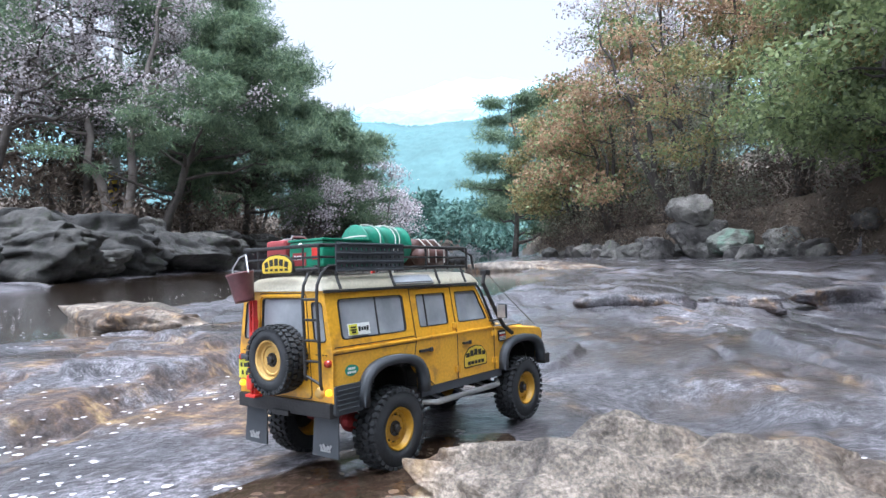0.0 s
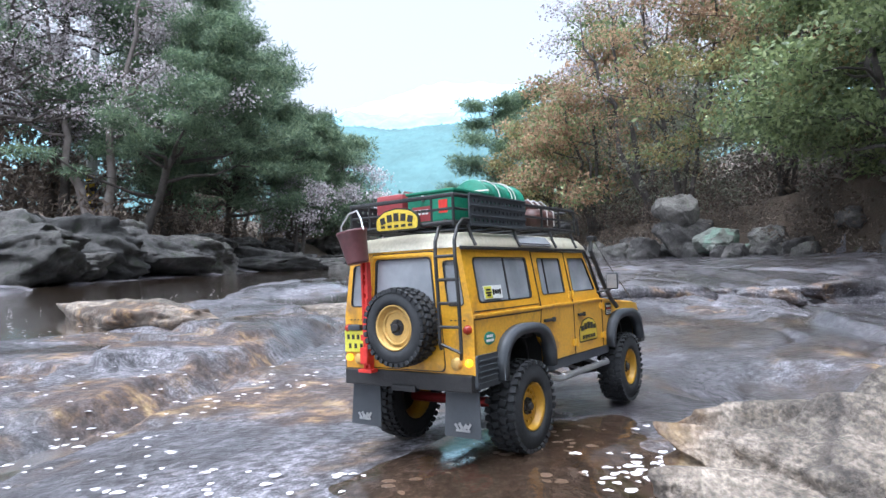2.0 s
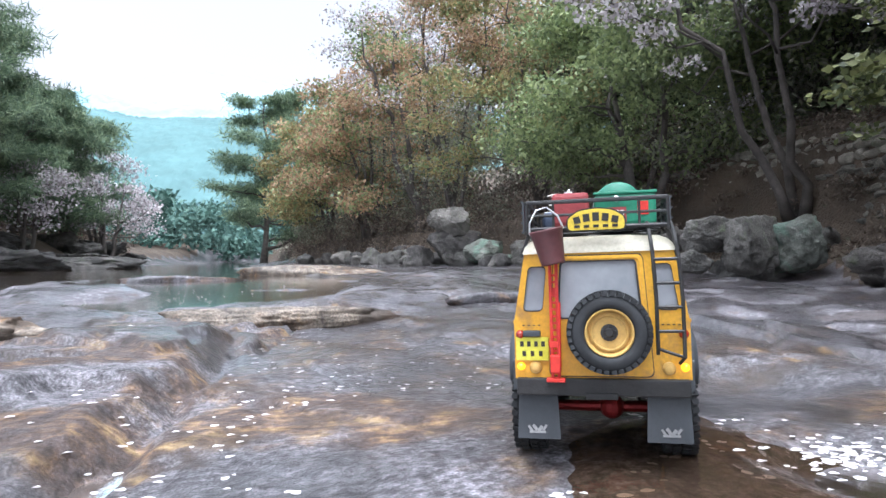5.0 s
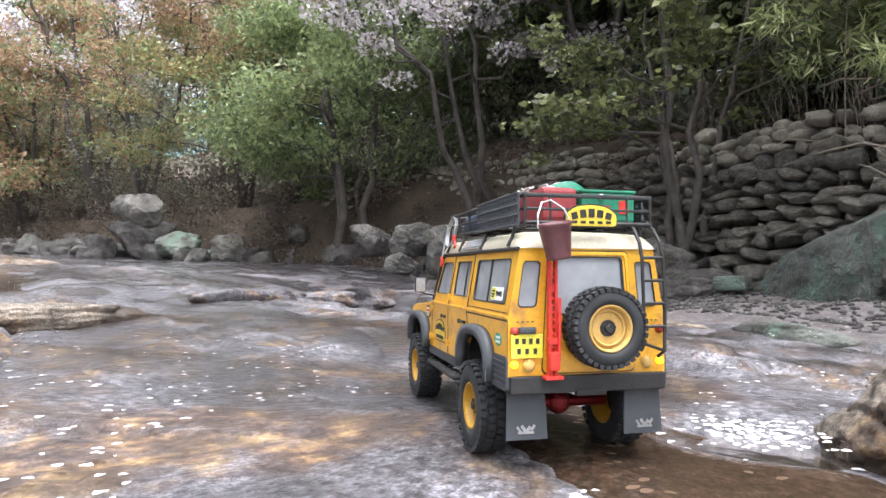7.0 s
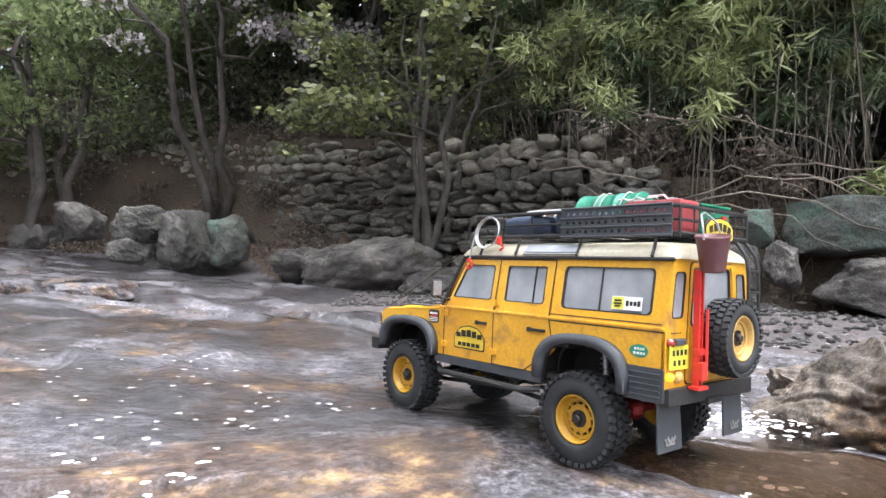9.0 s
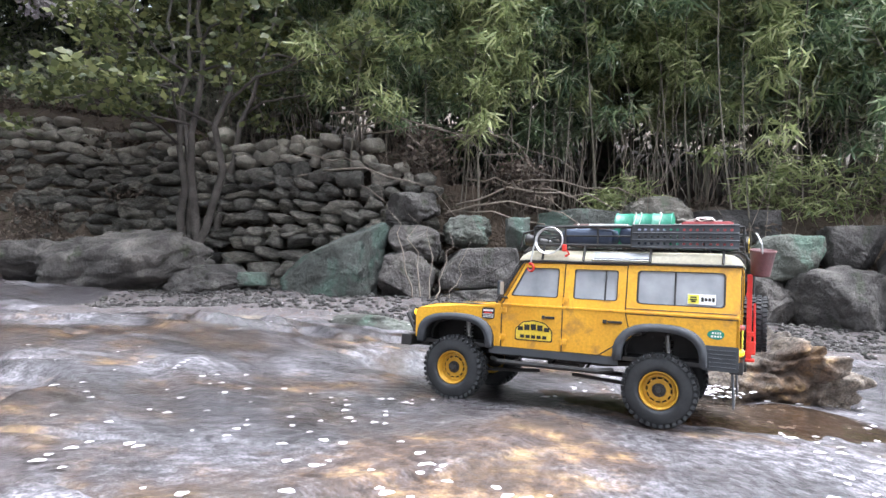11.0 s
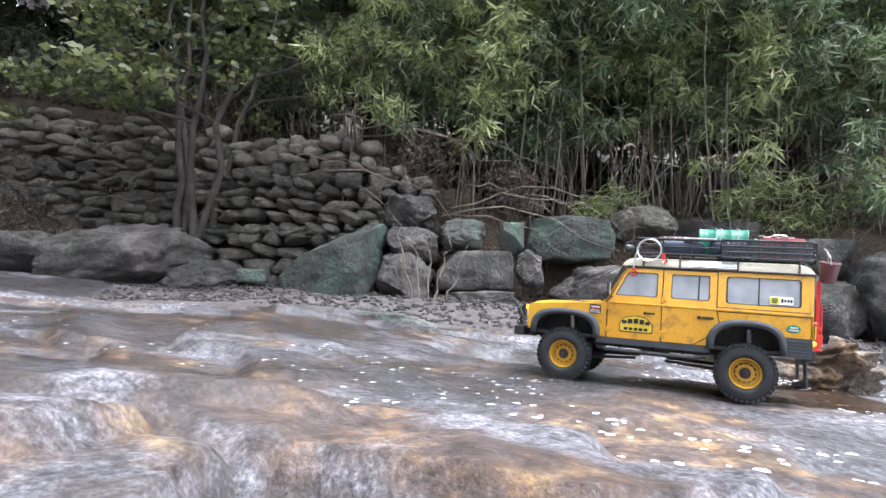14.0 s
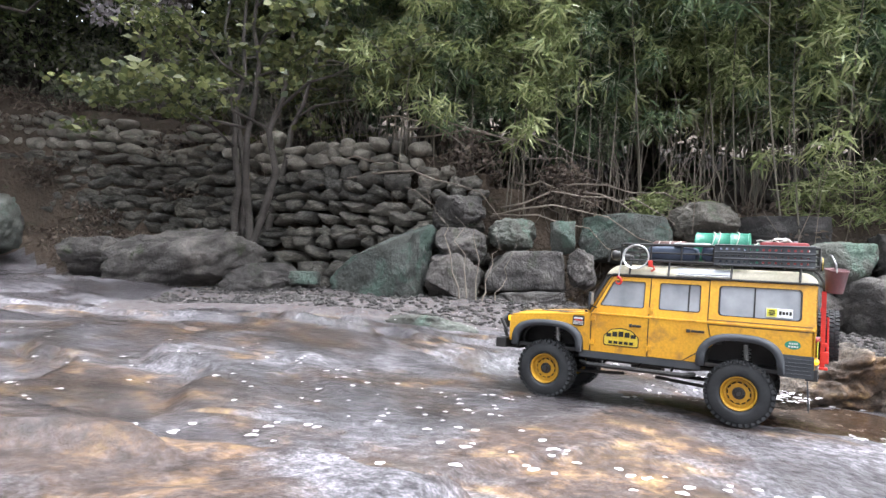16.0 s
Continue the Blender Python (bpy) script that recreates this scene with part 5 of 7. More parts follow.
def glazing():
    m, n, l, p = nodes_of("sky_tinted_window")
    co = n.new("ShaderNodeTexCoord").outputs["Object"]
    mottle = noise_node(n, l, co, 25, 5.0)
    # pale bluish base colour paints the sky's reflection, mottled by noise
    l.new(ramp_node(n, l, mottle, [(0.3, (0.25, 0.262, 0.28)), (0.7, (0.42, 0.432, 0.45))]), p.inputs["Base Color"])
    p.inputs["Roughness"].default_value, p.inputs["Transmission Weight"].default_value = 0.14, 0.12
    p.inputs["Specular IOR Level"].default_value = 0.8
    return m


def lamp_glass(name, c, glow=0.0):
    m, n, l, p = nodes_of(name)
    p.inputs["Base Color"].default_value = (*c, 1)
    p.inputs["Roughness"].default_value, p.inputs["Coat Weight"].default_value = 0.15, 0.6
    if glow:
        p.inputs["Emission Color"].default_value, p.inputs["Emission Strength"].default_value = (*c, 1), glow
    return m


GLASS = glazing()
AMBER = lamp_glass("lit_amber_lens", (1.0, 0.45, 0.01), 0.8)
RED_LENS = lamp_glass("red_lens", (0.35, 0.03, 0.015))
CLEAR_LENS = lamp_glass("clear_lens", (0.75, 0.72, 0.60))


CAR = thing("model_car", pose(0, 0, 0, 2.5, 0.23, -26.0),
            "dusty yellow model off-road car with loaded roof rack", "model car")

BELT, W_BOT, W_TOP, GUTTER, ROOF = 0.130, 0.142, 0.186, 0.197, 0.214
SILL, BODY_LOW = 0.058, 0.069
HALF = 0.0815
FRONT_AXLE, REAR_AXLE, AXLE_Z = 0.1500, -0.1470, 0.0315


def flank(z):
    """Half the body's width at a height: upright below the belt, leaning in above."""
    return HALF if z <= BELT else HALF - 0.0015 - (z - BELT) * 0.155


def side_place(sx):
    return lambda y, z: Vector((sx * flank(z), y, z))


def arch(yc, w, top, lo, n=12, flat=0.55):
    """A wheel arch's line from front to back, over the wheel."""
    out = []
    for k in range(n + 1):
        q = math.pi * k / n
        c, s = math.cos(q), math.sin(q)
        out.append((yc + w * (abs(c) ** 0.8) * (1 if c > 0 else -1), lo + (top - lo) * (abs(s) ** 0.6)))
    return out


def side_panels(sx):
    inw = (-sx * 0.0035, 0, 0)
    put = side_place(sx)
    # front wing: nose to bulkhead, cut by the arch
    fa = arch(0.1397, 0.046, 0.106, BODY_LOW)
    wing = [(0.078, BODY_LOW), (0.078, BELT), (0.088, BELT + 0.001), (0.196, 0.118), (0.2, 0.112), (0.2, 0.078), (0.190, BODY_LOW)] + fa
    w = part("front_wing", plate(wing, [], put, inw), YELLOW, CAR)
    # front door
    fd = part("front_door", plate([(-0.0135, BODY_LOW), (0.076, BODY_LOW), (0.076, BELT - 0.0008), (-0.0135, BELT - 0.0008)], [], put, inw), YELLOW, CAR)
    win = corners([(-0.006, W_BOT + 0.002), (0.065, W_BOT + 0.002), (0.0445, W_TOP), (-0.006, W_TOP)], 0.004)
    part("window_surround", plate([(-0.0135, BELT + 0.0008), (0.076, BELT + 0.0008), (0.074, 0.136), (0.046, 0.193), (-0.0135, 0.193)], [win], put, inw), YELLOW, fd)
    # rear door, with the slanted shut line over the wheel
    rd = part("rear_door", plate([(-0.066, BODY_LOW), (-0.0150, BODY_LOW), (-0.0150, BELT - 0.0008), (-0.1, BELT - 0.0008), (-0.1, 0.098)], [], put, inw), YELLOW, CAR)
    win2 = corners([(-0.089, W_BOT + 0.002), (-0.028, W_BOT + 0.002), (-0.028, W_TOP), (-0.089, W_TOP)], 0.004)
    part("window_surround", plate([(-0.1, BELT + 0.0008), (-0.0150, BELT + 0.0008), (-0.0150, 0.193), (-0.1, 0.193)], [win2], put, inw), YELLOW, rd)
    # rear quarter, with its long window
    ra = arch(-0.1397, 0.050, 0.110, BODY_LOW)
    quarter = [(-0.24, 0.076), (-0.24, BELT - 0.0005), (-0.1015, BELT - 0.0005), (-0.1015, 0.0972), (-0.0682, BODY_LOW + 0.0004), (-0.0885, BODY_LOW + 0.0002)] + [q for q in ra if q[0] < -0.0895] + [(-0.1905, 0.076)]
    rq = part("rear_quarter", plate(quarter, [], put, inw), YELLOW, CAR)
    win3 = corners([(-0.224, W_BOT), (-0.114, W_BOT), (-0.114, W_TOP + 0.001), (-0.224, W_TOP + 0.001)], 0.006)
    part("window_surround", plate([(-0.24, BELT + 0.0005), (-0.1015, BELT + 0.0005), (-0.1015, 0.195), (-0.24, 0.195)], [win3], put, inw), YELLOW, rq)
    # panes, rubbers and the sliding window's bar
    for name, out, holder in (("front_pane", win, fd), ("rear_pane", win2, rd), ("long_pane", win3, rq)):
        sunk = lambda y, z: Vector((sx * (flank(z) - 0.0018), y, z))
        part(name, plate(out, [], sunk, (-sx * 0.001, 0, 0)), GLASS, holder, "grey window pane with sky reflection in its colour")
        mid = Vector((sum(p[0] for p in out) / len(out), sum(p[1] for p in out) / len(out)))
        inner = [tuple(mid + (Vector(p) - mid) * 0.955) for p in out]
        part("rubber_seal", plate(out, [inner], lambda y, z: Vector((sx * (flank(z) + 0.0003), y, z)), (-sx * 0.002, 0, 0)), BLACK_METAL, holder)
    for yy in (-0.163, -0.072):
        bm = bmesh.new()
        tube(bm, [(sx * (flank(W_BOT) - 0.001), yy, W_BOT), (sx * (flank(W_TOP) - 0.001), yy, W_TOP)], 0.0011, 6)
        part("window_bar", bm, BLACK_METAL, rq if yy < -0.1 else rd)
    # dark shut lines round the doors, and the groove under the long window
    out = lambda y, z: (sx * (flank(z) + 0.0001), y, z)
    for name, path, holder in (("shut_line", [(0.0768, BODY_LOW), (0.0768, BELT), (0.0745, 0.1365), (0.0462, 0.193), (-0.0143, 0.193), (-0.0143, BELT), (-0.0143, BODY_LOW)], fd),
                               ("shut_line", [(-0.0143, BODY_LOW), (-0.066, BODY_LOW), (-0.1006, 0.0982), (-0.1006, BELT), (-0.1006, 0.193), (-0.0143, 0.193)], rd),
                               ("groove", [(-0.239, BELT - 0.0022), (-0.1015, BELT - 0.0022)], rq), ("groove", [(-0.239, BELT + 0.0048), (-0.1015, BELT + 0.0048)], rq)):
        bm = bmesh.new()
        tube(bm, [out(*q) for q in path], 0.00062, 5)
        part(name, bm, BLACK_METAL, holder)
    # body crease, gutter, sill, flares
    bm = bmesh.new()
    box(bm, (sx * (HALF - 0.0004), -0.0815, BELT + 0.0006), (0.0036, 0.317, 0.0036), bevel=0.0012)
    part("belt_moulding", bm, YELLOW, CAR)
    bm = bmesh.new()
    tube(bm, [(sx * 0.0722, -0.243, GUTTER - 0.0012), (sx * 0.0722, 0.047, GUTTER - 0.0012), (sx * 0.0735, 0.058, 0.183), (sx * 0.078, 0.082, 0.135)], 0.0019, 6)
    part("rain_gutter", bm, BLACK_METAL, CAR, "dark weathered gutter strip")
    bm = plate([(-0.086, SILL), (0.092, SILL), (0.092, BODY_LOW - 0.0006), (-0.086, BODY_LOW - 0.0006)], [], put, inw)
    part("sill", bm, DARK_PLASTIC, CAR, "charcoal plastic sill")
    for yc, wi, wo, ti, to, lo in ((0.1397, 0.0445, 0.0535, 0.1035, 0.1135, 0.066), (-0.1397, 0.0485, 0.058, 0.1075, 0.1175, 0.066)):
        a, b = arch(yc, wi, ti, lo, 18), arch(yc, wo, to, lo, 18)
        bm = plate(b + a[::-1], [], lambda y, z: Vector((sx * 0.0925, y, z)), (-sx * 0.014, 0, 0))
        bmesh.ops.bevel(bm, geom=[e for e in bm.edges if len(e.link_faces) == 2 and e.calc_face_angle(0) > 1.0], offset=0.0012, segments=2, affect="EDGES")
        part("wheel_arch_flare", bm, DARK_PLASTIC, CAR, "charcoal plastic flare", True)
        bm = bmesh.new()
        tube(bm, [(sx * 0.06, y, z) for y, z in a], 0.002, 4)
        inner = arch(yc, wi + 0.004, ti + 0.004, lo, 18)
        for (ya, za), (yb, zb) in zip(inner, inner[1:]):
            bm.faces.new([bm.verts.new(q) for q in ((sx * 0.028, ya, za), (sx * 0.079, ya, za), (sx * 0.079, yb, zb), (sx * 0.028, yb, zb))])
        plate(inner, [], lambda y, z: Vector((sx * 0.028, y, z)), (-sx * 0.001, 0, 0), bm)
        part("wheel_housing", bm, BLACK_METAL, CAR)
    bm = plate(rounded(-0.2405, 0.063, -0.1905, 0.0945, 0.003), [], lambda y, z: Vector((sx * (HALF + 0.002), y, z)), inw)
    c = part("corner_guard", bm, DARK_PLASTIC, CAR, "ribbed charcoal corner panel")
    bm = bmesh.new()
    for k in range(5):
        box(bm, (sx * (HALF + 0.0022), -0.2155, 0.068 + 0.0052 * k), (0.0016, 0.044, 0.0018), bevel=0.0004)
    part("rib", bm, DARK_PLASTIC, c)
    # handles, hinges, side step
    for yy, d in ((0.003, fd), (-0.083, rd)):
        bm = bmesh.new()
        box(bm, (sx * (HALF + 0.0016), yy, 0.1155), (0.0030, 0.0135, 0.0034), bevel=0.0008)
        box(bm, (sx * (HALF + 0.0022), yy + 0.0095, 0.1155), (0.0030, 0.0045, 0.0052), bevel=0.0010)
        part("door_handle", bm, BLACK_METAL, d, "black door handle")
    for yy, zz, d in ((0.0735, 0.083, fd), (0.0735, 0.122, fd), (-0.0175, 0.083, rd), (-0.0175, 0.141, rd)):
        bm = bmesh.new()
        box(bm, (sx * (flank(zz) + 0.0012), yy, zz), (0.0026, 0.0085, 0.0075), bevel=0.0007)
        tube(bm, [(sx * (flank(zz) + 0.003), yy + 0.0036, zz - 0.005), (sx * (flank(zz) + 0.003), yy + 0.0036, zz + 0.005)], 0.0013, 6)
        part("door_hinge", bm, YELLOW, d)
    bm = bmesh.new()
    tube(bm, [(sx * 0.074, 0.09, 0.050), (sx * 0.085, 0.078, 0.0475), (sx * 0.086, -0.066, 0.0475), (sx * 0.074, -0.08, 0.050)], 0.0036, 8)
    tube(bm, [(sx * 0.079, 0.077, 0.0475), (sx * 0.079, -0.066, 0.0475)], 0.0026, 8)
    for yy in (-0.05, 0.0, 0.055):
        tube(bm, [(sx * 0.086, yy, 0.0475), (sx * 0.05, yy, 0.056)], 0.0022, 6)
    part("rock_slider", bm, STEEL if sx > 0 else BLACK_METAL, CAR, "tubular side step")
    # mirror
    bm = bmesh.new()
    tube(bm, [(sx * 0.078, 0.070, 0.140), (sx * 0.096, 0.074, 0.143), (sx * 0.099, 0.074, 0.150)], 0.0014, 6)
    mi = part("mirror", bm, BLACK_METAL, CAR)
    bm = bmesh.new()
    box(bm, (sx * 0.0995, 0.0735, 0.1545), (0.0155, 0.0045, 0.0215), bevel=0.002)
    part("mirror_shell", bm, DARK_PLASTIC, mi)
    bm = bmesh.new()
    box(bm, (sx * 0.0995, 0.0709, 0.1545), (0.0130, 0.0006, 0.0185))
    part("mirror_glass", bm, STEEL, mi, "small mirror glass")
    # badges on the flank
    b = part("door_badge", plate(corners([(-0.0010, 0.0805), (0.0550, 0.0805), (0.0550, 0.0965), (0.0435, 0.1075), (0.027, 0.1105), (0.0105, 0.1075), (-0.0010, 0.0965)], 0.003), [], lambda y, z: Vector((sx * (HALF + 0.0006), y, z)), (-sx * 0.001, 0, 0)), PRINT_BLACK, CAR, "yellow and black arched door sticker")
    part("badge_field", plate(corners([(0.0005, 0.0820), (0.0535, 0.0820), (0.0535, 0.0960), (0.0430, 0.1062), (0.027, 0.1090), (0.0110, 0.1062), (0.0005, 0.0960)], 0.003), [], lambda y, z: Vector((sx * (HALF + 0.0009), y, z)), (-sx * 0.001, 0, 0)), SIGN_YELLOW, b)
    bm = bmesh.new()
    for k, hh in enumerate((0.0055, 0.0075, 0.008, 0.0075, 0.0055)):
        yy = 0.0075 + 0.00975 * k
        zc = 0.0972 + 0.0032 * math.cos((k - 2) * 0.7)
        box(bm, (sx * (HALF + 0.0011), yy, zc), (0.0006, 0.0078, hh * 1.05))
        box(bm, (sx * (HALF + 0.0011), yy * 0.85 + 0.004, 0.0865), (0.0006, 0.0062, 0.0046))
    part("badge_print", bm, PRINT_BLACK, b)
    ov = [(-0.2085 + 0.0125 * math.cos(2 * math.pi * k / 28), 0.1085 + 0.0062 * math.sin(2 * math.pi * k / 28)) for k in range(28)]
    b = part("oval_badge", plate(ov, [], lambda y, z: Vector((sx * (HALF + 0.0007), y, z)), (-sx * 0.001, 0, 0)), BADGE_GREEN, CAR, "small green oval badge with pale marks")
    bm = bmesh.new()
    for zz, ww in ((0.1105, 0.011), (0.1063, 0.013)):
        for k in range(4):
            box(bm, (sx * (HALF + 0.0010), -0.2085 + ww * (k - 1.5) / 3, zz), (0.0005, ww / 4.6, 0.0024))
    part("badge_marks", bm, WHITE, b)
    b = part("wing_badge", plate(rounded(0.0865, 0.108, 0.1035, 0.1245, 0.003), [], lambda y, z: Vector((sx * (HALF + 0.0012), y, z)), (-sx * 0.002, 0, 0)), BLACK_METAL, CAR, "dark wing vent with a small red and white badge")
    bm = bmesh.new()
    box(bm, (sx * (HALF + 0.0015), 0.095, 0.1203), (0.0008, 0.013, 0.0025))
    for k in range(3):
        box(bm, (sx * (HALF + 0.0015), 0.095, 0.1105 + 0.0022 * k), (0.0008, 0.0145, 0.0009))
    part("badge_marks", bm, WHITE, b)
    bm = bmesh.new()
    box(bm, (sx * (HALF + 0.0015), 0.095, 0.1170), (0.0008, 0.011, 0.0018))
    part("badge_marks", bm, RED, b)
    st = part("window_sticker", plate(rounded(-0.2125, 0.1455, -0.1785, 0.1585, 0.0006), [], lambda y, z: Vector((sx * (flank(z) + 0.0007), y, z)), (-sx * 0.001, 0, 0)), WHITE, CAR, "white and yellow sticker on the side window")
    flip = 1 if sx > 0 else -1
    bm = plate(rounded(*( (-0.212, 0.1462, -0.1985, 0.1578) if sx > 0 else (-0.1925, 0.1462, -0.179, 0.1578)), 0.0005), [], lambda y, z: Vector((sx * (flank(z) + 0.0010), y, z)), (-sx * 0.001, 0, 0))
    part("sticker_field", bm, PLATE_YELLOW, st)
    bm = bmesh.new()
    yb = -0.2053 if sx > 0 else -0.1858
    for zz, ww in ((0.1545, 0.008), (0.1515, 0.009), (0.149, 0.006)):
        box(bm, (sx * (flank(zz) + 0.0012), yb, zz), (0.0005, ww, 0.0018))
    for k in range(4):
        yy = (-0.1955 if sx > 0 else -0.2095) + 0.0043 * k
        box(bm, (sx * (flank(0.152) + 0.0009), yy, 0.152), (0.0005, 0.003, 0.0055 if k in (0, 3) else 0.0042))
    part("sticker_print", bm, PRINT_BLACK, st)


side_panels(-1)
side_panels(1)


def shell():
    # bonnet with its raised middle
    bm = bmesh.new()
    rows = []
    for y, ze, zm in ((0.2, 0.112, 0.1135), (0.197, 0.118, 0.120), (0.185, 0.1215, 0.1245), (0.15, 0.1245, 0.1275), (0.11, 0.128, 0.131), (0.086, 0.1305, 0.134)):
        rows.append([bm.verts.new((x, y, z)) for x, z in ((-HALF, ze - 0.002), (-HALF + 0.004, ze), (-0.055, ze), (-0.051, zm), (0, zm + 0.0008), (0.051, zm), (0.055, ze), (HALF - 0.004, ze), (HALF, ze - 0.002))])
    for a, b in zip(rows, rows[1:]):
        for k in range(8):
            bm.faces.new((a[k], a[k + 1], b[k + 1], b[k]))
    bo = part("bonnet", bm, YELLOW, CAR)
    bm = bmesh.new()
    for x in (-0.0525, 0.0525):
        tube(bm, [(x, 0.199, 0.1165), (x, 0.185, 0.1245), (x, 0.11, 0.1312), (x, 0.088, 0.134)], 0.0007, 4)
    tube(bm, [(-0.076, 0.0865, 0.133), (0.076, 0.0865, 0.133)], 0.0018, 6)
    part("shut_line", bm, BLACK_METAL, bo)
    # spare gear on the bonnet: dark vent plates
    for x in (-0.066, 0.066):
        bm = box(bmesh.new(), (x, 0.125, 0.1285), (0.019, 0.055, 0.0015), bevel=0.0005)
        part("chequer_plate", bm, DARK_PLASTIC, bo)
    # nose: grille, headlamps
    bm = bmesh.new()
    box(bm, (0, 0.1975, 0.0935), (2 * HALF - 0.002, 0.006, 0.043), bevel=0.001)
    no = part("nose_panel", bm, YELLOW, CAR)
    bm = bmesh.new()
    box(bm, (0, 0.2008, 0.094), (0.072, 0.004, 0.036), bevel=0.001)
    for k in range(6):
        box(bm, (0, 0.2035, 0.080 + 0.0055 * k), (0.070, 0.002, 0.002))
    part("grille", bm, DARK_PLASTIC, no)
    for x in (-0.056, 0.056):
        bm = spin(bmesh.new(), [(0.2, 0.0), (0.2, 0.0145), (0.204, 0.0145), (0.2055, 0.0125), (0.206, 0.0)], 24, "y", (x, 0, 0.097))
        part("headlamp", bm, CLEAR_LENS, no, "round headlamp")
        bm = spin(bmesh.new(), [(0.2, 0.0), (0.2, 0.005), (0.2045, 0.0045), (0.205, 0.0)], 16, "y", (x + (0.018 if x > 0 else -0.018), 0, 0.110))
        part("indicator", bm, AMBER, no)
    # front bumper and bull bar
    bm = bmesh.new()
    box(bm, (0, 0.2135, 0.066), (0.165, 0.016, 0.017), bevel=0.002)
    box(bm, (0, 0.205, 0.062), (0.09, 0.02, 0.014), bevel=0.002)
    bu = part("front_bumper", bm, BLACK_METAL, CAR, "black steel bumper")
    bm = bmesh.new()
    for x in (-0.043, 0.043):
        tube(bm, [(x, 0.216, 0.066), (x, 0.222, 0.085), (x, 0.217, 0.116)], 0.0028, 8)
    tube(bm, [(-0.072, 0.207, 0.085), (-0.068, 0.219, 0.106), (-0.043, 0.219, 0.113), (0.043, 0.219, 0.113), (0.068, 0.219, 0.106), (0.072, 0.207, 0.085)], 0.0028, 8)
    tube(bm, [(-0.07, 0.212, 0.092), (-0.043, 0.2215, 0.092), (0.043, 0.2215, 0.092), (0.07, 0.212, 0.092)], 0.0024, 8)
    part("bull_bar", bm, BLACK_METAL, bu)
    for x in (-0.03, 0.03):
        bm = spin(bmesh.new(), [(0.216, 0.0), (0.216, 0.011), (0.227, 0.0115), (0.229, 0.010), (0.2295, 0.0)], 20, "y", (x, 0, 0.102))
        part("driving_lamp", bm, DARK_PLASTIC, bu)
    # windscreen, wipers
    frame_out = [(-0.0755, 0.0), (0.0755, 0.0), (0.0695, 0.064), (-0.0695, 0.064)]
    hole = [corners([(-0.068, 0.008), (-0.002, 0.008), (-0.002, 0.057), (-0.064, 0.057)], 0.003), corners([(0.002, 0.008), (0.068, 0.008), (0.064, 0.057), (0.002, 0.057)], 0.003)]
    slope = lambda x, s: Vector((x, 0.0845 - 0.54 * s, 0.133 + 0.93 * s))
    ws = part("windscreen_frame", plate(frame_out, hole, slope, (0, -0.004, -0.002)), YELLOW, CAR)
    for h in hole:
        part("windscreen_pane", plate(h, [], lambda x, s: slope(x, s) + Vector((0, -0.0015, -0.001)), (0, -0.001, -0.0005)), GLASS, ws)
    for x in (-0.05, 0.02):
        bm = bmesh.new()
        tube(bm, [slope(x, 0.003) + Vector((0, 0.003, 0)), slope(x + 0.022, 0.045) + Vector((0, 0.002, 0))], 0.0009, 5)
        part("wiper", bm, BLACK_METAL, ws)
    # snorkel up the screen pillar and a guard bar
    bm = bmesh.new()
    tube(bm, [(0.086, 0.115, 0.118), (0.087, 0.094, 0.131), (0.0835, 0.083, 0.150), (0.0765, 0.060, 0.196), (0.0765, 0.064, 0.209)], 0.0030, 8)
    box(bm, (0.0765, 0.067, 0.211), (0.011, 0.012, 0.008), bevel=0.002)
    part("snorkel", bm, BLACK_METAL, CAR, "black air snorkel")
    bm = bmesh.new()
    for x in (-0.074, -0.066):
        tube(bm, [(x - 0.003, 0.085, 0.136), (x + 0.004, 0.053, 0.198)], 0.0012, 6)
    for k in range(7):
        s = 0.004 + 0.009 * k
        tube(bm, [(-0.077 + 0.11 * s, 0.0865 - 0.54 * s, 0.135 + 0.93 * s), (-0.069 + 0.11 * s, 0.0865 - 0.54 * s, 0.135 + 0.93 * s)], 0.0008, 5)
    part("pillar_guard", bm, BLACK_METAL, CAR)
    # the roof: a rounded pressing with ribs
    bm = bmesh.new()
    sect = [(-0.0725, 0.1965), (-0.0725, 0.1985), (-0.0705, 0.2045), (-0.066, 0.2095), (-0.058, 0.2125), (-0.03, ROOF), (0, ROOF + 0.0006), (0.03, ROOF), (0.058, 0.2125), (0.066, 0.2095), (0.0705, 0.2045), (0.0725, 0.1985), (0.0725, 0.1965)]
    rows = []
    for y, k, dz in ((0.056, 0.0, -0.0), (0.0555, 0.25, 0), (0.052, 0.6, 0), (0.044, 0.88, 0), (0.03, 1, 0), (-0.05, 1, 0), (-0.13, 1, 0), (-0.215, 1, 0), (-0.229, 0.9, 0), (-0.237, 0.65, 0), (-0.2415, 0.3, 0), (-0.243, 0.0, 0)):
        rows.append([bm.verts.new((x * (0.97 + 0.03 * k), y, 0.1965 + (z - 0.1965) * k)) for x, z in sect])
    for a, b in zip(rows, rows[1:]):
        for k in range(len(sect) - 1):
            bm.faces.new((a[k], a[k + 1], b[k + 1], b[k]))
    ro = part("roof", bm, CREAM, CAR, "dusty cream roof", True)
    for sx in (-1, 1):
        def curve(y, v):
            return Vector((sx * (0.0745 - 0.0062 * v - 0.0035 * v * v), y, 0.2 + 0.0112 * v))
        al = part("roof_window", plate(rounded(-0.131, 0.0, -0.052, 1.0, 0.0035), [], lambda y, v: curve(y, min(1, max(0, v))), (-sx * 0.003, 0, -0.002)), STEEL, ro, "grey window frame")
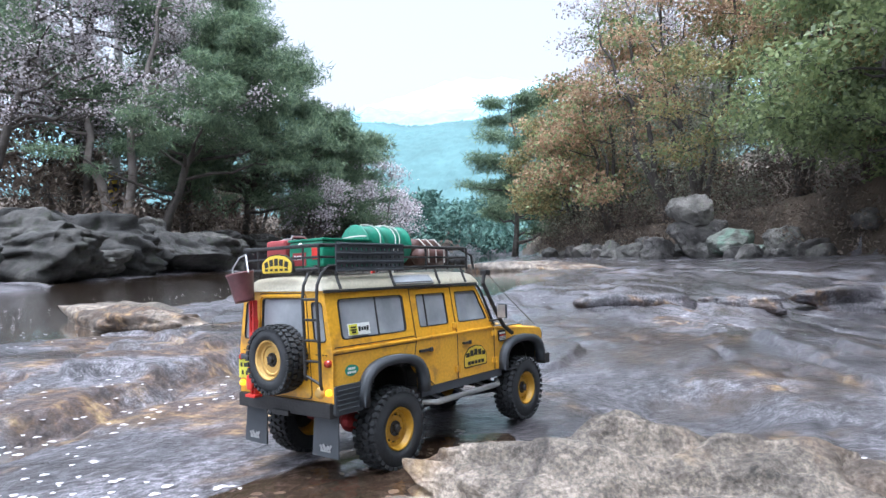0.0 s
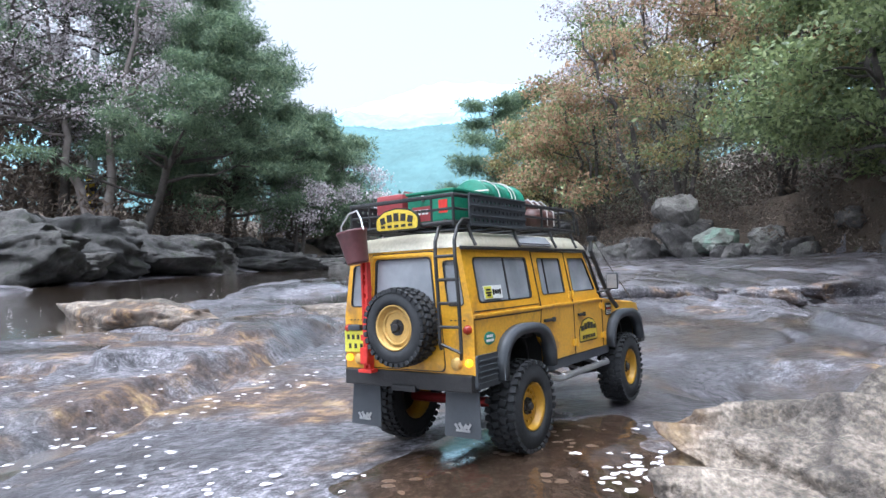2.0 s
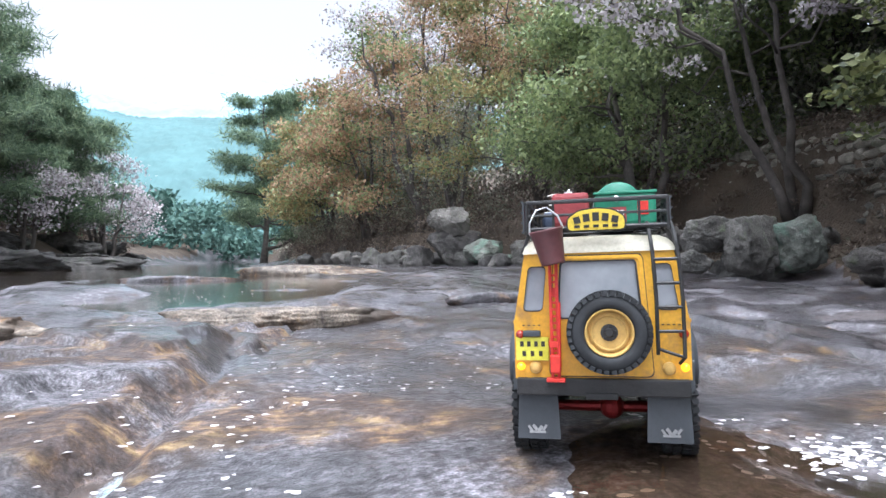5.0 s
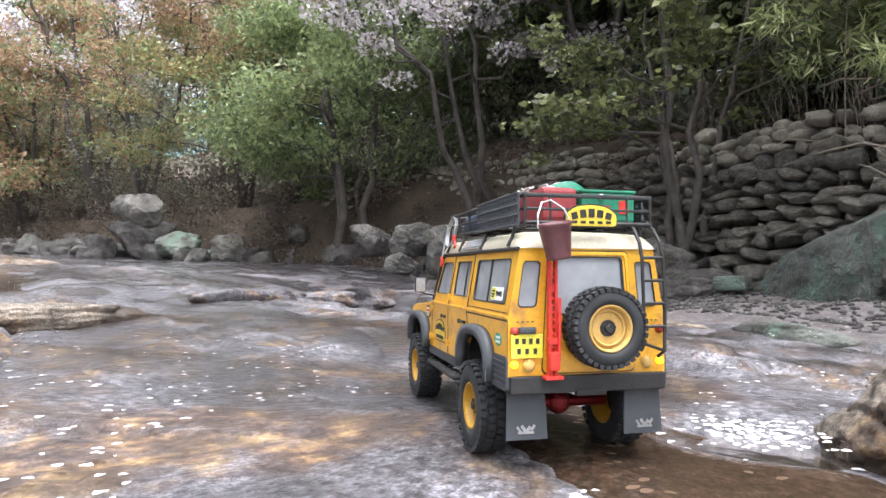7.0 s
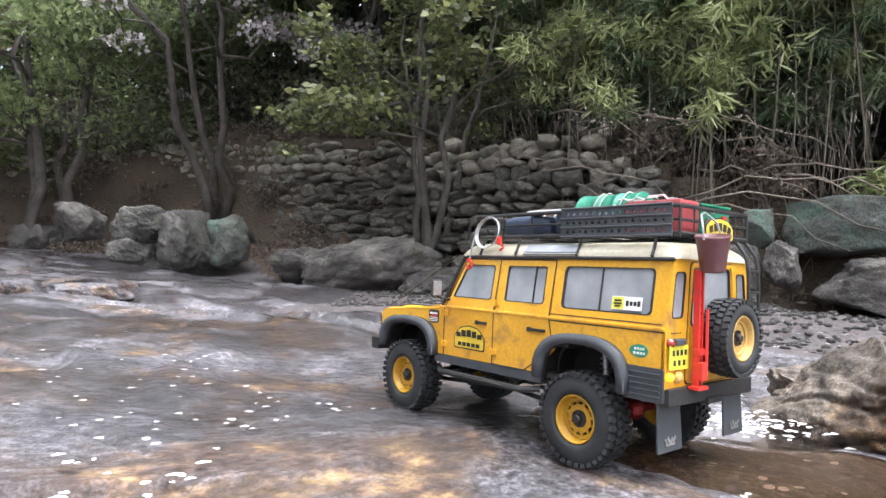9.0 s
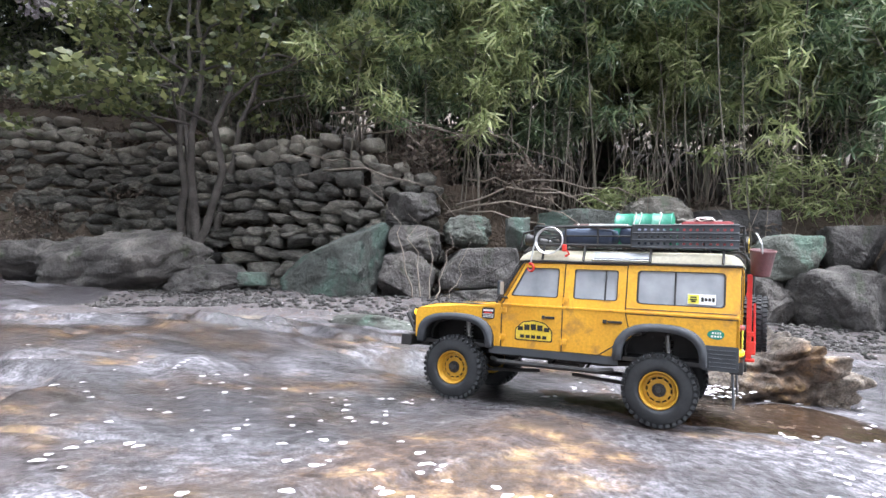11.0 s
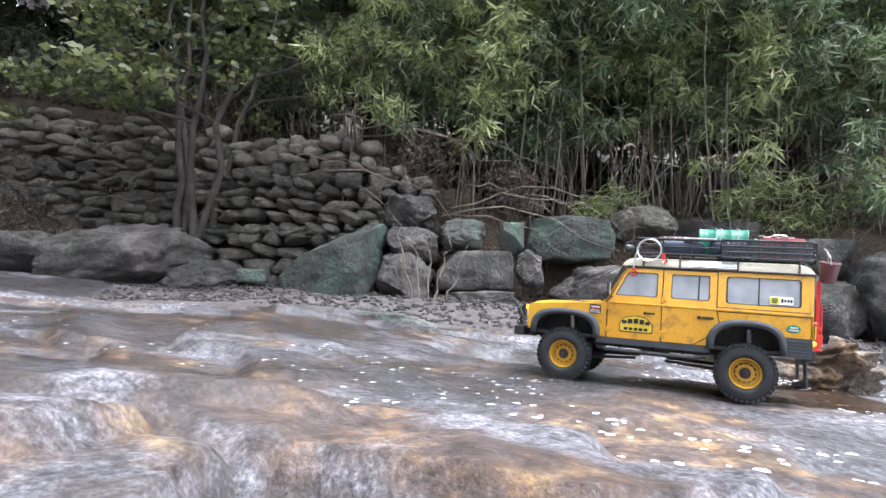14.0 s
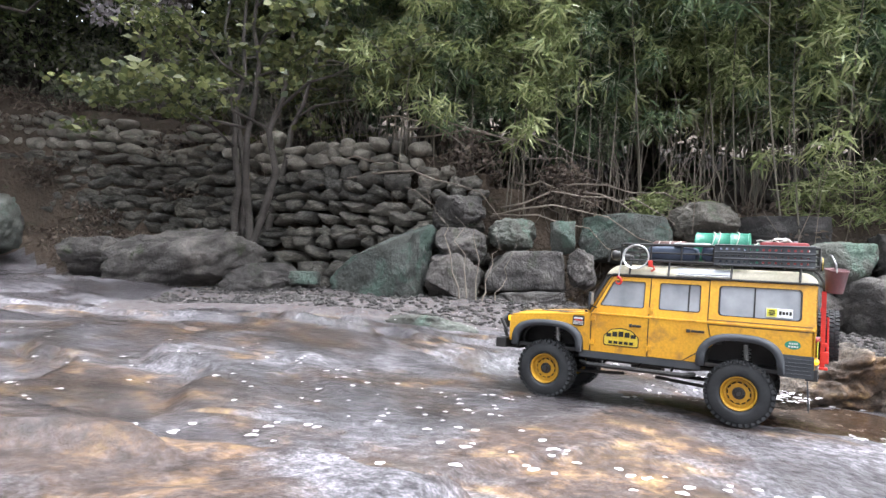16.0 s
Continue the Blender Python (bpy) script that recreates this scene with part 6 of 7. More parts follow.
        bm = plate([(-0.1285, 0.15), (-0.0545, 0.15), (-0.0545, 0.85), (-0.1285, 0.85)], [], lambda y, v: curve(y, v) + Vector((sx * 0.0006, 0, 0.0006)), (-sx * 0.001, 0, -0.001))
        part("roof_pane", bm, GLASS, al, "narrow grey roof-side window")
    # back wall: openings for the door window and the two corner windows
    lean = lambda x, z: Vector((x * (1 if z <= BELT else flank(z) / HALF), -0.241, z))
    outer = [(-HALF, 0.076), (HALF, 0.076), (HALF, BELT), (HALF, 0.1975), (-HALF, 0.1975), (-HALF, BELT)]
    cor = [corners([(s * 0.0555, 0.1405), (s * 0.0755, 0.1405), (s * 0.0755, 0.1845), (s * 0.0555, 0.1845)], 0.005) for s in (-1, 1)]
    big = corners([(-0.041, 0.133), (0.041, 0.133), (0.041, 0.189), (-0.041, 0.189)], 0.005)
    bw = part("back_panel", plate(outer, [big, *cor], lean, (0, 0.004, 0)), YELLOW, CAR)
    for name, o in (("back_pane", big), ("corner_pane", cor[0]), ("corner_pane", cor[1])):
        part(name, plate(o, [], lambda x, z: lean(x, z) + Vector((0, 0.0018, 0)), (0, 0.001, 0)), GLASS, bw, "grey window pane with sky reflection in its colour")
        mid = Vector((sum(q[0] for q in o) / len(o), sum(q[1] for q in o) / len(o)))
        inner = [tuple(mid + (Vector(q) - mid) * 0.95) for q in o]
        part("rubber_seal", plate(o, [inner], lambda x, z: lean(x, z) + Vector((0, -0.0006, 0)), (0, 0.002, 0)), BLACK_METAL, bw)
    door = corners([(-0.0475, 0.079), (0.0475, 0.079), (0.0475, 0.1935), (-0.0475, 0.1935)], 0.006)
    bd = part("back_door", plate(door, [corners([(-0.0435, 0.1305), (0.0435, 0.1305), (0.0435, 0.1905), (-0.0435, 0.1905)], 0.005)], lambda x, z: lean(x, z) + Vector((0, -0.0016, 0)), (0, 0.0015, 0)), YELLOW, CAR)
    mid = Vector((0, 0.136))
    gap = [tuple(mid + (Vector(q) - mid) * 1.02) for q in door]
    part("shut_line", plate(gap, [door], lambda x, z: lean(x, z) + Vector((0, -0.0005, 0)), (0, 0.001, 0)), BLACK_METAL, bd)
    # lamps, plate
    for s in (-1, 1):
        for x, z, r, mt, nm in ((0.0755, 0.0875, 0.0036, AMBER, "indicator"), (0.0615, 0.0865, 0.0055, RIM_TAN, "reflector"), (0.0755, 0.1185, 0.0040, RED_LENS, "tail_lamp")):
            bm = spin(bmesh.new(), [(-0.2405, 0.0), (-0.2405, r * 1.12), (-0.243, r * 1.1), (-0.2455, r * 0.8), (-0.2465, r * 0.4), (-0.2467, 0.0001)], 16, "y", (s * x, 0, z))
            part(nm, bm, mt, CAR, "lit amber lamp" if nm == "indicator" else "round rear lamp")
    bm = bmesh.new()
    box(bm, (-0.064, -0.2440, 0.1048), (0.0315, 0.0016, 0.0225), bevel=0.0006)
    np_ = part("number_plate", bm, PLATE_YELLOW, CAR, "yellow plate with dark bars")
    for zz, xs in ((0.1095, (-0.074, -0.0672, -0.0604, -0.0536)), (0.1002, (-0.072, -0.0640, -0.0560))):
        for x in xs:
            bm = box(bmesh.new(), (x, -0.2450, zz), (0.0034, 0.0006, 0.0050))
            part("plate_bar", bm, PRINT_BLACK, np_)
    bm = bmesh.new()
    box(bm, (-0.064, -0.2445, 0.1195), (0.017, 0.006, 0.006), bevel=0.0015)
    part("plate_lamp", bm, DARK_PLASTIC, CAR)
    for s in (-1, 1):
        bm = bmesh.new()
        for k in range(4):
            box(bm, (s * 0.0647 + (k - 1.5) * 0.005, -0.2416, 0.1272), (0.0022, 0.0008, 0.0010))
        part("air_vent", bm, BLACK_METAL, bw)
    # rear crossmember, flaps, tow ball
    bm = bmesh.new()
    box(bm, (0, -0.2375, 0.0685), (0.160, 0.016, 0.0165), bevel=0.0015)
    box(bm, (0, -0.244, 0.0605), (0.03, 0.008, 0.006), bevel=0.001)
    part("rear_crossmember", bm, BLACK_METAL, CAR, "black steel crossmember")
    for s in (-1, 1):
        bm = plate([(0.0400, 0.0165), (0.0815, 0.0165), (0.0795, 0.062), (0.042, 0.062)], [], lambda x, z: Vector((s * x, -0.2335 - 0.06 * (0.062 - z), z)), (0, 0.0018, 0))
        fl = part("mud_flap", bm, DARK_PLASTIC, CAR, "black rubber mud flap with a pale emblem")
        bm = bmesh.new()
        for k, (dx, w) in enumerate(((-0.007, 0.004), (-0.0025, 0.0052), (0.0025, 0.0052), (0.007, 0.004))):
            box(bm, (s * 0.062 + dx, -0.2365, 0.0265 + 0.001 * (k % 2)), (w * 0.6, 0.0006, 0.0062), Euler((0, radians(35 * (1 if dx > 0 else -1)), 0)).to_matrix())
        box(bm, (s * 0.062, -0.2366, 0.0232), (0.016, 0.0006, 0.0022))
        part("flap_emblem", bm, STEEL, fl)
    # floor and dark trim inside
    bm = bmesh.new()
    box(bm, (0, -0.02, 0.0675), (0.155, 0.42, 0.006), bevel=0.001)
    part("floor_pan", bm, BLACK_METAL, CAR)
    bm = bmesh.new()
    box(bm, (0, -0.02, 0.113), (0.145, 0.19, 0.03), bevel=0.006)
    for x in (-0.036, 0.036):
        box(bm, (x, -0.028, 0.146), (0.048, 0.012, 0.05), bevel=0.005)
        box(bm, (x, -0.112, 0.146), (0.048, 0.012, 0.05), bevel=0.005)
    box(bm, (0, 0.068, 0.134), (0.14, 0.02, 0.018), bevel=0.004)
    part("interior_seats", bm, BLACK_METAL, CAR)


shell()


def running_gear():
    bm = bmesh.new()
    for s in (-1, 1):
        tube(bm, [(s * 0.032, 0.19, 0.058), (s * 0.032, 0.06, 0.053), (s * 0.032, -0.07, 0.053), (s * 0.032, -0.14, 0.064), (s * 0.032, -0.23, 0.064)], 0.0048, 6)
    for y in (-0.06, 0.04):
        tube(bm, [(-0.03, y, 0.053), (0.03, y, 0.053)], 0.005, 6)
    box(bm, (0, 0.0, 0.048), (0.036, 0.05, 0.018), bevel=0.003)
    part("chassis_frame", bm, BLACK_METAL, CAR)
    for y, mt in ((0.1397, BLACK_METAL), (-0.1397, RIG_RED)):
        bm = bmesh.new()
        tube(bm, [(-0.066, y, 0.0445), (-0.03, y, 0.0445), (0.03, y, 0.0445), (0.066, y, 0.0445)], 0.0058, 10)
        bmesh.ops.create_uvsphere(bm, u_segments=14, v_segments=10, radius=0.0135, matrix=Matrix.Translation((0.01, y, 0.0445)))
        part("axle", bm, mt, CAR, "red metal axle" if mt is RIG_RED else "")
    rods = [((q * 0.046, e * 0.13, 0.040), (q * 0.036, 0.03 if e > 0 else -0.02, 0.046)) for q in (-1, 1) for e in (-1, 1)]
    for rod in rods + [((0.01, -0.13, 0.045), (0, -0.02, 0.048))]:
        bm = bmesh.new()
        tube(bm, rod, 0.0029, 6)
        part("link_rod", bm, BLACK_METAL, CAR)
    for s in (-1, 1):
        for y in (0.1397, -0.1397):
            bm = bmesh.new()
            tube(bm, [(s * 0.05, y - 0.008, 0.046), (s * 0.047, y - 0.004, 0.1)], 0.0034, 8)
            turn = [(s * 0.0487 + 0.0058 * math.cos(q), y - 0.006 + 0.0058 * math.sin(q), 0.056 + 0.0055 * q / 6.283) for q in (0.5 * k for k in range(88))]
            tube(bm, turn, 0.0008, 4)
            part("shock_absorber", bm, STEEL, CAR)


running_gear()


def wheel(name, parent, m, side, rim_mat, spare=False):
    """A knobbly tyre on a pierced steel rim; its axle runs along x, and side is where its face looks."""
    R, W = (0.0475, 0.0155) if not spare else (0.0425, 0.0145)
    bm = bmesh.new()
    prof = [(-W, 0.026), (-W * 1.04, 0.031), (-W, R - 0.0065), (-W * 0.82, R - 0.0025), (W * 0.82, R - 0.0025), (W, R - 0.0065), (W * 1.04, 0.031), (W, 0.026), (W * 0.55, 0.0245), (-W * 0.55, 0.0245)]
    spin(bm, prof, 48, "x", closed=True)
    ty = part(name, bm, RUBBER, parent, "knobbly black tyre on a yellow steel rim", True)
    ty.matrix_local = m
    bm = bmesh.new()
    n = 34
    for k in range(n):
        a = 2 * math.pi * k / n
        for row, (x, w, da) in enumerate(((-W * 0.86, W * 0.40, 0.0), (-W * 0.3, W * 0.46, 0.5), (W * 0.3, W * 0.46, 0.0), (W * 0.86, W * 0.40, 0.5))):
            b = a + da * 2 * math.pi / n
            t = Euler((b, 0, 0)).to_matrix() @ Euler((0, 0, radians(12 if row % 2 else -12))).to_matrix()
            rr = R - (0.0012 if row in (1, 2) else 0.0024)
            box(bm, (x, -rr * math.sin(b), rr * math.cos(b)), (w, 0.0052, 0.0042), t)
    part("tread", bm, RUBBER, ty)
    f = side
    bm = bmesh.new()
    spin(bm, [(f * W * 0.92, 0.0248), (f * W * 0.98, 0.0238), (f * W * 0.80, 0.0222), (f * W * 0.35, 0.0212), (f * W * 0.30, 0.0195), (f * W * (0.62 if spare else 0.42), 0.0185), (f * W * (0.50 if spare else 0.30), 0.0165), (f * -W * 0.2, 0.0215), (f * -W, 0.026)], 40, "x", closed=True)
    rm = part("rim", bm, rim_mat, ty, "", True)
    ring = lambda r, n: [(r * math.cos(2 * math.pi * k / n), r * math.sin(2 * math.pi * k / n)) for k in range(n)]
    slots = []
    for k in range(0 if spare else 12):
        a, w = 2 * math.pi * k / 12, 0.19
        slots.append([(r * math.cos(q), r * math.sin(q)) for r, q in ((0.0146, a - w), (0.0188, a - w), (0.0193, a), (0.0188, a + w), (0.0146, a + w), (0.0142, a))])
    bm = plate(ring(0.0205, 40), slots + [ring(0.0075, 20)], lambda u, v: Vector((f * W * 0.42, u, v)), (-f * 0.0022, 0, 0))
    part("wheel_disc", bm, rim_mat, ty)
    bm = bmesh.new()
    spin(bm, [(f * W * 0.16, 0.0195), (f * W * 0.16, 0.0001)], 32, "x")
    part("brake_drum", bm, BLACK_METAL, ty)
    bm = bmesh.new()
    spin(bm, [(f * W * 0.3, 0.0092), (f * W * 0.5, 0.0088), (f * W * 0.52, 0.0048), (f * W * 0.72, 0.0046), (f * W * 0.80, 0.0036), (f * W * 0.80, 0.0001)], 16, "x")
    for k in range(5):
        a = 2 * math.pi * k / 5
        tube(bm, [(f * W * 0.36, 0.0068 * math.cos(a), 0.0068 * math.sin(a)), (f * W * 0.66, 0.0068 * math.cos(a), 0.0068 * math.sin(a))], 0.0013, 6)
    part("hub", bm, BLACK_METAL, ty, "dark hub with wheel nuts")
    return ty


for sx in (-1, 1):
    for y in (FRONT_AXLE, REAR_AXLE):
        wheel("wheel", CAR, pose(sx * 0.0765, y, AXLE_Z, 120 * y + 9 * sx), sx, RIM_YELLOW)
wheel("spare_wheel", CAR, pose(0.0085, -0.2575, 0.122, 0, 0, -90) @ pose(0, 0, 0, 11, 0, 0) @ Matrix.Scale(0.89, 4), 1, RIM_TAN, True)


def jack_and_ladder():
    # tall jack clamped upright beside the spare wheel
    bm = bmesh.new()
    for x in (-0.0445, -0.0385):
        box(bm, (x, -0.2505, 0.131), (0.0028, 0.006, 0.112), bevel=0.0004)
    for z in (0.085, 0.16):
        box(bm, (-0.0415, -0.2495, z), (0.008, 0.006, 0.006))
    for k in range(16):
        box(bm, (-0.0415, -0.2515, 0.078 + 0.0065 * k), (0.004, 0.002, 0.0022))
    box(bm, (-0.0415, -0.2520, 0.0765), (0.0175, 0.011, 0.0035), bevel=0.0008)
    box(bm, (-0.0415, -0.2530, 0.092), (0.0095, 0.011, 0.017), bevel=0.0015)
    tube(bm, [(-0.0375, -0.2570, 0.09), (-0.0365, -0.2565, 0.15)], 0.0015, 6)
    box(bm, (-0.0415, -0.2520, 0.110), (0.011, 0.008, 0.006), bevel=0.001)
    part("lifting_jack", bm, RED, CAR, "red lifting jack clamped upright on the back door")
    # ladder over the right-hand rear corner
    la = None
    for x in (0.0515, 0.0745):
        bm = bmesh.new()
        low = [(x, -0.251, 0.101), (x, -0.2535, 0.106)] if x < 0.06 else [(x - 0.004, -0.247, 0.092), (x, -0.2525, 0.098)]
        tube(bm, low + [(x, -0.2535, 0.150), (x * 0.97, -0.2535, 0.188), (x * 0.95, -0.251, 0.203), (x * 0.93, -0.243, 0.2155), (x * 0.92, -0.232, 0.2235), (x * 0.92, -0.215, 0.2240)], 0.0018, 8)
        la = part("ladder_rail" if la else "rear_ladder", bm, BLACK_METAL, la or CAR, "" if la else "black tubular ladder up to the roof")
    for z in (0.122, 0.144, 0.166, 0.188):
        k = 1 if z < 0.16 else 0.98
        bm = bmesh.new()
        tube(bm, [(0.0515 * k, -0.2535, z), (0.0745 * k, -0.2535, z)], 0.0016, 6)
        part("rung", bm, BLACK_METAL, la)
    bm = bmesh.new()
    tube(bm, [(0.0515, -0.2525, 0.106), (0.0735, -0.2525, 0.0985)], 0.0016, 6)
    part("rung", bm, BLACK_METAL, la)


jack_and_ladder()


def roof_rack():
    lo, hi, xh, y0, y1 = 0.2205, 0.2465, 0.0655, -0.243, 0.036
    bm = bmesh.new()
    for z, r in ((lo, 0.0021), (hi, 0.0021)):
        tube(bm, [(-xh, y0, z), (-xh, y1 - 0.004, z), (-xh + 0.006, y1, z), (xh - 0.006, y1, z), (xh, y1 - 0.004, z), (xh, y0, z)], r, 8, closed=True)
    tube(bm, [(-xh, y0, 0.2335), (-xh, y1, 0.2335), (xh, y1, 0.2335), (xh, y0, 0.2335)], 0.0014, 6, closed=True)
    for k in range(7):
        y = y0 + (y1 - y0) * k / 6
        for x in (-xh, xh):
            tube(bm, [(x, y, lo - 0.004), (x, y, hi)], 0.0015, 6)
        tube(bm, [(-xh, y, lo), (xh, y, lo)], 0.0015, 6)
    for x in (-0.04, -0.013, 0.013, 0.04):
        tube(bm, [(x, y0, hi if abs(x) > 0.03 else lo), (x, y0, lo), (x, y1, lo)], 0.0013, 6)
    for y in (-0.22, -0.13, -0.04, 0.02):
        for s in (-1, 1):
            tube(bm, [(s * xh, y, lo), (s * 0.0705, y, 0.206), (s * 0.0745, y, 0.1985)], 0.0017, 6)
    for s in (-1, 1):
        tube(bm, [(s * xh, y1 - 0.02, hi), (s * (xh - 0.004), y1 + 0.018, hi - 0.01), (s * 0.062, y1 + 0.022, 0.2165)], 0.0018, 6)
    rk = part("roof_rack", bm, BLACK_METAL, CAR, "black tubular roof rack")
    # pierced sand-ladder plates on the flanks
    for s, ya, yb in ((-1, -0.238, -0.105), (1, -0.222, -0.108)):
        n = int((yb - ya) / 0.0086)
        holes = []
        for r in range(3):
            for k in range(n):
                c = ya + 0.005 + (yb - ya - 0.01) * (k + 0.5) / n
                z = 0.2235 + 0.0095 * r
                holes.append([(c + 0.0020 * math.cos(2 * math.pi * q / 8), z + 0.0020 * math.sin(2 * math.pi * q / 8)) for q in range(8)])
        bm = plate([(ya, 0.2185), (yb, 0.2185), (yb, 0.2485), (ya, 0.2485)], holes, lambda y, z: Vector((s * 0.0705, y, z)), (-s * 0.0016, 0, 0))
        for z in (0.2185, 0.2282, 0.2378, 0.2485):
            tube(bm, [(s * 0.0708, ya, z), (s * 0.0708, yb, z)], 0.0013, 6)
        part("pierced_plate", bm, DARK_PLASTIC, rk, "grey pierced recovery plate")
    # four round lamps in front
    for x in (-0.045, -0.024, 0.024, 0.045):
        bm = spin(bmesh.new(), [(0.041, 0.0001), (0.043, 0.006), (0.052, 0.0088), (0.0545, 0.0088), (0.0555, 0.0078), (0.056, 0.0001)], 20, "y", (x, 0, 0.2285))
        la = part("spot_lamp", bm, BLACK_METAL, rk)
        bm = spin(bmesh.new(), [(0.0557, 0.0076), (0.0572, 0.005), (0.0578, 0.0001)], 20, "y", (x, 0, 0.2285))
        part("lens", bm, CLEAR_LENS, la)
    # yellow arched sign at the back
    sg = part("rear_sign", plate(corners([(-0.0275, 0.2165), (0.0275, 0.2165), (0.0275, 0.230), (0.016, 0.2375), (0, 0.2395), (-0.016, 0.2375), (-0.0275, 0.230)], 0.004), [], lambda x, z: Vector((x, -0.2475, z)), (0, 0.003, 0)), PRINT_BLACK, CAR, "yellow arched sign with dark lettering bars")
    part("sign_field", plate(corners([(-0.0262, 0.2178), (0.0262, 0.2178), (0.0262, 0.2293), (0.0155, 0.2362), (0, 0.2381), (-0.0155, 0.2362), (-0.0262, 0.2293)], 0.004), [], lambda x, z: Vector((x, -0.2482, z)), (0, 0.001, 0)), SIGN_YELLOW, sg)
    bm = bmesh.new()
    for k in range(5):
        x = (k - 2) * 0.0088
        box(bm, (x, -0.2485, 0.2302 - 0.0012 * (k - 2) ** 2 * 0.6), (0.0062, 0.0006, 0.0066 + 0.0008 * (2 - abs(k - 2))), Euler((0, radians(7 * (k - 2)), 0)).to_matrix())
        box(bm, (x, -0.2485, 0.2213), (0.0052, 0.0006, 0.0026))
    part("sign_print", bm, PRINT_BLACK, sg)


roof_rack()


def lengthen():
    """The long nose and the rear arches set back over the axles."""
    wheels = {w for w in CAR.children if "wheel" in w.name and "arch" not in w.name and "housing" not in w.name}
    for ob in CAR.children_recursive:
        if ob.type != "MESH" or ob in wheels or ob.parent in wheels:
            continue
        drop = 0.013 if ob.name.split(".")[0] in ("axle", "link_rod") else 0.0
        for v in ob.data.vertices:
            y = v.co.y
            v.co.z -= drop
            if y > 0.078 and v.co.z < 0.20:
                v.co.y += (y - 0.078) * 0.168
            elif -0.235 < y < -0.07 and v.co.z < 0.124:
                v.co.y -= 0.0073 * step(-0.235, -0.2, y) * (1 - step(-0.09, -0.07, y))


lengthen()
CAR_M = CAR.matrix_world.copy()


def load(name, bm, material, label, category, smooth=False):
    """Something carried on the car, standing on its own."""
    ob = link_mesh(name, bm, material, None, "", smooth)
    ob.matrix_world = CAR_M
    return tagged(ob, label, category)


def on_rack():
    z0 = 0.2225
    # red case
    bm = bmesh.new()
    box(bm, (-0.024, -0.197, z0 + 0.0175), (0.036, 0.066, 0.033), bevel=0.004)
    red = load("case", bm, CASE_RED, "worn red hard case on the roof rack", "case")
    bm = bmesh.new()
    for y in (-0.212, -0.172):
        box(bm, (-0.026, y, z0 + 0.035), (0.008, 0.006, 0.004), bevel=0.001)
    tube(bm, [(-0.026, -0.208, z0 + 0.034), (-0.026, -0.202, z0 + 0.040), (-0.026, -0.184, z0 + 0.040), (-0.026, -0.176, z0 + 0.034)], 0.0012, 6)
    part("case_handle", bm, STEEL, red)
    # green case with a red panel and a pale lid edge
    bm = bmesh.new()
    box(bm, (0.028, -0.190, z0 + 0.0155), (0.058, 0.078, 0.030), bevel=0.003)
    g = load("case", bm, CASE_GREEN, "worn green box with red label on the roof rack", "case")
    bm = bmesh.new()
    box(bm, (0.028, -0.190, z0 + 0.0315), (0.060, 0.080, 0.003), bevel=0.001)
    part("lid", bm, CASE_GREEN, g)
    bm = bmesh.new()
    box(bm, (0.018, -0.2296, z0 + 0.010), (0.022, 0.0012, 0.015))
    part("case_label", bm, CASE_RED, g, "red label")
    for k in range(4):
        part("label_bar", box(bmesh.new(), (0.0115 + 0.0045 * k, -0.2304, z0 + 0.012), (0.003, 0.0006, 0.005)), WHITE, g)
    part("pale_patch", box(bmesh.new(), (0.034, -0.170, z0 + 0.0335), (0.028, 0.016, 0.0008)), WHITE, g)
    bm = bmesh.new()
    bmesh.ops.create_uvsphere(bm, u_segments=10, v_segments=6, radius=0.003, matrix=Matrix.Translation((0.02, -0.2294, z0 + 0.026)))
    part("pale_stud", bm, WHITE, g)
    bm = bmesh.new()
    box(bm, (0.0445, -0.2294, z0 + 0.016), (0.010, 0.0010, 0.013))
    part("case_clasp", bm, RED, g)
    # green oil drum lying along the rack
    bm = bmesh.new()
    prof = [(-0.041, 0.0001), (-0.041, 0.0245), (-0.0395, 0.0258), (-0.038, 0.0245), (-0.014, 0.0245), (-0.013, 0.0260), (-0.012, 0.0245), (0.012, 0.0245), (0.013, 0.0260), (0.014, 0.0245), (0.038, 0.0245), (0.0395, 0.0258), (0.041, 0.0245), (0.041, 0.0001)]
    spin(bm, prof, 36, "y", (0.024, -0.106, z0 + 0.0275))
    d = load("oil_drum", bm, DRUM_GREEN, "green ribbed oil drum lashed on the roof rack", "drum", True)
    bm = bmesh.new()
    for y in (-0.128, -0.1, -0.092):
        ring = [(0.024 + 0.0264 * math.sin(q), y + 0.004 * math.sin(2 * q), z0 + 0.0275 + 0.0264 * math.cos(q)) for q in (2 * math.pi * k / 24 for k in range(24))]
        tube(bm, ring, 0.0007, 5, closed=True)
    part("lashing", bm, ROPE, d, "pale cord lashing")
    # brown leather bundle in front of it
    bm = bmesh.new()
    for x, y, r in ((0.044, -0.022, 0.0125), (0.018, -0.024, 0.0125), (0.031, -0.022, 0.011)):
        pr = [(-0.030, 0.0001), (-0.029, r * 0.7), (-0.024, r), (0.0, r * 1.06), (0.024, r), (0.029, r * 0.7), (0.030, 0.0001)]
        spin(bm, pr, 16, "y", (x, y, z0 + (0.013 if r > 0.012 else 0.026)))
    for v in bm.verts:
        v.co += v.co.normalized() * 0.0016 * noise.noise(v.co * 90)
    b = load("bundle", bm, BROWN_SACK, "dark brown rolled bundle strapped on the roof rack", "bundle", True)
    bm = bmesh.new()
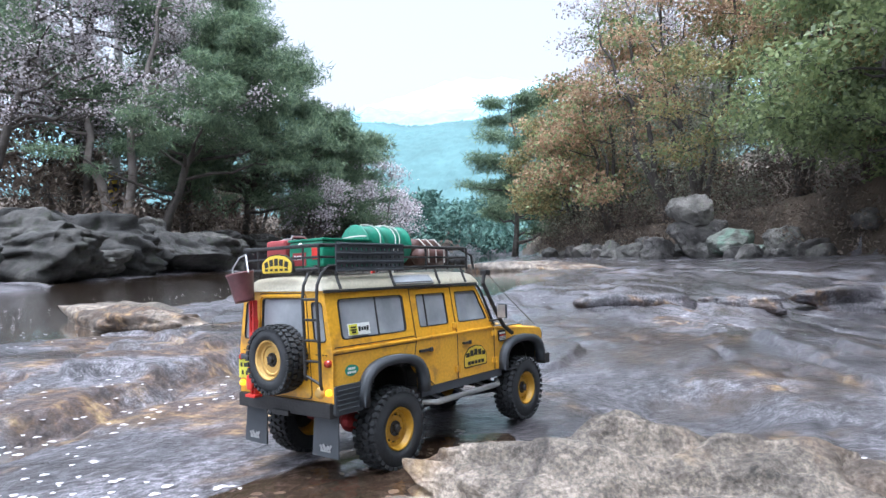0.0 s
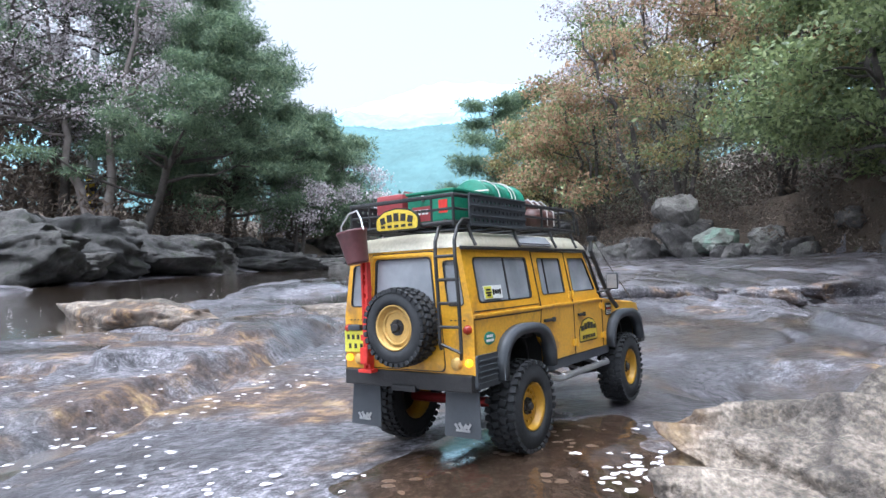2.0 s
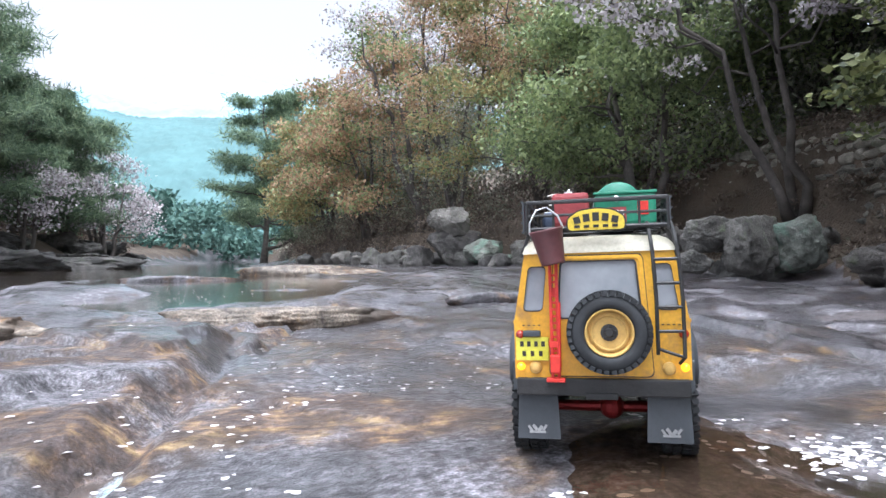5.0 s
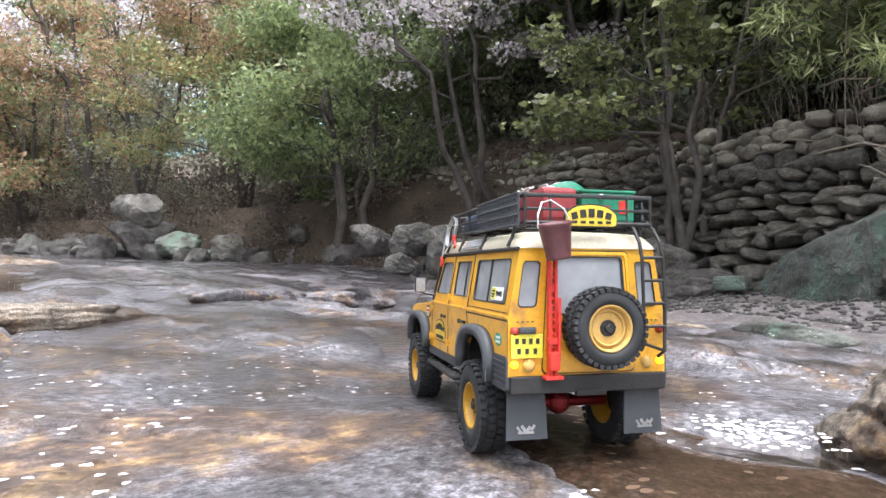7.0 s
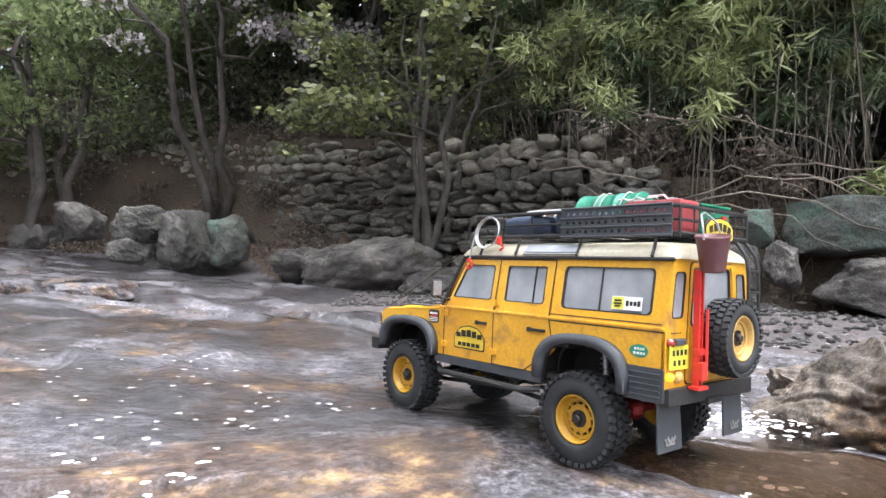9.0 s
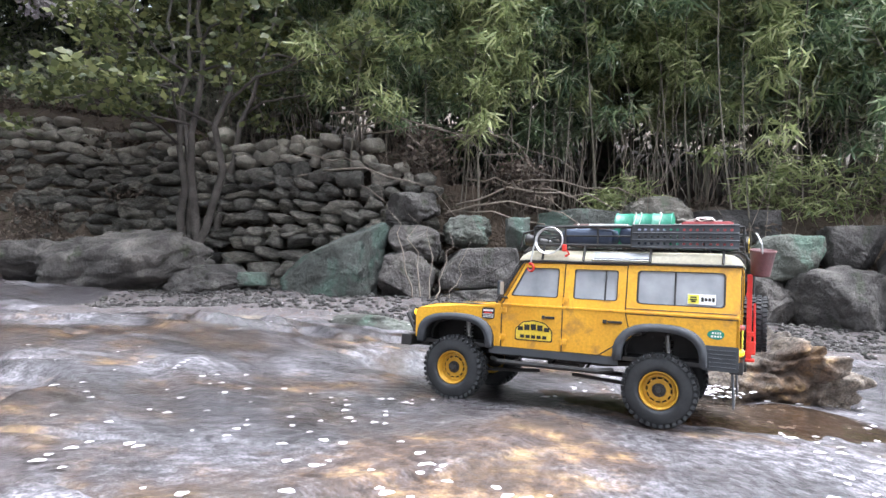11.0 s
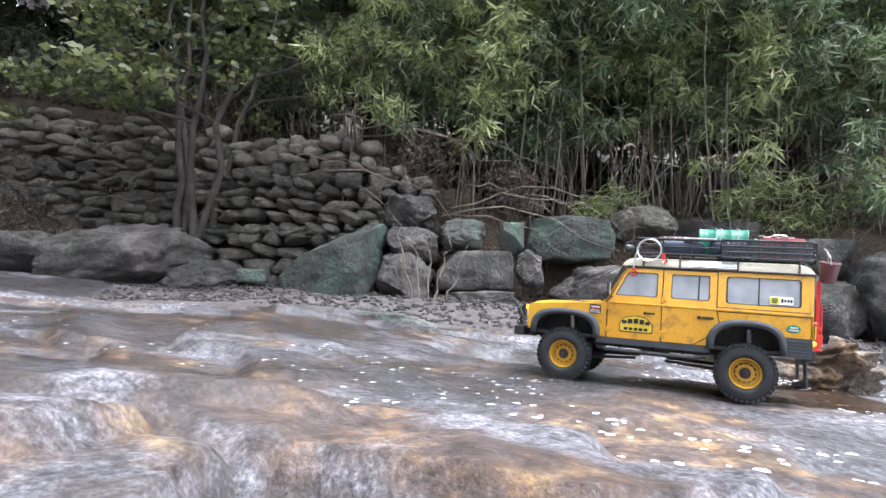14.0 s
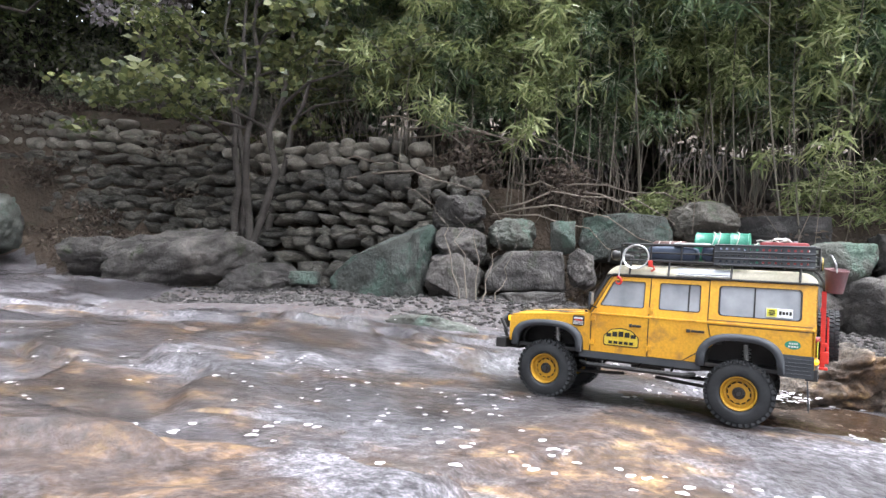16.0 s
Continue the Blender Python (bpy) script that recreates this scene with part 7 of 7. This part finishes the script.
    for y in (-0.040, -0.024, -0.006):
        tube(bm, [(0.002, y, z0 + 0.004), (0.003, y, z0 + 0.022), (0.020, y, z0 + 0.036), (0.040, y, z0 + 0.037), (0.057, y, z0 + 0.022), (0.057, y, z0 + 0.004)], 0.0009, 5)
    part("strap", bm, ROPE, b)
    # navy tarpaulin bags along the other flank
    bm = bmesh.new()
    for y, L, h in ((-0.115, 0.062, 0.024), (-0.04, 0.075, 0.022)):
        box(bm, (-0.036, y, z0 + h / 2), (0.046, L, h), bevel=0.008)
    bmesh.ops.subdivide_edges(bm, edges=bm.edges[:], cuts=1)
    for v in bm.verts:
        v.co += Vector((0, 0, 0.003 * noise.noise(v.co * 55)))
    t = load("tarpaulin", bm, BLUE_ROLL, "folded navy tarpaulin on the roof rack", "tarpaulin", True)
    # a pale grey board on it
    bm = bmesh.new()
    box(bm, (-0.052, -0.070, z0 + 0.0268), (0.016, 0.052, 0.0035), bevel=0.001)
    load("board", bm, WHITE, "pale grey board laid on the folded tarpaulin", "board")
    # spare rope over the red case
    bm = bmesh.new()
    pts = [(-0.044 + 0.004 * math.sin(3 * k), -0.160 - 0.006 * k, z0 + 0.0355 + 0.0015 * math.sin(2.1 * k)) for k in range(9)]
    tube(bm, pts, 0.0010, 5)
    tube(bm, [(x, -0.158, z0 + 0.0335 + 0.004 * math.sin(40 * x)) for x in np.linspace(-0.05, 0.055, 12)], 0.0010, 5)
    load("cord", bm, ROPE, "pale cord tied over the roof load", "cord")
    # bucket hung from the rear rail by its wire handle
    bm = bmesh.new()
    spin(bm, [(0.0, 0.0110), (0.0022, 0.0113), (0.030, 0.0150), (0.0315, 0.0160), (0.0335, 0.0160), (0.0335, 0.0146), (0.004, 0.0104), (0.0035, 0.0001)], 28, "z")
    bk = link_mesh("bucket", bm, BUCKET, None, "", True)
    bk.matrix_world = CAR_M @ pose(-0.0400, -0.2625, 0.186, 4, -10, 0)
    tagged(bk, "brown plastic bucket hanging from the roof rack", "bucket")
    bm = bmesh.new()
    tube(bm, [(-0.0160, 0, 0.031), (-0.014, 0.002, 0.042), (-0.006, 0.008, 0.053), (0.004, 0.010, 0.054), (0.0130, 0.003, 0.044), (0.0160, 0, 0.031)], 0.0010, 6)
    part("bucket_handle", bm, STEEL, bk, "bent wire handle")
    # winch cable coil with a red hook, over the front left corner
    bm = bmesh.new()
    for r, dx in ((0.0200, 0.0), (0.0192, 0.0018), (0.0205, -0.0012)):
        tube(bm, [(-0.0705 + dx + 0.0035 * math.sin(q), 0.012 + r * math.cos(q), 0.226 + 0.95 * r * math.sin(q)) for q in (2 * math.pi * k / 30 for k in range(30))], 0.0009, 5, closed=True)
    tube(bm, [(-0.071, 0.030, 0.232), (-0.0735, 0.034, 0.216), (-0.0760, 0.036, 0.200), (-0.0775, 0.036, 0.192)], 0.0011, 6)
    ca = load("cable_coil", bm, STEEL, "coil of steel cable with red hook on the roof rack", "cable")
    bm = bmesh.new()
    tube(bm, [(-0.0782, 0.036 + 0.0046 * math.cos(q), 0.1858 + 0.0052 * math.sin(q)) for q in (radians(70 + 30 * k) for k in range(11))], [0.0018] * 6 + [0.0016, 0.0014, 0.0012, 0.001, 0.0006], 6)
    box(bm, (-0.0782, 0.0365, 0.1915), (0.004, 0.0045, 0.004), bevel=0.001)
    part("hook", bm, RED, ca, "red hook")
    bm = bmesh.new()
    box(bm, (-0.0735, -0.012, 0.2155), (0.004, 0.007, 0.010), bevel=0.0015)
    tube(bm, [(-0.0735, -0.0155, 0.212), (-0.0735, -0.019, 0.207), (-0.0735, -0.0135, 0.204)], 0.0015, 6)
    part("shackle", bm, RED, ca, "red shackle")
    # thin wires from the roof to the wings
    for pts in ([(0.0775, 0.064, 0.214), (0.079, 0.127, 0.170), (0.080, 0.203, 0.124)], [(-0.0735, 0.06, 0.198), (-0.0765, 0.127, 0.162), (-0.079, 0.203, 0.124)]):
        bm = bmesh.new()
        tube(bm, pts, 0.0006, 4)
        load("limb_wire", bm, BLACK_METAL, "thin black wire from roof to wing", "wire")


on_rack()
